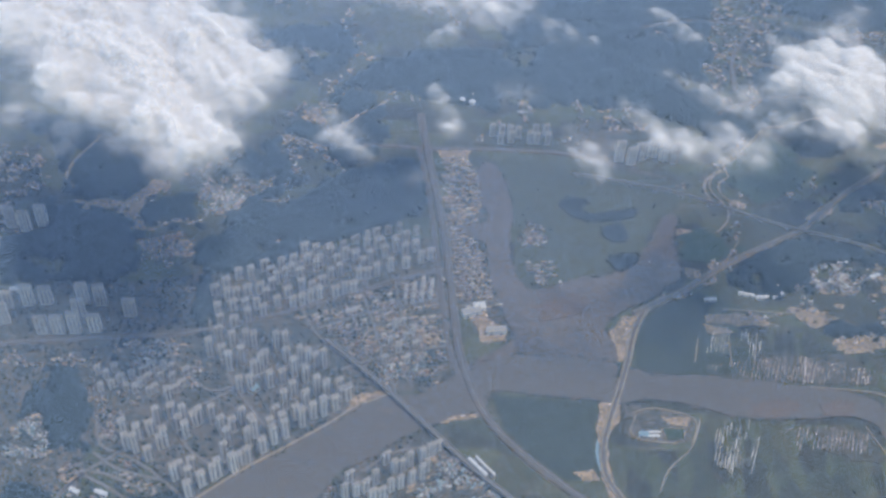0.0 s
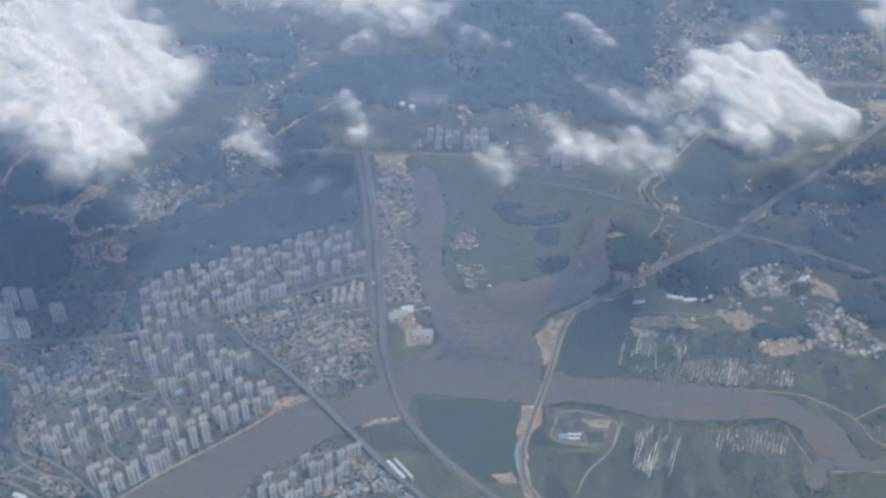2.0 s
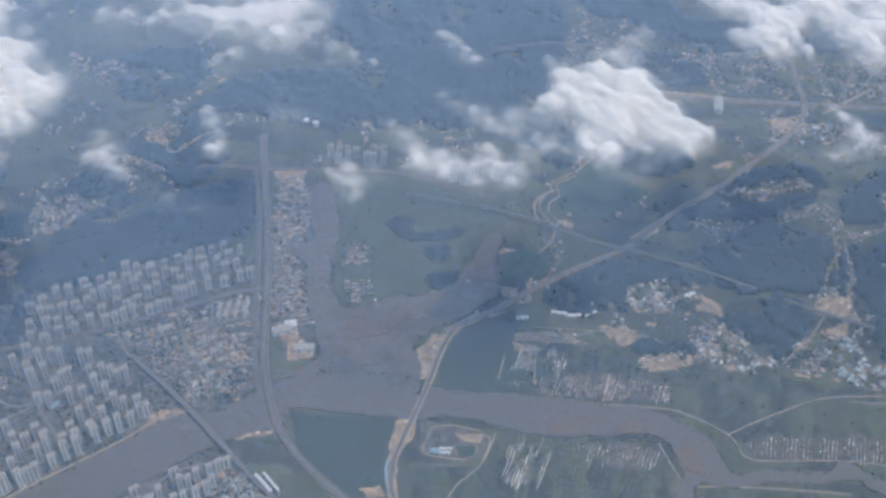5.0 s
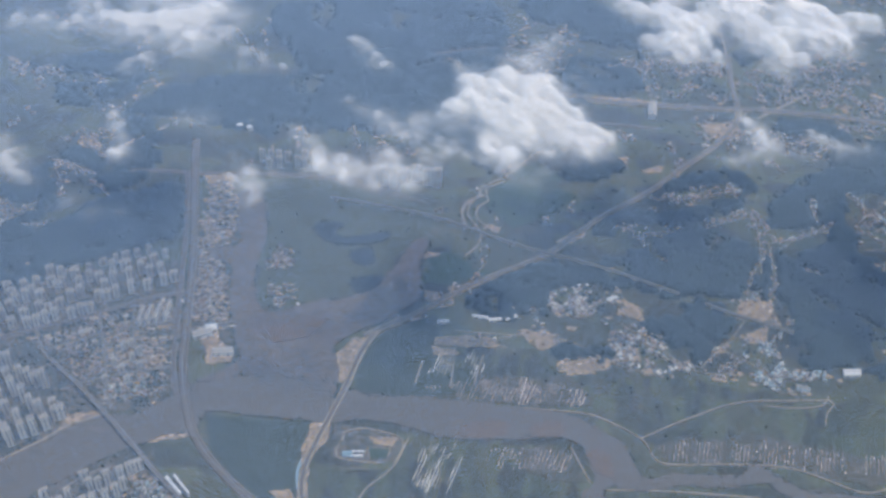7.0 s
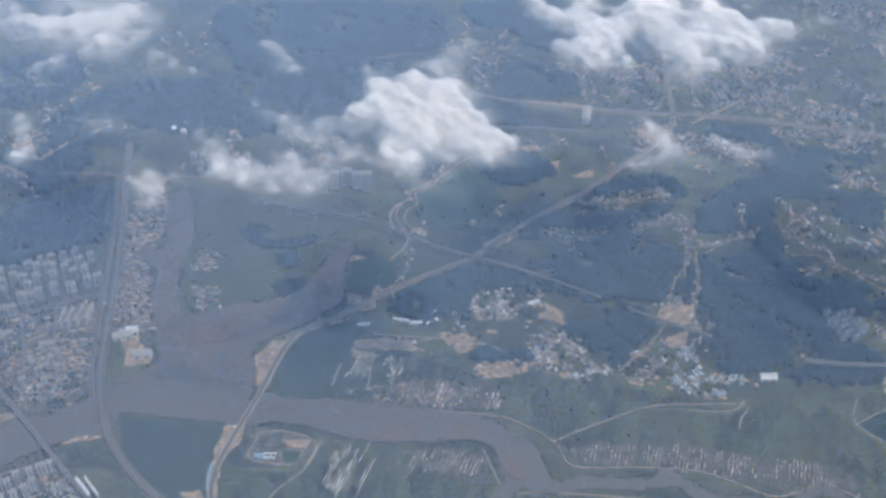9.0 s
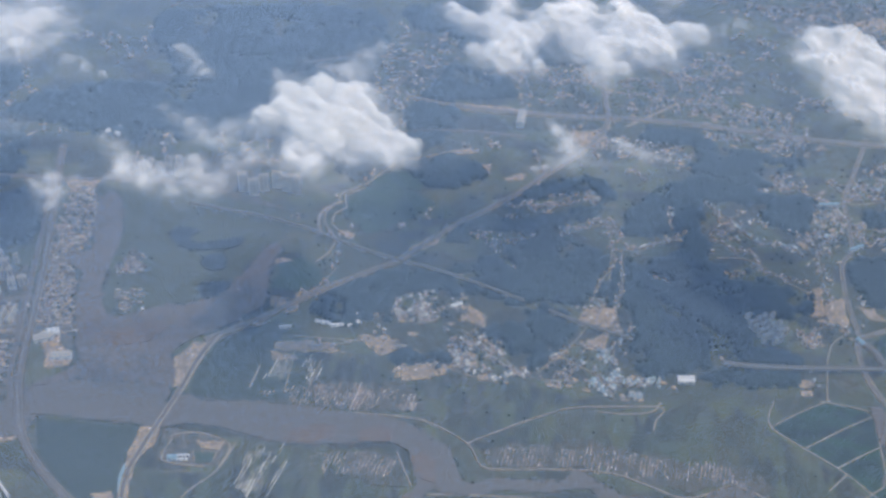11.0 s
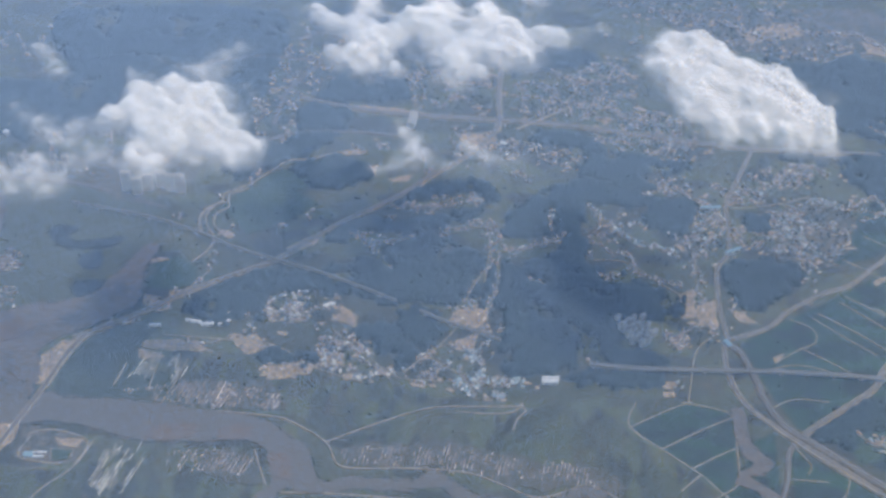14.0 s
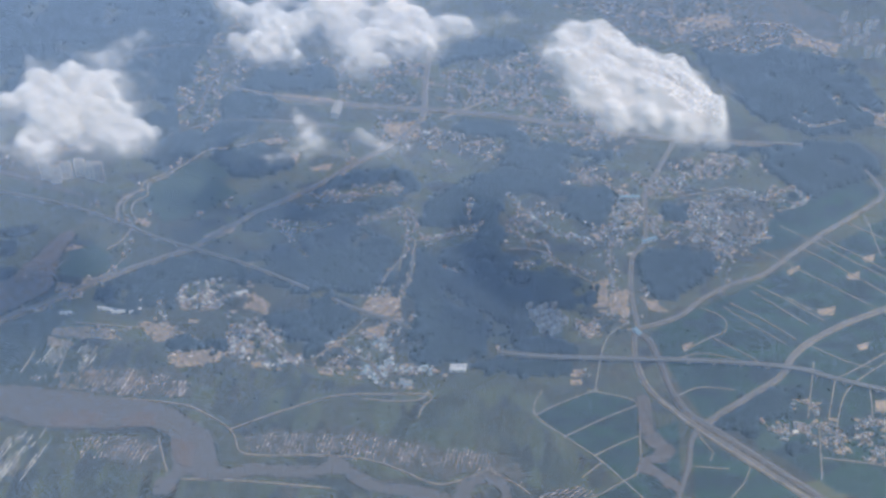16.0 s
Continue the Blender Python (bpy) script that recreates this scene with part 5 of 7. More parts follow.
village("mixed", 4.2, 2.52, [(304.5, 733.2), (272.5, 726.8), (353.1, 741.1), (385.9, 758.6), (412.6, 742.6), (379.9, 729)])
village("mixed", 3.6, 2.35, [(673.4, 825.3), (701.8, 824.1), (706.1, 812.7), (677.5, 809.9)])
village("grey", 3.6, 2.58, [(687.7, 750.7), (721.8, 761.2), (750.7, 771.2), (746.2, 741.8), (706.8, 729.6)])
village("mixed", 3.6, 2.35, [(557.1, 768), (573.4, 762.1), (577.6, 733.4), (555.9, 731.4)])
village("mixed", 7.8, 2.8, [(299.5, 1174.3), (384.1, 1195), (365.1, 1113.5), (305.2, 1004.4), (287.5, 1012.5)])
village("mixed", 4.2, 2.46, [(117.4, 953), (185.8, 983.2), (195.6, 946.5), (153, 937.9)])


def lane(palette, half, pts):
    """Houses, yards and gardens strung along a narrow village road."""
    line = curve_points(pts, False, 2.0)
    road("farm_track", 0.9, 0.6, "single", pts)
    p = np.array([(q.x, q.y) for q in line])
    way = np.gradient(p, axis=0)
    way /= np.linalg.norm(way, axis=1)[:, None] + 1e-9
    side = np.stack([way[:, 1], -way[:, 0]], 1)
    rng = np.random.default_rng(int(abs(pts[0][0] * 5 + pts[0][1])))
    swell = np.array([0.6 + 0.9 * abs(noise.noise((a * 0.05, b * 0.05, 17))) for a, b in p]) * half
    TOWNS.append([tuple(v) for v in np.concatenate([p + side * (swell + 1)[:, None], (p - side * (swell + 1)[:, None])[::-1]])])
    many = max(1, int(half / 2))
    at = np.repeat(np.arange(len(p)), many)
    spot = p[at] + side[at] * (rng.normal(0, 0.6, len(at)) * swell[at])[:, None] + way[at] * rng.uniform(-1, 1, (len(at), 1))
    turn = np.arctan2(way[at, 1], way[at, 0]) + rng.choice([0, math.pi / 2], len(at), p=[0.7, 0.3]) + rng.normal(0, 0.12, len(at))
    keep = (rng.random(len(at)) < 0.75) & clear_of_roads(spot[:, 0], spot[:, 1], 0.5) & clear_of_towers(spot[:, 0], spot[:, 1])
    for poly in WATERS:
        keep &= ~inside(poly, spot[:, 0], spot[:, 1])
    spot, turn = spot[keep], turn[keep]
    n = len(spot)
    if not n:
        return
    size = rng.uniform(1.5, 2.3, n) * np.where(rng.random(n) < 0.1, 1.8, 1)
    v = house_arrays(spot[:, 0], spot[:, 1], size * rng.uniform(1, 1.8, n), size * rng.uniform(0.7, 1, n), size * rng.uniform(0.5, 0.9, n), turn)
    v[:, 2] += 0.7
    faces = [tuple(10 * k + i for i in f) for k in range(n) for f in HOUSE_FACES + [(4, 5, 9, 8), (6, 7, 8, 9)]]
    tagged(new("hamlet", mesh_of("hamlet", v, faces, [WALL, ROOFS[palette]], [0, 0, 0, 0, 1, 1] * n)), "small houses with " + PALETTE_TALK[palette] + " along a lane", "hamlet", kind="stuff")
    yards(TOWNS[-1], float(turn[0]), len(TOWNS), lambda a, b: rng.random(len(a)) < 0.6, 0.5)


lane("mixed", 3.8, [(506.8, 864.6), (529.5, 879.9), (559, 887.4), (567.9, 862.6), (575.8, 845)])
lane("mixed", 3.8, [(497.3, 907.2), (526.6, 923.9), (550.2, 917.4)])
lane("mixed", 3, [(564.1, 843.8), (581.5, 847.2), (603, 857.8), (619.4, 866.3), (638.4, 875.1)])
lane("mixed", 3.8, [(568.7, 845.9), (568.8, 805.4), (564.2, 781.6), (560.5, 766)])
lane("mixed", 3, [(624, 881.3), (622.4, 913.6)])
lane("blue", 4.5, [(661.5, 926.8), (685.5, 900.9), (698.3, 884.9), (714.5, 869.5), (735.2, 867.5), (758.3, 857.3)])
lane("mixed", 4.5, [(662.2, 876.8), (684.5, 858), (704.9, 851.8), (710.6, 831.9), (735.5, 818.4), (753.8, 816.3)])
lane("mixed", 4.5, [(723.9, 948.3), (746.2, 957.2), (762.2, 963.7), (779.8, 947), (800.2, 931), (810.7, 912.5)])
lane("mixed", 3, [(745.9, 952.5), (758.1, 977.4)])
lane("mixed", 5.2, [(768.1, 888), (773.2, 858.9), (770.7, 826), (776.6, 791.3)])
lane("blue", 4.5, [(783.3, 875), (809.9, 903.7)])
lane("mixed", 4.5, [(844, 994.6), (863.3, 979.5), (850.8, 959.4)])
lane("mixed", 4.5, [(955.6, 957), (982.9, 969.2), (991.8, 949.9), (960.6, 932.1)])
lane("mixed", 4.5, [(887, 1006.2), (914.3, 1017.1), (939.4, 1004.3)])
lane("mixed", 3.8, [(839.8, 899.9), (866.9, 898.4)])
lane("mixed", 3, [(597.2, 812.3), (617.5, 802.5)])
lane("mixed", 3, [(611.1, 999.6), (636.7, 987.8), (652.6, 1001.3)])
lane("mixed", 3.8, [(933.2, 673.6), (948, 668.5), (952.8, 656)])
lane("mixed", 3.8, [(901.9, 645.1), (912.8, 633.5), (931.3, 636.4), (953.6, 644.6), (968.4, 636.6)])
lane("mixed", 3.8, [(-345.3, 784.1), (-313.9, 782.1), (-296.5, 808.5), (-279.8, 819.9)])
lane("mixed", 3, [(-303.4, 756.6), (-284.2, 756.7), (-262.6, 767.8), (-238.7, 771.5), (-229.5, 794.3), (-229.9, 818.6), (-251.7, 843.4)])
lane("mixed", 3, [(-228.2, 784.9), (-204.2, 796.6), (-200.6, 814.7), (-173.1, 840.4)])
lane("mixed", 3, [(-185.3, 804.7), (-157.4, 806.4)])
lane("mixed", 2.2, [(-233.1, 911.2), (-213.9, 919.4)])
lane("mixed", 3.8, [(-163.2, 953.3), (-128.4, 912.7), (-115.5, 924.9), (-93.4, 950.4)])
lane("mixed", 3.8, [(-126.7, 870.2), (-106.3, 853.2)])
lane("mixed", 3, [(-260.7, 741.3), (-250, 752.1)])
lane("grey", 3.8, [(-266.1, 722.4), (-248.1, 735)])
lane("mixed", 3, [(414.4, 855.7), (437, 847.8), (472, 852.6)])
lane("mixed", 3.8, [(520.3, 872), (556.6, 882), (567.5, 867.9)])
lane("mixed", 3, [(558.4, 852.1), (561.9, 828.2), (545.1, 795.5), (537.7, 772.1)])
lane("blue", 3, [(579.2, 837.8), (605.1, 856.3), (633.2, 868.8)])
lane("mixed", 3, [(672.6, 877.4), (693.4, 870.9)])
lane("mixed", 3.8, [(452.2, 900), (482.3, 904.6), (512.3, 907.3), (546.7, 921.1)])
lane("mixed", 4.5, [(349.3, 737.5), (370.9, 739.4), (388.3, 744.5), (406.7, 754.9)])
lane("mixed", 4.5, [(401.9, 710.1), (427.9, 704.1), (447.6, 686.7), (473.3, 672.2)])
lane("mixed", 3, [(358.8, 671.3), (391.2, 680.6)])
lane("mixed", 2.2, [(270.2, 690.7), (296.3, 694.3), (322.5, 702), (351.3, 690.8)])
lane("mixed", 3.8, [(482.9, 675), (500.7, 696.5), (519.5, 713.2), (542.3, 713.7)])
lane("blue", 5.2, [(536.1, 687.3), (542.1, 674.6), (564.7, 671.2), (589, 678.5)])
lane("mixed", 3, [(421.1, 1126.5), (449.2, 1146.4)])
lane("mixed", 3, [(282.9, 791.7), (267.3, 763.6), (251.2, 754.7)])


def workshops(turn, pts):
    """Long low sheds of a works strip, in tidy rows."""
    x, y, rng = scatter(pts, (7.0, 4.2), int(abs(pts[0][0] * 3 + pts[0][1])), radians(turn), 0.25)
    keep = clear_of_roads(x, y, 1.5) & (rng.random(len(x)) < 0.72)
    for poly in WATERS:
        keep &= ~inside(poly, x, y)
    x, y = x[keep], y[keep]
    n = len(x)
    if not n:
        return
    yards(pts, radians(turn), int(abs(pts[0][0])) % 40, lambda a, b: rng.random(len(a)) < 0.6, 0.75)
    v = house_arrays(x, y, rng.uniform(3.0, 6.6, n), rng.uniform(1.1, 2.4, n), rng.uniform(0.8, 1.6, n), radians(turn) + rng.normal(0, 0.05, n))
    v[:, 2] += 0.7
    faces = [tuple(10 * k + i for i in f) for k in range(n) for f in HOUSE_FACES + [(4, 5, 9, 8), (6, 7, 8, 9)]]
    tagged(new("workshops", mesh_of("workshops", v, faces, [WALL, ROOFS["pale"]], [0, 0, 0, 0, 1, 1] * n)), "rows of low works sheds with pale roofs", "workshops", kind="stuff")


workshops(8, [(-10.7, 788.9), (27.4, 778.3), (31.7, 746.6), (47.1, 704.2), (51.7, 684.9), (14.5, 681.6), (-0.5, 728.8)])
workshops(8, [(-10, 881.3), (8.8, 887.3), (23.7, 867), (29.9, 834.1), (29.8, 794.1), (22.1, 762.8), (9.6, 769.3), (-4.4, 791.3)])
workshops(4, [(67.7, 792.3), (94.5, 790.9), (95.1, 767.6), (73.6, 764.1)])
workshops(4, [(73.4, 746.6), (103.3, 745.6), (103, 727.2), (84.7, 711.1)])
workshops(8, [(-49.4, 709.8), (-14.5, 720.2), (-5.8, 678.4), (-33.6, 674.6)])
workshops(8, [(-31.1, 665.9), (-3.9, 671.7), (5.8, 632.7), (-17.8, 629.3)])
workshops(25, [(-133.1, 660.2), (-74, 678.4), (-49.6, 694.1), (-10.6, 644.1), (-37.6, 604.4), (-80.1, 638.5)])
lane("mixed", 5, [(991.2, 1290), (1031.9, 1289), (1056.6, 1260.6), (1078.1, 1238.7)])
lane("mixed", 5, [(1088.7, 1130), (1106.3, 1115.8), (1114.1, 1095.3)])
lane("mixed", 4, [(1001, 1097.6), (1025.8, 1084.7), (1062.3, 1099.7)])
lane("mixed", 6, [(847.4, 1303.1), (882.8, 1281.8), (918.2, 1267.4)])
workshops(10, [(1045.4, 1238.1), (1082.6, 1243), (1080.1, 1211.2), (1043.5, 1206.5)])
workshops(10, [(1019.1, 1145.8), (1065.3, 1151.5), (1061.5, 1113.6), (1016.3, 1108)])


def yard(pts):
    """Heaps, huts and stacks on a building site."""
    x, y, rng = scatter(pts, 4.5, int(abs(pts[0][0] * 3)), 0.3, 0.5)
    keep = clear_of_roads(x, y, 0.6) & (rng.random(len(x)) < 0.13)
    x, y = x[keep], y[keep]
    n = len(x)
    if n:
        v = house_arrays(x, y, rng.uniform(1.2, 4.5, n), rng.uniform(0.8, 2.2, n), rng.uniform(0.15, 0.45, n), rng.uniform(0, 3, n))
        v[:, 2] += 0.6
        faces = [tuple(10 * k + i for i in f) for k in range(n) for f in HOUSE_FACES + [(4, 5, 9, 8), (6, 7, 8, 9)]]
        tagged(new("site_clutter", mesh_of("site_clutter", v, faces, [MULCH])), "huts, heaps and stacks on bare ground", "site clutter", kind="stuff")


for site in YARDS:
    yard(site)


# ---- single large buildings ----
def shed(look_of, wide, tall, label, ends):
    """A long hall: walls with a plinth, and a shallow gabled roof with an overhang."""
    (ax, ay), (bx, by) = ends
    w, d = math.hypot(bx - ax, by - ay) / 2, wide / 2
    roof = {"white": WHITE, "blue": BLUE, "grey": FLAT_ROOF}[look_of]
    top = tall + 0.22 * wide
    ob = new("hall")
    ob.matrix_basis = pose((ax + bx) / 2, (ay + by) / 2, 0.5, 0, 0, math.degrees(math.atan2(by - ay, bx - ax)))
    part("wall", mesh_of("wall", [(sx * w, sy * d, z) for z in (-1.2, tall) for sx, sy in ((-1, -1), (1, -1), (1, 1), (-1, 1))] + [(-w, 0, top), (w, 0, top)], [(0, 1, 5, 4), (1, 2, 6, 9, 5), (2, 3, 7, 6), (3, 0, 4, 8, 7), (3, 2, 1, 0)], [WHITE_WALL]), ob)
    o = 0.4
    v = [(sx * (w + o), sy * (d + o), tall - 0.1 + e) for e in (0, 0.25) for sx in (-1, 1) for sy in (-1, 1)] + [(sx * (w + o), 0, top + e) for e in (0.02, 0.27) for sx in (-1, 1)]
    f = [(4, 6, 11, 10), (7, 5, 10, 11), (0, 8, 9, 2), (3, 9, 8, 1), (0, 2, 6, 4), (1, 5, 7, 3), (0, 4, 10, 8), (8, 10, 5, 1), (2, 9, 11, 6), (9, 3, 7, 11)]
    part("roof", mesh_of("roof", v, f, [roof]), ob)
    for sx in (-0.5, 0.5):
        part("gate", box_mesh("gate", [(sx * w - 0.9, -d - 0.08, -0.4, sx * w + 0.9, -d + 0.05, min(2.6, tall * 0.7))], GLASS), ob, "dark sliding gate")
    tagged(ob, label, "hall")


shed("white", 2.2, 7.5, "long white station canopy beside the viaduct", [(28.1, 517.6), (42.7, 502.8)])
shed("white", 1.4, 6.5, "narrow white station canopy beside the viaduct", [(34, 520.2), (49, 504.3)])
shed("white", 1.4, 2.0, "white stand of a sports ground", [(175.1, 553.8), (185.5, 554.6)])
shed("white", 1.2, 2.0, "white stand of a sports ground", [(176.3, 557.9), (186.8, 558.7)])
shed("blue", 4, 2.5, "blue-roofed hall beside a sports ground", [(168.6, 555), (176.2, 555.6)])
shed("white", 3, 3.5, "white-walled warehouse on the wood edge", [(613, 676.2), (627.7, 677.6)])
shed("white", 2, 3.5, "white-walled warehouse on the wood edge", [(613.2, 680.2), (628.2, 681.7)])
shed("grey", 9, 7, "tall pale grey hall on the far plain", [(463.2, 1032.3), (465.7, 1055.5)])
shed("white", 2, 2.5, "long white shed by the village", [(272.4, 719.3), (286.9, 717.7)])
shed("white", 2.6, 2.5, "long white shed by the village", [(287.6, 715), (299.5, 717.3)])
shed("white", 2, 2.5, "long white shed by the village", [(303.5, 716.3), (313.9, 722.7)])
shed("white", 2, 2.5, "long white shed by the village", [(239.8, 708.9), (250.4, 710.5)])
shed("white", 1.8, 2.8, "long white hall in the village", [(372.6, 766.4), (382.1, 768)])
shed("white", 2.6, 2.8, "bright white hall in the village", [(400.1, 749.8), (410.6, 754.3)])
shed("white", 3, 3, "white hall in the woods", [(675.9, 787.7), (681.6, 784.4)])
shed("white", 3, 3, "white hall on the far plain", [(567.2, 1016.3), (573.7, 1015)])
shed("grey", 7, 5, "grey factory hall at the river", [(17.4, 672.3), (33.6, 679)])
shed("white", 7, 5, "pale factory hall at the river", [(27.4, 681.2), (37.6, 683.4)])
shed("grey", 6, 5, "grey factory hall at the river", [(39.3, 654.4), (56.9, 657.1)])
shed("grey", 4, 3, "pale hall in the town", [(-87.1, 666.4), (-75.5, 672.7)])
shed("white", 4, 4, "pale hall in the town", [(-389.2, 667.7), (-374.6, 670.3)])
shed("blue", 4, 4, "teal-roofed hall in the town", [(-157.1, 573.9), (-151.7, 578.4)])
shed("white", 3, 3, "white hall in the yard", [(-282, 469.8), (-274.6, 466.8)])
shed("white", 3, 3, "white hall in the yard", [(-262, 469.2), (-252.5, 466.9)])
shed("blue", 4, 3, "blue-roofed shed at the junction", [(790.1, 743.9), (795.2, 737.2)])
shed("blue", 3, 3, "blue-roofed hall in the valley", [(805.8, 865), (821.3, 873.4)])
shed("blue", 3, 3, "blue-roofed hall in the valley", [(785.7, 932.6), (807.6, 935.1)])


def tank(x, y):
    """A white storage tank: drum, shallow cone roof, rim."""
    ob = new("storage_tank")
    ob.matrix_basis = pose(x, y, 0.4)
    def turned(name, profile):
        k = 20
        verts = [(r * math.cos(2 * math.pi * i / k), r * math.sin(2 * math.pi * i / k), z) for r, z in profile for i in range(k)]
        faces = [(a * k + i, a * k + (i + 1) % k, (a + 1) * k + (i + 1) % k, (a + 1) * k + i) for a in range(len(profile) - 1) for i in range(k)]
        return mesh_of(name, verts, faces + [tuple(range((len(profile) - 1) * k, len(profile) * k))], [WHITE])
    part("drum", turned("drum", [(3.4, -1), (3.4, 3.4)]), ob)
    part("roof", turned("roof", [(3.6, 3.35), (3.6, 3.6), (0.6, 4.4), (0.3, 4.5)]), ob)
    tagged(ob, "round white storage tank with a shallow cone roof", "tank", "storage tanks")


tank(12, 993.4)
tank(17.2, 984.2)
tank(6.4, 975.4)
tank(17.5, 972.6)

# ---- plastic film rows on the fields ----
def strips(kind, turn, pts):
    """Rows of low film tunnels and mulch sheets, some whole, some torn to short lengths."""
    white = kind == "white"
    way = radians(turn)
    x, y, rng = scatter(pts, (2.8 if white else 3.4, 3.2), int(abs(pts[0][0])), way - math.pi / 2, 0.13)
    along, across = x * math.cos(way) + y * math.sin(way), y * math.cos(way) - x * math.sin(way)
    clump = np.array([noise.noise((a * 0.035, b * 0.1, 4)) + 0.5 * noise.noise((a * 0.012, b * 0.03, 9)) for a, b in zip(along, across)])
    keep = clear_of_roads(x, y, 1.0) & (rng.random(len(x)) < (0.16 if white else 0.68) + 1.8 * clump)
    x, y = x[keep], y[keep]
    n = len(x)
    v = house_arrays(x, y, rng.uniform(4.0, 13.0, n) if white else rng.uniform(1.6, 4.5, n), rng.uniform(0.3, 0.6, n) if white else rng.uniform(0.3, 0.8, n), np.full(n, 0.3), way + rng.normal(0, 0.05, n))
    v[:, 2] += 0.5
    faces = [tuple(10 * k + i for i in f) for k in range(n) for f in HOUSE_FACES + [(4, 5, 9, 8), (6, 7, 8, 9)]]
    tagged(new("film_tunnels", mesh_of("film_tunnels", v, faces, [FILM if white else MULCH])), "rows of low white plastic film tunnels on fields" if white else "brownish rows of dry mulch and film on fields", "field rows", kind="stuff")


strips("brown", 72, [(228.4, 631.3), (269.5, 642), (336, 651.1), (374.5, 642.8), (375.4, 623), (325.5, 619.2), (276.6, 621.5)])
strips("white", 72, [(233, 563.3), (272.3, 573.7), (263.7, 528.6), (226.7, 528)])
strips("brown", 72, [(278.9, 569.6), (327.6, 576.1), (364.5, 570.4), (356.2, 552.9), (294.9, 551.1)])
strips("brown", 72, [(309.3, 640.8), (368.8, 639.2), (385.7, 625.1), (340, 617.8), (296.6, 623)])
strips("brown", 78, [(434.8, 587.3), (528.2, 599), (579, 591.5), (649.1, 588.9), (688.9, 551.7), (669.4, 555.7), (639.6, 571.5), (570.8, 568.8), (442.5, 571.3)])
strips("brown", 76, [(278.9, 648.5), (325.3, 649.7), (379.5, 638.5), (377, 625.4), (306, 623.8)])
strips("white", 76, [(244.2, 678.9), (285.5, 683), (284.8, 645.8), (233.6, 644.1)])
strips("white", 76, [(226.9, 568.3), (264.3, 574.7), (258.1, 530.6), (241.3, 523.5)])
strips("brown", 40, [(693.8, 552.1), (728.2, 560.8), (766.4, 544.4), (698.5, 538.5)])


# ---- woods and trees ----
def crowns_mesh(x, y, r, h, rng):
    """Small uneven leaf clumps, one for each tree."""
    n = len(x)
    verts = np.zeros((n, 11, 3))
    for k in range(5):
        for ring, (scale, level) in enumerate(((0.9, 0.25), (0.85, 0.75))):
            a = 2 * math.pi * (k + 0.5 * ring) / 5 + rng.uniform(-0.3, 0.3, n)
            rr = r * scale * rng.uniform(0.75, 1.25, n)
            verts[:, 5 * ring + k] = np.stack([x + rr * np.cos(a), y + rr * np.sin(a), h * level * rng.uniform(0.9, 1.1, n)], 1)
    verts[:, 10] = np.stack([x + rng.normal(0, 0.4, n), y + rng.normal(0, 0.4, n), h], 1)
    one = [(4, 3, 2, 1, 0)] + [(k, (k + 1) % 5, 5 + k) for k in range(5)] + [((k + 1) % 5, 5 + (k + 1) % 5, 5 + k) for k in range(5)] + [(5 + k, 5 + (k + 1) % 5, 10) for k in range(5)]
    return mesh_of("crowns", verts.reshape(-1, 3), [tuple(11 * i + a for a in f) for i in range(n) for f in one], [LEAVES])


def trees(gap, share, pts):
    """Loose trees and bushes between houses and along banks."""
    x, y, rng = scatter(pts, gap, int(abs(pts[0][0] + pts[0][1])), 0.5, 0.5)
    clump = np.array([noise.noise((a * 0.05, b * 0.05, 8)) for a, b in zip(x, y)])
    keep = clear_of_roads(x, y, 0.8) & clear_of_towers(x, y) & (rng.random(len(x)) < share + (0.8 * clump if gap < 7 else 0.35 * clump - 0.1))
    for poly in WATERS:
        keep &= ~inside(poly, x, y)
    x, y = x[keep], y[keep]
    if len(x):
        tagged(new("trees", crowns_mesh(x, y, rng.uniform(0.8, 1.9, len(x)), rng.uniform(1.6, 3.2, len(x)), rng)), "scattered dark green trees and bushes", "trees", kind="stuff")


def free_ground(x, y):
    free = clear_of_roads(x, y, 1.5)
    for poly in TOWNS + WATERS + BLOCKS:
        free &= ~inside(poly, x, y)
    return free


FORESTS = []


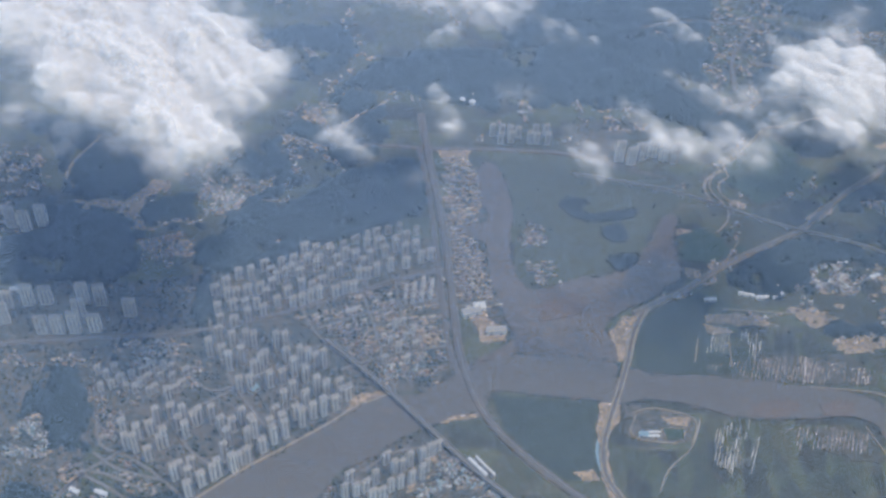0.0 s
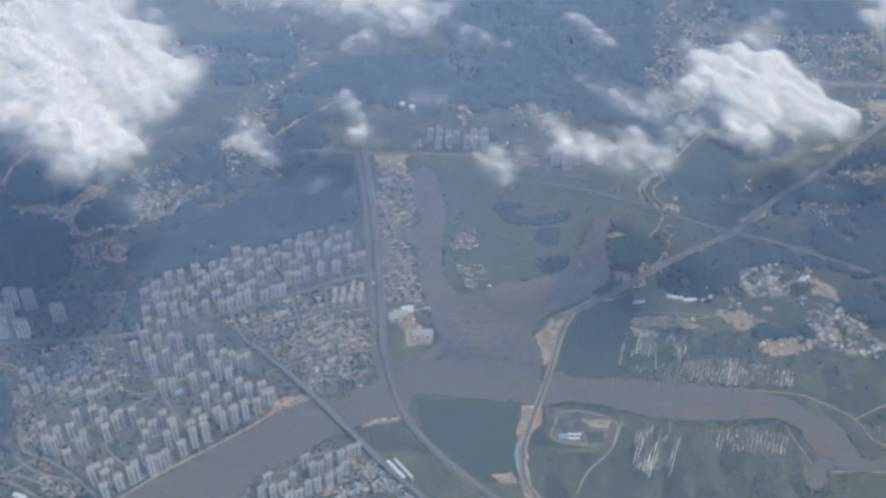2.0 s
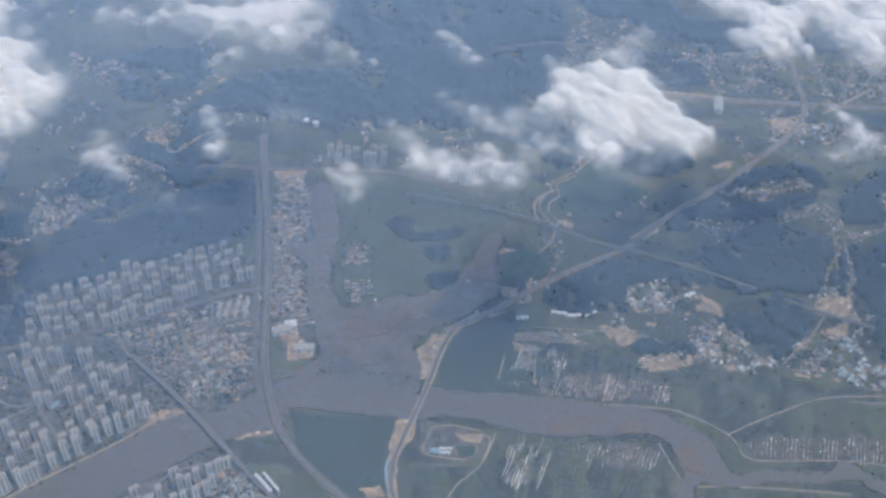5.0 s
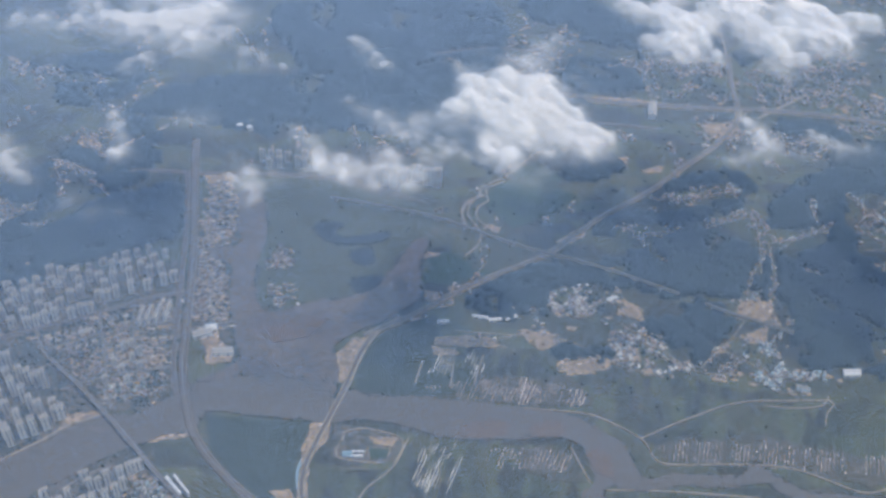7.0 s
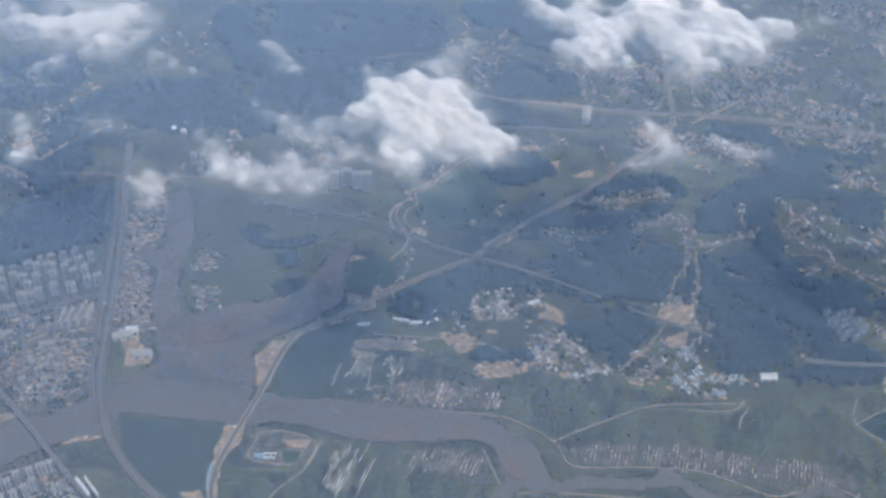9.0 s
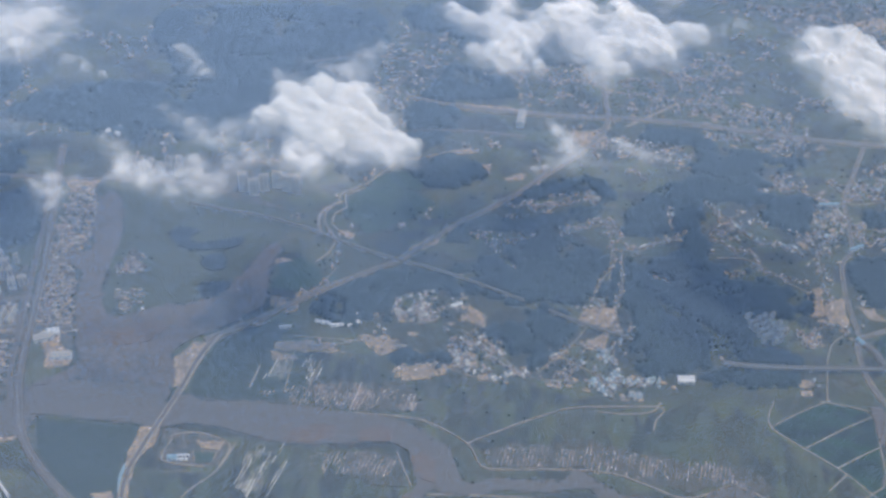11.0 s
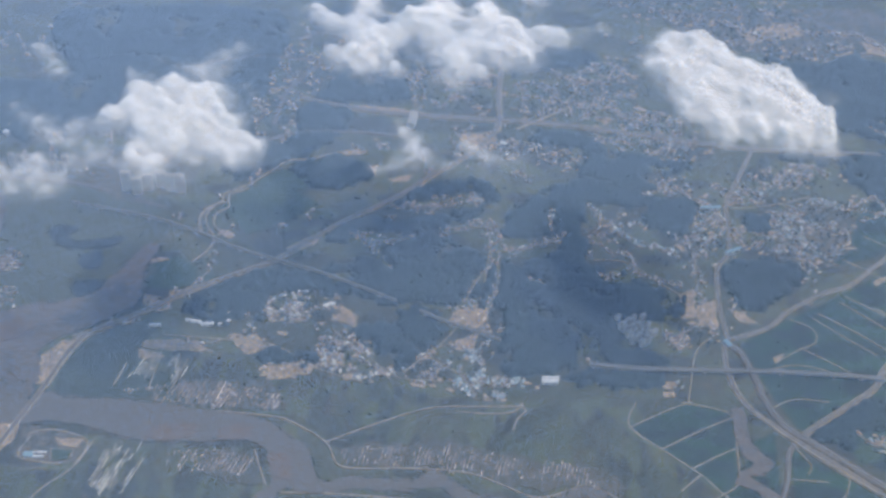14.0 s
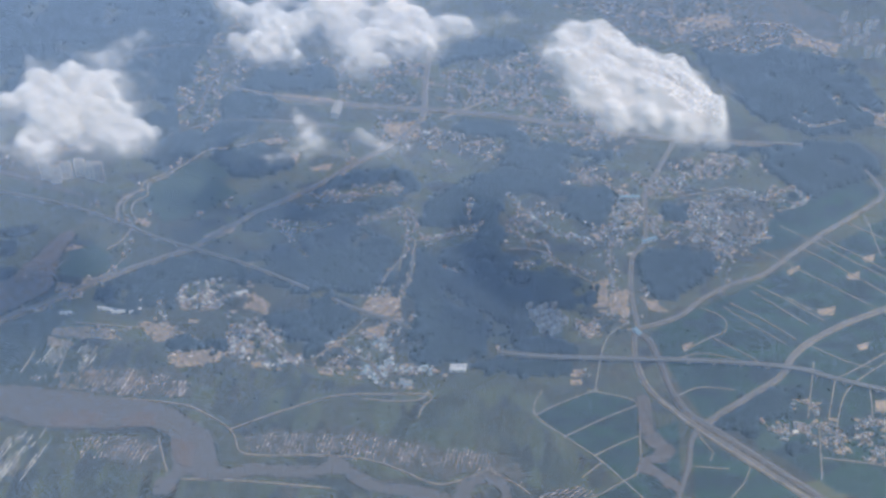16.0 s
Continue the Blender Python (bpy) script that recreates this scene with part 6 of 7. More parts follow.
def forest(pts):
    FORESTS.append(pts)
    seed = int(abs(pts[0][0] * 7 + pts[0][1]))
    edge = [(q.x, q.y) for q in ragged(pts, 4, 9)]
    x, y, rng = scatter(edge, 3.6, seed, 0.3, 0.4)
    x, y = x[k := free_ground(x, y)], y[k]
    if not len(x):
        return
    # the closed canopy: one rolling blanket of leaves, cut where roads and houses are
    p = np.array(edge)
    lo, hi, cell = p.min(0) - 4, p.max(0) + 4, 3.5
    nx, ny = (np.ceil((hi - lo) / cell)).astype(int) + 1
    gx, gy = np.meshgrid(lo[0] + cell * np.arange(nx), lo[1] + cell * np.arange(ny), indexing="ij")
    fx, fy = gx.ravel(), gy.ravel()
    glade = np.array([noise.noise((a * 0.022, b * 0.022, 13)) + 0.5 * noise.noise((a * 0.07, b * 0.07, 3)) for a, b in zip(fx, fy)])
    full = inside(edge, fx, fy) & free_ground(fx, fy) & (glade > -0.42)
    roll = np.array([1.6 * noise.noise((a * 0.025, b * 0.025, 5)) + 0.22 * noise.noise((a * 0.17, b * 0.17, 2)) for a, b in zip(fx, fy)])
    top = np.where(full, 4.6 + roll, 0.3)
    fx, fy = fx + rng.uniform(-0.9, 0.9, len(fx)), fy + rng.uniform(-0.9, 0.9, len(fy))
    grid = full.reshape(nx, ny)
    near = grid[:-1, :-1] | grid[1:, :-1] | grid[1:, 1:] | grid[:-1, 1:]
    faces = [(a * ny + b, (a + 1) * ny + b, (a + 1) * ny + b + 1, a * ny + b + 1) for a, b in zip(*np.nonzero(near))]
    me = mesh_of("woodland", np.stack([fx, fy, top], 1), faces, [CANOPY])
    me.polygons.foreach_set("use_smooth", [True] * len(me.polygons))
    wood = tagged(new("woodland", me), "dense dark green broadleaf woodland", "woodland", kind="stuff")
    # crowns that stand out of it, and a ragged fringe
    rim = ~inside([tuple(p.mean(0) + (np.array(q) - p.mean(0)) * 0.93) for q in edge], x, y)
    keep = rng.random(len(x)) < np.where(rim, 0.7, 0.05)
    x, y = x[keep], y[keep]
    n = len(x)
    r = rng.uniform(1.6, 2.9, n)
    h = 5.2 + rng.normal(0, 0.5, n) - 1.2 * rim[keep] + np.array([1.6 * noise.noise((a * 0.025, b * 0.025, 5)) for a, b in zip(x, y)])
    me = crowns_mesh(x, y, r, h, rng)
    tagged(part("crowns", me, wood), kind="stuff")


forest([(574, 718.7), (576.6, 736.3), (591.9, 757), (638.3, 792.3), (666.6, 801.5), (712.6, 806.3), (749.7, 800), (757.5, 781.5), (731.6, 767.5), (686.7, 759.2), (683.9, 729.7), (724.8, 723.1), (729.7, 702.5), (667.7, 703.4), (630.3, 694.9), (614.6, 687.8), (585.8, 679.6), (575.5, 697.8)])
forest([(641.2, 689.1), (721.5, 696.9), (724, 687.6), (699.9, 678.5), (668, 678.1), (641.5, 679.6)])
forest([(436.9, 806.6), (465.1, 854.9), (512.3, 855.9), (543.3, 838.3), (546.6, 798.4), (524.2, 765.1), (475.8, 771.5), (444.3, 775.9)])
forest([(567.4, 870.4), (603.4, 932.1), (664.8, 967.1), (733.5, 946.9), (727, 932.4), (668.3, 925.7), (653.5, 892.9), (660.1, 859.3), (666.3, 835.1), (729.9, 809.7), (643.9, 792.9), (593.2, 783.7), (577.8, 801.6), (591, 823), (636.4, 856.8), (623.9, 876.6), (594.3, 869.1)])
forest([(667.6, 1004.2), (729.2, 1028.6), (783.4, 1005.1), (747.2, 981.4), (727.3, 946.2), (658.3, 975.9)])
forest([(733.2, 933.1), (774.1, 946.9), (794.4, 921.9), (780.8, 898.2), (750.1, 887.9), (726.4, 905.4)])
forest([(807.7, 850.2), (844.2, 862.4), (881.9, 854), (863.1, 815.7), (831.8, 789.2), (806.8, 798.1), (800.4, 829.1)])
forest([(844.2, 637.4), (873.1, 662.5), (904.3, 678.6), (946, 689.3), (927.1, 654.7), (899.6, 645.7), (892.2, 629.3), (872.1, 633.7)])
forest([(339.3, 957.8), (399.5, 972.6), (428.1, 949.1), (400.4, 927.3), (371.1, 919.3), (352.7, 935.7)])
forest([(381.8, 858.5), (414.1, 879.4), (462.1, 878.6), (508.8, 890), (556.7, 895.3), (510.1, 877), (482.1, 861.1), (441.3, 856.6), (397, 839.1)])
forest([(286.2, 722.2), (276.3, 739.6), (329.8, 771.7), (391.9, 801.8), (438.6, 794.9), (431, 770.7), (386.3, 769.9), (351, 751), (350.1, 728.7), (322.6, 729.5), (303, 720.2)])
forest([(482.9, 716.8), (469.7, 733.5), (488.3, 761.4), (521.7, 735.1), (510.5, 712.4), (497.8, 683.3), (476.4, 684.6)])
forest([(350.7, 688.1), (394.4, 696.6), (400, 680.6), (361.4, 675.4)])
forest([(433.7, 719), (469.7, 733.5), (476.7, 702), (458.2, 700.2)])
forest([(831.2, 921.5), (859.7, 929.1), (862.3, 894.1), (841.3, 896.2)])
forest([(921.9, 638.3), (944.9, 621.7), (922.1, 607.5), (920.5, 613.4)])
forest([(474.1, 928.3), (540, 952.7), (566.6, 927.9), (544, 902.8), (557.1, 889.2), (483, 904.8)])
forest([(502.8, 834), (513.1, 847.6), (549.7, 830.8), (545.3, 814.1), (522.1, 815.7)])
forest([(959.2, 1040.7), (1061.1, 1057.8), (1091.9, 1016.5), (1054.8, 992.9), (991.2, 957.6), (976.5, 984), (959.9, 1001.2)])
forest([(-227.2, 714), (-235.8, 731.3), (-225.5, 746.9), (-196.9, 768.3), (-143.3, 816.2), (-113, 846), (-35.1, 876), (-24.4, 810.8), (-51.6, 787.2), (-81.5, 755.7), (-122.8, 741), (-168.1, 722.6), (-202.6, 709)])
forest([(-417.8, 726.6), (-393.1, 751.1), (-395, 785.6), (-363.4, 780.6), (-307.9, 766.2), (-296.1, 750.5), (-285.1, 730.7), (-288.2, 705.3), (-307.8, 689.6), (-357.5, 682), (-404.8, 684.9)])
forest([(-334.4, 574.9), (-340.1, 586.4), (-314.1, 588.5), (-298.5, 565.8), (-279.8, 530.1), (-281.7, 510.8), (-310, 506), (-321.7, 535.3), (-342.3, 545.1)])
forest([(-231.5, 462.4), (-221.7, 477.3), (-196.9, 476), (-190.3, 465.3)])
forest([(-335.9, 464.9), (-312.9, 476.8), (-297.5, 461.6), (-306.4, 454.5), (-332.1, 452.6)])
forest([(-295.3, 782.7), (-258.8, 805.8), (-247.1, 802.8), (-236.5, 776.3), (-250.6, 765.1), (-277.2, 762.8)])
forest([(-226.9, 845.6), (-178, 902.1), (-148.7, 950.8), (-71.4, 1047.8), (55.8, 1071.2), (120, 1056.7), (149.5, 999), (44.5, 969.5), (-66.1, 978), (-72.9, 912), (-92.2, 866.5), (-136.8, 853.9), (-178.2, 825.2), (-201.8, 831.3)])
forest([(-215.9, 1075.5), (-140.3, 1094.3), (-121.9, 1042.7), (-166.9, 997.5), (-205.1, 1003.7)])
forest([(392.6, 1042.8), (291.4, 1161.9), (210.6, 1164.9), (123, 1179), (185.6, 1084.4), (242.5, 998.3), (283.6, 927.6)])
forest([(-446.4, 912.8), (-320.2, 879.9), (-284.6, 848.7), (-314.2, 804.8), (-367.5, 796), (-402.9, 863.4)])
forest([(511.7, 815.7), (571, 837), (596.3, 815.4), (665.1, 821.6), (695.9, 785.9), (678.9, 726.5), (619.5, 721.4), (585, 739.6), (560.7, 759.2)])
forest([(418, 807.3), (455.8, 826.6), (510.9, 807.8), (535.7, 779.3), (490.5, 767.8), (446.4, 763.9)])
forest([(463.8, 860), (493.4, 866.9), (531.4, 841.5), (489.6, 821.6), (455.8, 826.6)])
forest([(309.7, 740.9), (272.3, 730.4), (266.4, 740.8), (314.2, 782.5), (358.8, 794.1), (347.6, 762.7)])
forest([(19, 1215.5), (254.9, 1248.1), (297.2, 1178.7), (283.9, 1073.6), (214.2, 1086.8), (141, 1134.2), (52.5, 1111.1)])
forest([(318.7, 1256.9), (397.4, 1267.8), (463.2, 1200.7), (424.4, 1171.5), (341.2, 1209.1)])
forest([(-203, 654.3), (-191.4, 645.4), (-204.4, 634.7), (-217.3, 636.8), (-223.3, 707.2), (-213, 694.1)])
forest([(-283.8, 612.4), (-273.6, 615.1), (-268.1, 598.2), (-277.7, 597.5)])
forest([(937, 1238.8), (1017.9, 1201), (1093.4, 1222.6), (1103.1, 1131.8), (999.5, 1086.8), (949.1, 1112.9)])
forest([(901.5, 1246.5), (977.4, 1269.1), (1023.9, 1237.9), (1091, 1210.4), (1114.9, 1122.3), (1051.5, 1077.4), (991.8, 1080.6), (938.1, 1133.5), (909.6, 1187.1)])
forest([(346.2, 1137.8), (428.9, 1136.9), (461.1, 1096), (409.7, 1078.6), (362.1, 1083.5)])
forest([(52.5, 1111.1), (141, 1134.2), (222.1, 1110.2), (231.8, 1014.3), (150.8, 1004.4), (82.8, 1016.6)])
forest([(578, 1179.7), (647.7, 1213), (690.5, 1182.4), (635.8, 1118), (594.6, 1124)])
forest([(421.4, 1195.2), (518.5, 1220.4), (564, 1177.8), (483.2, 1143.9)])
forest([(611.3, 1045.1), (663.9, 1041.1), (703.1, 1020.4), (651.5, 1002.3), (599.7, 1013.1)])
forest([(887.1, 1042.3), (945.6, 1037.1), (955.5, 1015.4), (904.2, 1019.2)])
forest([(118.9, 1015.8), (203, 1054.6), (244.3, 1018.2), (269.6, 962.8), (197.5, 974.8), (148.7, 979.6)])
forest([(-135.7, 845.6), (-175.8, 809.2), (-161.5, 786.8), (-202.2, 767.8), (-214.3, 774.4), (-192.3, 807.7)])
trees(4.4, .36, [(-400.6, 671.5), (-257, 693.9), (-218.1, 707.7), (-154, 734.7), (-17.6, 768.7), (0.4, 733.3), (7.7, 685), (17.8, 620.9), (-7.5, 588.4), (-40.8, 582.9), (-72.4, 562.9), (-123.1, 519.9), (-164.3, 492.9), (-194.6, 465), (-332.9, 455.1), (-378.7, 601.7)])
trees(5, .25, [(-89.7, 472.6), (-72.8, 500.6), (-36.5, 529.1), (-12.1, 544.8), (14.4, 527.4), (51.9, 493), (56.5, 483.1)])
trees(9, .02, [(50.4, 587), (137.1, 586.6), (133.8, 567.2), (134.5, 509.5), (79, 529.5)])
trees(8, .02, [(161.7, 595.6), (381.2, 586), (364.6, 509.5), (155.4, 494.4)])
trees(8, .15, [(236.4, 706.3), (481, 731), (533.4, 646.7), (417.9, 598), (384.6, 613.5), (260.9, 620.8)])
trees(9, .02, [(429.3, 589.9), (494.2, 628.8), (668.3, 653), (739.1, 591), (767.6, 564.3), (570.9, 567.1)])
trees(7, .15, [(711, 711.1), (858.1, 769.2), (1024.7, 686.7), (999.5, 572.1), (848.7, 631.5), (720.6, 657.9)])
trees(7, .2, [(454.7, 1151.8), (719.1, 1210.2), (928.5, 1057.4), (971, 910.4), (724.3, 817.1), (543.6, 907.2), (447.7, 990)])
trees(8, .2, [(164.6, 956.4), (443.9, 1019.7), (465.1, 854.9), (268.4, 792.6)])
trees(8, .2, [(-475.2, 910.1), (-147.6, 941.6), (-123.3, 744.7), (-420, 733.8)])
trees(8, .15, [(-0.7, 883.5), (232.3, 887.7), (224.6, 805.2), (69.4, 717.8), (4.1, 770.6)])
trees(8, .2, [(224.9, 870), (452.8, 916.6), (416, 746.8), (239.8, 690.5), (217.7, 730.2)])
trees(3.2, .9, [(-183.3, 474.9), (-151.8, 499), (-123.3, 521.5), (-89.7, 548.5), (-92.3, 551.1), (-126.1, 524.6), (-154.6, 502), (-186.1, 477.8)])
trees(3.2, .9, [(-190.6, 640.9), (-123.7, 665.4), (-70.1, 690.8), (-4.4, 721.5), (-4.5, 724.3), (-70.4, 694.2), (-124.2, 669.4), (-191.2, 644.8)])


def hamlets(west, east, south, north):
    """Loose farmhouses strung along the small valleys between the woods."""
    x, y, rng = scatter([(west, south), (east, south), (east, north), (west, north)], (5.0, 4.2), 77, 0.2, 0.5)
    valley = np.array([abs(noise.noise((a * 0.009, b * 0.007, 21))) + 0.5 * abs(noise.noise((a * 0.03, b * 0.025, 5))) for a, b in zip(x, y)])
    keep = (rng.random(len(x)) < 0.62 - 4.2 * valley) & (abs(x - 300) < 250 + 0.62 * y)
    x, y = x[keep], y[keep]
    x, y = x[k := clear_of_roads(x, y, 1.0) & clear_of_towers(x, y)], y[k]
    free = np.ones(len(x), bool)
    for poly in FORESTS + FIELDS + WATERS + BLOCKS:
        free &= ~inside(poly, x, y)
    x, y = x[free], y[free]
    n = len(x)
    size = rng.uniform(1.8, 3.0, n)
    yards([(west, south), (east, south), (east, north), (west, north)], 0.2, 39, lambda a, b: rng.random(len(a)) < 0.5 - 3.6 * np.array([abs(noise.noise((p * 0.009, q * 0.007, 21))) + 0.5 * abs(noise.noise((p * 0.03, q * 0.025, 5))) for p, q in zip(a, b)]))
    v = house_arrays(x, y, size * rng.uniform(0.9, 1.9, n), size * rng.uniform(0.7, 1, n), size * rng.uniform(0.5, 0.9, n), rng.choice([0.2, 1.77, 0.7], n))
    v[:, 2] += 0.6
    faces = [tuple(10 * k + i for i in f) for k in range(n) for f in HOUSE_FACES + [(4, 5, 9, 8), (6, 7, 8, 9)]]
    tagged(new("farmhouses", mesh_of("farmhouses", v, faces, [WALL, ROOFS["mixed"]], [0, 0, 0, 0, 1, 1] * n)), "scattered farmhouses along the small valleys", "farmhouses", kind="stuff")


hamlets(-430, 900, 680, 1250)

for garden in GARDENS:
    trees(4.2, 0.3, garden)


def reeds(pts):
    """A broken fringe of reeds and bushes along a bank."""
    line = curve_points(pts, True, 2.2)
    rng = np.random.default_rng(int(abs(pts[0][0])))
    p = np.array([(q.x, q.y) for q in line])
    way = np.roll(p, -1, 0) - np.roll(p, 1, 0)
    side = np.stack([way[:, 1], -way[:, 0]], 1) / (np.linalg.norm(way, axis=1)[:, None] + 1e-9)
    p = p + side * rng.uniform(-2.0, 2.0, (len(p), 1))
    wild = np.array([noise.noise((a * 0.03, b * 0.03, 2)) for a, b in p])
    p = p[(rng.random(len(p)) < 0.55 + 1.2 * wild) & clear_of_roads(p[:, 0], p[:, 1], 0.5)]
    if len(p):
        me = crowns_mesh(p[:, 0], p[:, 1], rng.uniform(0.7, 1.6, len(p)), rng.uniform(0.9, 2.0, len(p)), rng)
        tagged(new("reeds", me), "dark green reeds and bushes on the bank", "reeds", kind="stuff")


for bank in WATERS:
    reeds(bank)


# ---- clouds ----
def lattice(p, seed):
    """Smooth value noise at the given places."""
    i = np.floor(p).astype(np.int64)
    f = p - i
    f = f * f * (3 - 2 * f)
    out = 0
    for k in range(8):
        d = np.array([k & 1, k >> 1 & 1, k >> 2 & 1])
        c = i + d
        h = (c[:, 0] * 73856093 ^ c[:, 1] * 19349663 ^ c[:, 2] * 83492791 ^ seed * 2654435761) & 0x7FFFFFFF
        h = (h * 1103515245 + 12345) & 0x7FFFFFFF
        h = ((h >> 9) ^ h) * 69069 & 0x7FFFFFFF
        out = out + (h / 0x7FFFFFFF) * np.prod(np.where(d, f, 1 - f), axis=1)
    return out


def billow(p, size, seed):
    """Several octaves of it, each turned another way so that no grid shows."""
    out = 0
    for k in range(4):
        for j, turn in enumerate((0.4 + 0.9 * k, 1.2 + 0.9 * k)):
            c, d = math.cos(turn), math.sin(turn)
            turned = np.stack([c * p[:, 0] - d * p[:, 1], d * p[:, 0] + c * p[:, 1], p[:, 2]], 1)
            out = out + 0.5 * lattice(turned / size * 2 ** k, seed + k + 7 * j) * 0.5 ** k
    return 0.5 + 1.3 * (out / 1.875 - 0.5)


clouds_made = 0
CLOUD_FLAKES = 0.9


def drift(x, y):
    """The same places seen along and across the wind, which draws everything out one way."""
    return np.stack([0.55 * (0.62 * x - 0.78 * y), 0.95 * (0.78 * x + 0.62 * y), np.zeros(len(x))], 1)


def vapour(x, y, puffs, body, seed, bend):
    """How dense the vapour stands over each place, torn along the wind."""
    flat = drift(x, y)
    wx = x + bend * (26 * (billow(flat, 40, seed) - 0.5) + 14 * (billow(flat, 13, seed + 5) - 0.5))
    wy = y + bend * (30 * (billow(flat, 38, seed + 10) - 0.5) + 16 * (billow(flat, 12, seed + 15) - 0.5))
    field = np.zeros(len(x))
    for cx, cy, r in puffs:
        field += np.exp(-1.7 * (((wx - cx) / r) ** 2 + ((wy - cy) / (1.3 * r)) ** 2))
    torn = 0.65 * billow(flat, 26, seed + 20) + 0.35 * billow(flat, 8, seed + 25)
    fill = np.minimum((field - 0.06) / 1.3, 0.85)
    return np.clip(fill + (torn - 0.5) * (2.3 - 0.9 * body), 0, 1)


def cloud(body, base, thick, puffs):
    """Vapour as many small soft flakes that follow one billowing top, dense inside and torn at the edges."""
    global clouds_made
    clouds_made += 1
    rng = np.random.default_rng(900 + clouds_made)
    q = np.array(puffs)
    weight = q[:, 2] ** 2 / (q[:, 2] ** 2).sum()
    n = int(math.pi * 1.3 * (q[:, 2] ** 2).sum() * CLOUD_FLAKES)
    pick = rng.choice(len(q), n, p=weight)
    rad, ang = np.sqrt(rng.random(n)) * 1.9, rng.uniform(0, 2 * math.pi, n)
    x = q[pick, 0] + q[pick, 2] * rad * np.cos(ang)
    y = q[pick, 1] + q[pick, 2] * 1.3 * rad * np.sin(ang)
    seed = 40 * clouds_made
    bend = min(1.0, q[:, 2].mean() / 20) * (0.6 if body > 0.8 else 1.0)
    solid = vapour(x, y, puffs, body, seed, bend)
    keep = rng.random(n) < solid ** 0.8
    x, y, solid = x[keep], y[keep], solid[keep]
    n = len(x)

    def top(px, py):
        s = vapour(px, py, puffs, body, seed, bend)
        return thick * (0.6 * s ** 0.8 + 0.9 * (billow(drift(px, py), 19, seed + 30) - 0.5) * s)

    crest = top(x, y)
    slope = np.stack([(top(x + 2.0, y) - crest) / 2.0, (top(x, y + 2.0) - crest) / 2.0], 1)
    z = base + crest * (0.3 + 0.7 * np.sqrt(rng.random(n)))
    normal = np.concatenate([-0.45 * slope, np.ones((n, 1))], 1) + rng.normal(0, 0.05, (n, 3))
    normal[:, 2] = np.abs(normal[:, 2]) + 0.15
    normal /= np.linalg.norm(normal, axis=1)[:, None]
    side = np.cross(normal, (0.3, 1, 0))
    side /= np.linalg.norm(side, axis=1)[:, None]
    other = np.cross(normal, side)
    size = rng.uniform(3.2, 7.2, n) * (1 + 0.9 * np.clip(1 - solid / 0.5, 0, 1))
    verts = np.zeros((n, 5, 3))
    verts[:, 4] = np.stack([x, y, z], 1)
    for k in range(4):
        a = math.pi * k / 2 + rng.uniform(-0.3, 0.3, n)
        rr = size * rng.uniform(0.75, 1.3, n)
        verts[:, k] = verts[:, 4] + side * (rr * np.cos(a))[:, None] + other * (rr * np.sin(a))[:, None]
    base_index = 5 * np.arange(n)[:, None, None]
    faces = (base_index + np.array([(k, (k + 1) % 4, 4) for k in range(4)])).reshape(-1, 3)
    me = mesh_of("cloud", verts.reshape(-1, 3), faces.tolist(), [VAPOUR])
    cover = np.zeros((n, 5))
    cover[:, 4] = np.clip(0.015 + 0.42 * body * solid ** 1.4, 0, 0.9)
    me.attributes.new("cover", "FLOAT", "POINT").data.foreach_set("value", cover.ravel())
    tagged(new("cloud", me), "torn white cumulus cloud drifting over the plain" if body > 0.4 else "thin wispy shred of white cloud", "cloud", "fair-weather clouds")


cloud(0.86, 256, 30, [(-349.1, 712.5, 23.5), (-330.4, 721.8, 28.8), (-300.2, 706.7, 30.7), (-285, 666.5, 22.1), (-273.5, 702.3, 35.3), (-251.9, 649.9, 24), (-246, 712.4, 37.9), (-225.4, 659.1, 31.2), (-215.1, 708.4, 37.4), (-197.2, 661.9, 28.6), (-205.2, 622.6, 22.2), (-179.4, 612.7, 19.1), (-191.2, 593.6, 15.7), (-163.4, 590.3, 13.3), (-176.6, 578.6, 8.8), (-149.5, 588.7, 8), (-181.9, 690.6, 26.8), (-160, 686, 23.2), (-140.2, 679.8, 14.3), (-158.5, 652.6, 13.1), (-140.4, 641.5, 6.5), (-269.1, 622.6, 11.8), (-248.1, 618.4, 9.3), (-179.8, 726.6, 22.6), (-329.4, 763.9, 32.4), (-279.1, 777.4, 37.6), (-226.1, 783.2, 37.3), (-221.9, 608.6, 11.5), (-291.6, 645.9, 12.1)])
cloud(0.34, 252, 16, [(-127.2, 801.9, 14.4), (-104, 796, 13.2), (-76.3, 790.7, 13.1), (-49.8, 797.6, 15), (-25.6, 796, 16.9), (-2.5, 798.5, 17.8), (19.9, 805, 19.8), (36.2, 819.4, 16.9), (51.7, 787.9, 15.5), (22, 772.7, 13.5), (-5.7, 751.9, 10.5), (-16.9, 741.5, 6.6), (70.4, 762, 12.3), (90.2, 754, 9.4), (109, 750.6, 6.5), (15, 851.8, 20.5), (-32, 842.3, 20.6), (-71.4, 824.9, 12.9)])
cloud(0.3, 252, 10, [(155, 795.6, 6.7), (166.9, 785.6, 9.5), (177.4, 774.1, 7.5), (186.5, 761.8, 4.2)])
cloud(0.36, 247, 12, [(-87.7, 644, 6.2), (-80.8, 630.2, 8.2), (-75.4, 617.1, 8.1), (-66.4, 607.1, 6.4), (-57.8, 600.8, 3.6), (-90, 621.9, 4.9)])
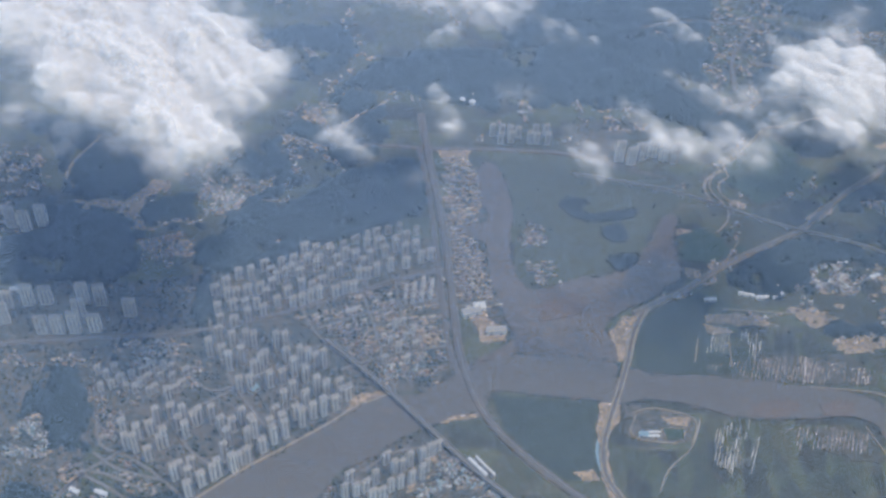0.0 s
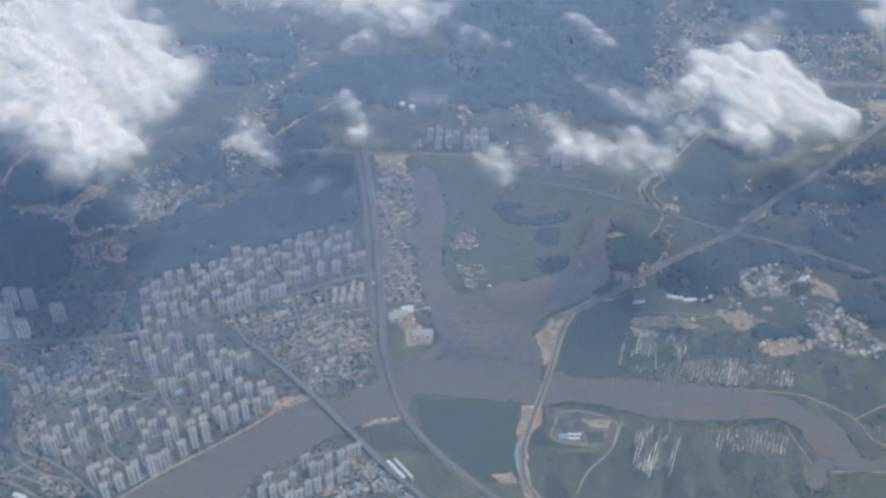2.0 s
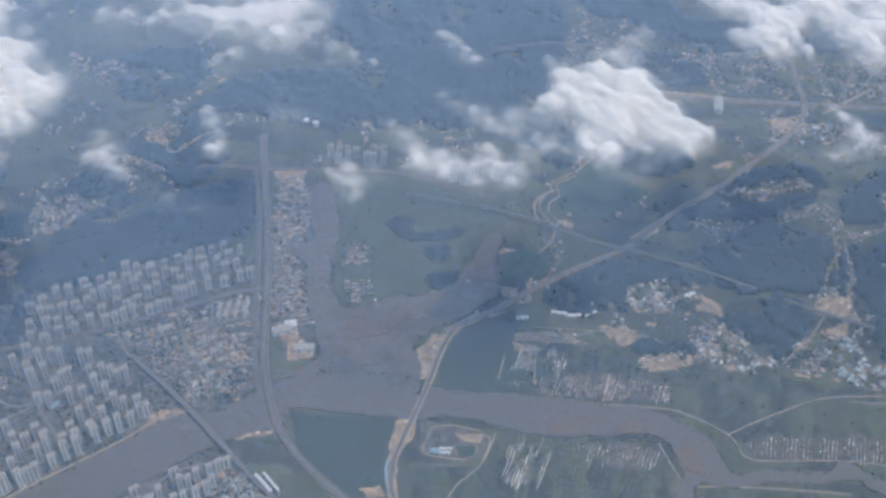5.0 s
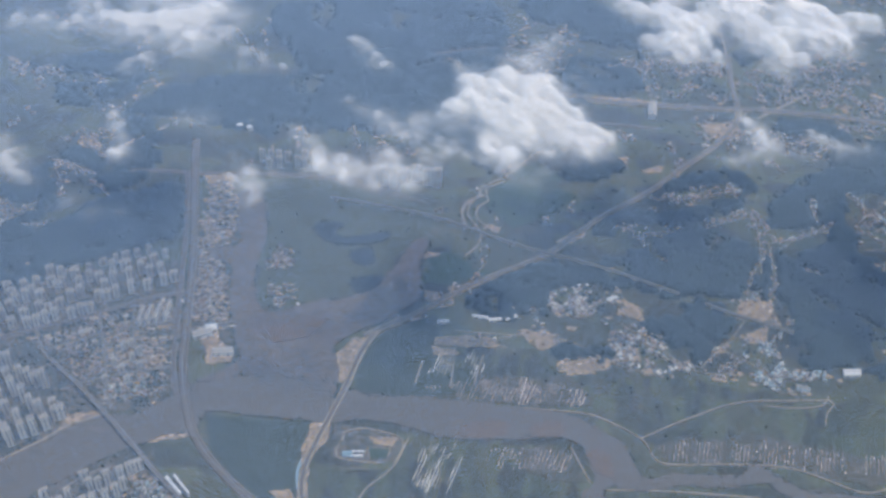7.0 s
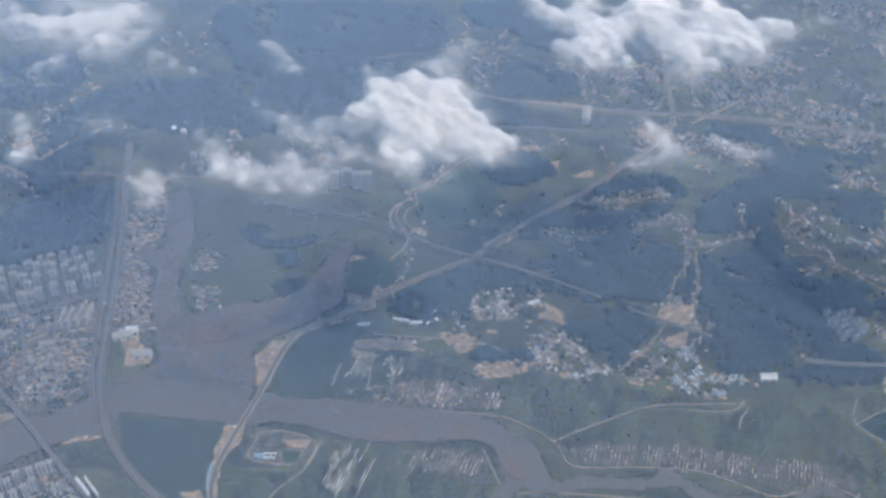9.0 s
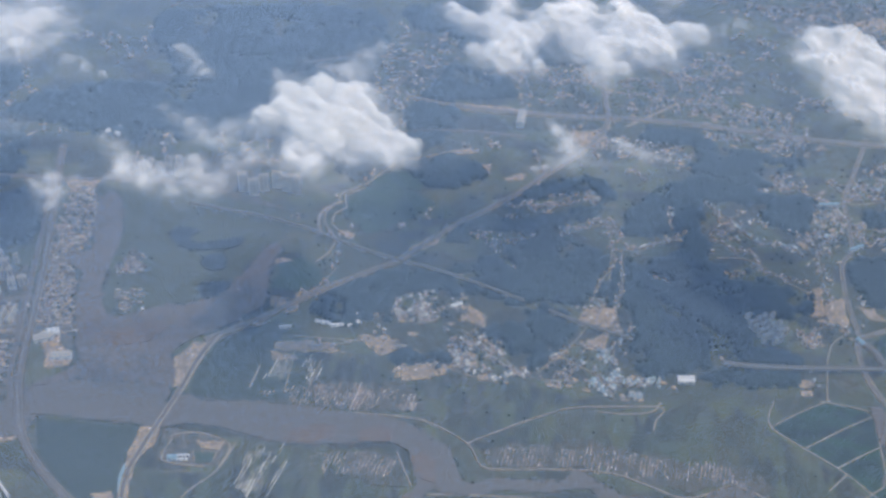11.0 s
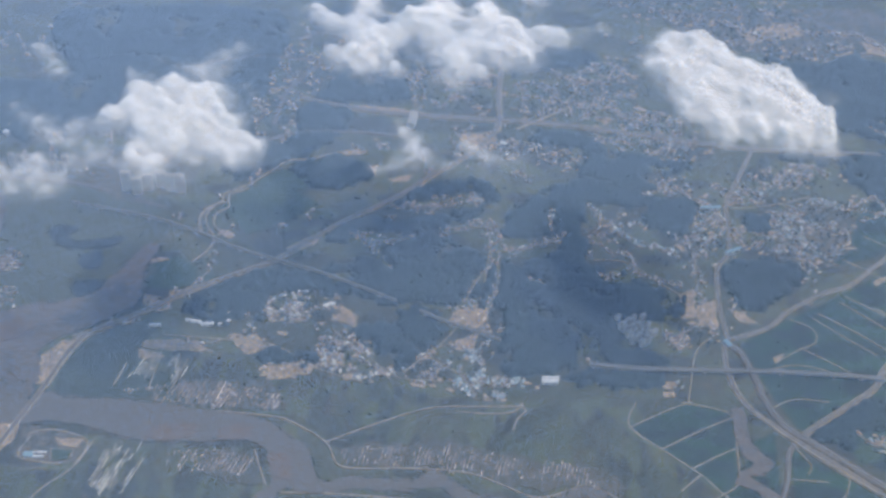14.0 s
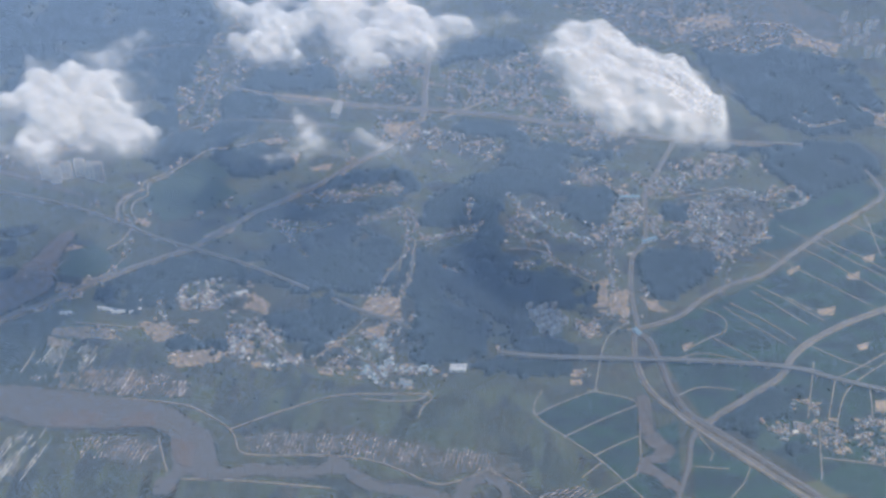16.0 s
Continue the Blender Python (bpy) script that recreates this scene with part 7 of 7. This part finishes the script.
cloud(0.4, 247, 12, [(-15.7, 683.8, 6.4), (-9.6, 671.1, 7.6), (-2.6, 655.4, 8.3), (2.8, 643.2, 6.2), (-3.9, 637.5, 3.7)])
cloud(0.45, 252, 24, [(248.8, 760.5, 6.5), (254, 744.4, 10.9), (264.4, 730.7, 15.3), (278, 721.3, 17.9), (256.2, 712, 15.1), (278.6, 693.2, 19.2), (295.9, 705.3, 17.6), (306.8, 735, 14.5), (318, 743.5, 8.2), (300.4, 678.4, 18.1), (319.9, 704.2, 16.8), (330.4, 681.3, 15.6), (347.7, 686.4, 13.1), (360.3, 680.9, 10.4), (369.1, 685.1, 5.2), (270.8, 665.6, 11.9), (287.9, 654.2, 11), (317.3, 660.3, 9.3), (351, 660.3, 6), (243.4, 703.6, 7.9), (317.9, 721.6, 15.2), (335.1, 700.8, 14.1), (281.9, 747.3, 14.6), (347.2, 673, 11.2)])
cloud(0.12, 252, 10, [(298, 777.1, 11.3), (314.3, 794.5, 10.5), (326.2, 807.8, 7.7), (305, 762.4, 10.2)])
cloud(0.3, 250, 9, [(161, 714.2, 4), (172.9, 706.1, 5.3), (184.8, 697.5, 5.7), (196.5, 689.6, 5.7), (208.1, 680.5, 5.6), (220.2, 675, 4.3)])
cloud(0.34, 252, 12, [(234.6, 669.2, 6.4), (245.8, 660.4, 7.7), (256.7, 651.7, 6.3), (237.7, 653.1, 5.1)])
cloud(0.3, 250, 12, [(126.9, 673.2, 4.4), (137, 662.2, 7.3), (147.2, 650.1, 9.4), (162.9, 641.9, 10.1), (147.2, 634.1, 7.5), (178.5, 633.9, 8.4), (165.1, 623.3, 6.6)])
cloud(0.11, 250, 10, [(188.7, 635.8, 10), (205.3, 637.3, 10.9), (221.9, 638.9, 10), (190.5, 617.3, 8.2), (214.8, 622.6, 8.3), (199.4, 656, 8.5), (224.7, 658.4, 8.5)])
cloud(0.26, 247, 10, [(84.3, 621.8, 5.1), (91.9, 614.5, 5.9), (100.8, 606.2, 5.4), (107.4, 596, 3.7)])
cloud(0.12, 247, 8, [(40.3, 682, 7.2), (55.2, 683.4, 6.3), (-23.6, 583.6, 5.9), (-2, 578.6, 5.8), (14.3, 577.7, 4.1)])
cloud(0.84, 248, 26, [(383.3, 878, 9.3), (397.4, 866.3, 11.5), (402.8, 823.6, 10), (415.3, 864.2, 18.3), (432.4, 844.5, 20.3), (423, 817.8, 12.1), (444.6, 820.5, 14.4), (451.2, 855.6, 15.9), (460.8, 802, 6.5), (469.3, 880.2, 13.9), (490.5, 865.1, 19.4), (507.1, 836.9, 21.2), (526, 856.5, 23.8), (513.1, 812.6, 14.2), (532.7, 806.9, 9.8), (546.4, 837.6, 17.9), (566, 852.9, 17), (571.1, 832.3, 7.8), (585.9, 864.2, 12.6), (600.9, 861.7, 8.6), (493.2, 906.4, 20.7), (534.7, 897.9, 17.6), (426.9, 897.6, 17.6), (555.6, 878, 13.9)])
cloud(0.12, 250, 10, [(621.9, 875.3, 11.4), (642.8, 891.4, 11.6), (586.6, 916.2, 11.7), (570.9, 923.6, 10.7)])
cloud(0.9, 276, 32, [(691.7, 831.5, 8.9), (705.8, 829.1, 12.2), (680.4, 809.5, 11.9), (671.6, 784.5, 11.7), (687.3, 778.7, 18.1), (717.1, 822.3, 12.2), (707.5, 796.8, 21.6), (727.8, 811.4, 15.4), (728.4, 776, 24.6), (703, 750.3, 18.7), (748.6, 790.2, 16.3), (753.8, 760.2, 24.4), (721, 730.7, 18.5), (775.2, 781.8, 16.3), (779.2, 748.5, 22.2), (748.9, 723.3, 17.5), (794.7, 746.7, 17), (788.1, 720.9, 15.6), (805.1, 730, 10.5), (804.2, 712.4, 8.3), (771.4, 712, 11.3), (725.2, 710, 10.1), (692.2, 730.8, 9.2)])
cloud(0.28, 250, 9, [(469.4, 730.2, 3.7), (474.9, 718.6, 5.5), (482.7, 705.3, 7.6), (492.4, 694.7, 8), (479.9, 684.4, 7.1), (467.4, 676.2, 6.1), (457.2, 668.4, 4.4), (506.4, 684, 6.6), (515.4, 679.6, 4)])
cloud(0.24, 250, 8, [(522.8, 710.5, 5.4), (529.9, 702.2, 5.8), (539.1, 695, 5.8), (550.3, 690.8, 5.3), (563.6, 694.4, 4.9), (574.7, 692.2, 3.6)])
cloud(0.14, 252, 9, [(304.2, 794.8, 10.9), (313.6, 772.8, 7.8), (-149.4, 548.6, 6.1), (-139.2, 544.1, 4.6)])
cloud(0.1, 250, 9, [(152.8, 633.5, 9.1), (115.5, 620.9, 9), (203.3, 647.5, 9.4), (211.6, 617.8, 9.1), (83.7, 636.2, 6.6)])
cloud(0.22, 247, 9, [(95.9, 625.4, 5.7), (101.5, 613.9, 6.5), (106.8, 599.7, 4.4)])
cloud(0.13, 252, 10, [(-328.5, 664.3, 18), (-301.2, 627.8, 14.7), (-316.9, 626.3, 10.8), (-154.2, 645.3, 11.7), (-278.6, 605.2, 11.8), (-238.3, 603, 11.6), (-134, 704.5, 11.4)])
cloud(0.13, 252, 10, [(235.8, 687.1, 15.7), (330.4, 650, 14.4), (288.5, 642.9, 15.1), (366.8, 666.4, 11.2), (259.1, 761.5, 13), (332, 735.3, 12.7), (213.7, 691.8, 10.5)])


# ---- painted summer haze: fine bluish specks in thin layers stand in for hazy light over the plain, denser far off ----
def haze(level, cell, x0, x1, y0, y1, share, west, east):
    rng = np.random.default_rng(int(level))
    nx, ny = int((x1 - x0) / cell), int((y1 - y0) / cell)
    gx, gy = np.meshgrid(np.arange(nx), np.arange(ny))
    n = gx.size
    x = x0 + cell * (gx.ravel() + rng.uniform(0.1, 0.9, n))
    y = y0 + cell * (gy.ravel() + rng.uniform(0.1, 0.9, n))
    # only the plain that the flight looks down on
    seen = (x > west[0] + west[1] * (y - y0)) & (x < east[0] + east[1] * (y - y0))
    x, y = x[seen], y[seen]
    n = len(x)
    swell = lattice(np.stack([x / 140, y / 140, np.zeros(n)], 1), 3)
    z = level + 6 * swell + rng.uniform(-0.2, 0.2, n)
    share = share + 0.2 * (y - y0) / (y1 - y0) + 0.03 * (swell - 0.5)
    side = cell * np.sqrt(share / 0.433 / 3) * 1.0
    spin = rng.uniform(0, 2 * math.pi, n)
    # specks lean east so they veil and brighten the view's left side more
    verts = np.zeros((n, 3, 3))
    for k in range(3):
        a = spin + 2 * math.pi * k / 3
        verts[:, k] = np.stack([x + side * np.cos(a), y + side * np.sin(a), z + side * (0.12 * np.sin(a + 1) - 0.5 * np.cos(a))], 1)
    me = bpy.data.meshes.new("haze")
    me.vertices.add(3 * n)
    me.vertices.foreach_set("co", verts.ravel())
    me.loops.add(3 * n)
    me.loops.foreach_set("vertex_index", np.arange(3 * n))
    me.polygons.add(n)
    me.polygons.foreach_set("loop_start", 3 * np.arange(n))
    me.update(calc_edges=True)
    me.materials.append(PAINTED_HAZE)
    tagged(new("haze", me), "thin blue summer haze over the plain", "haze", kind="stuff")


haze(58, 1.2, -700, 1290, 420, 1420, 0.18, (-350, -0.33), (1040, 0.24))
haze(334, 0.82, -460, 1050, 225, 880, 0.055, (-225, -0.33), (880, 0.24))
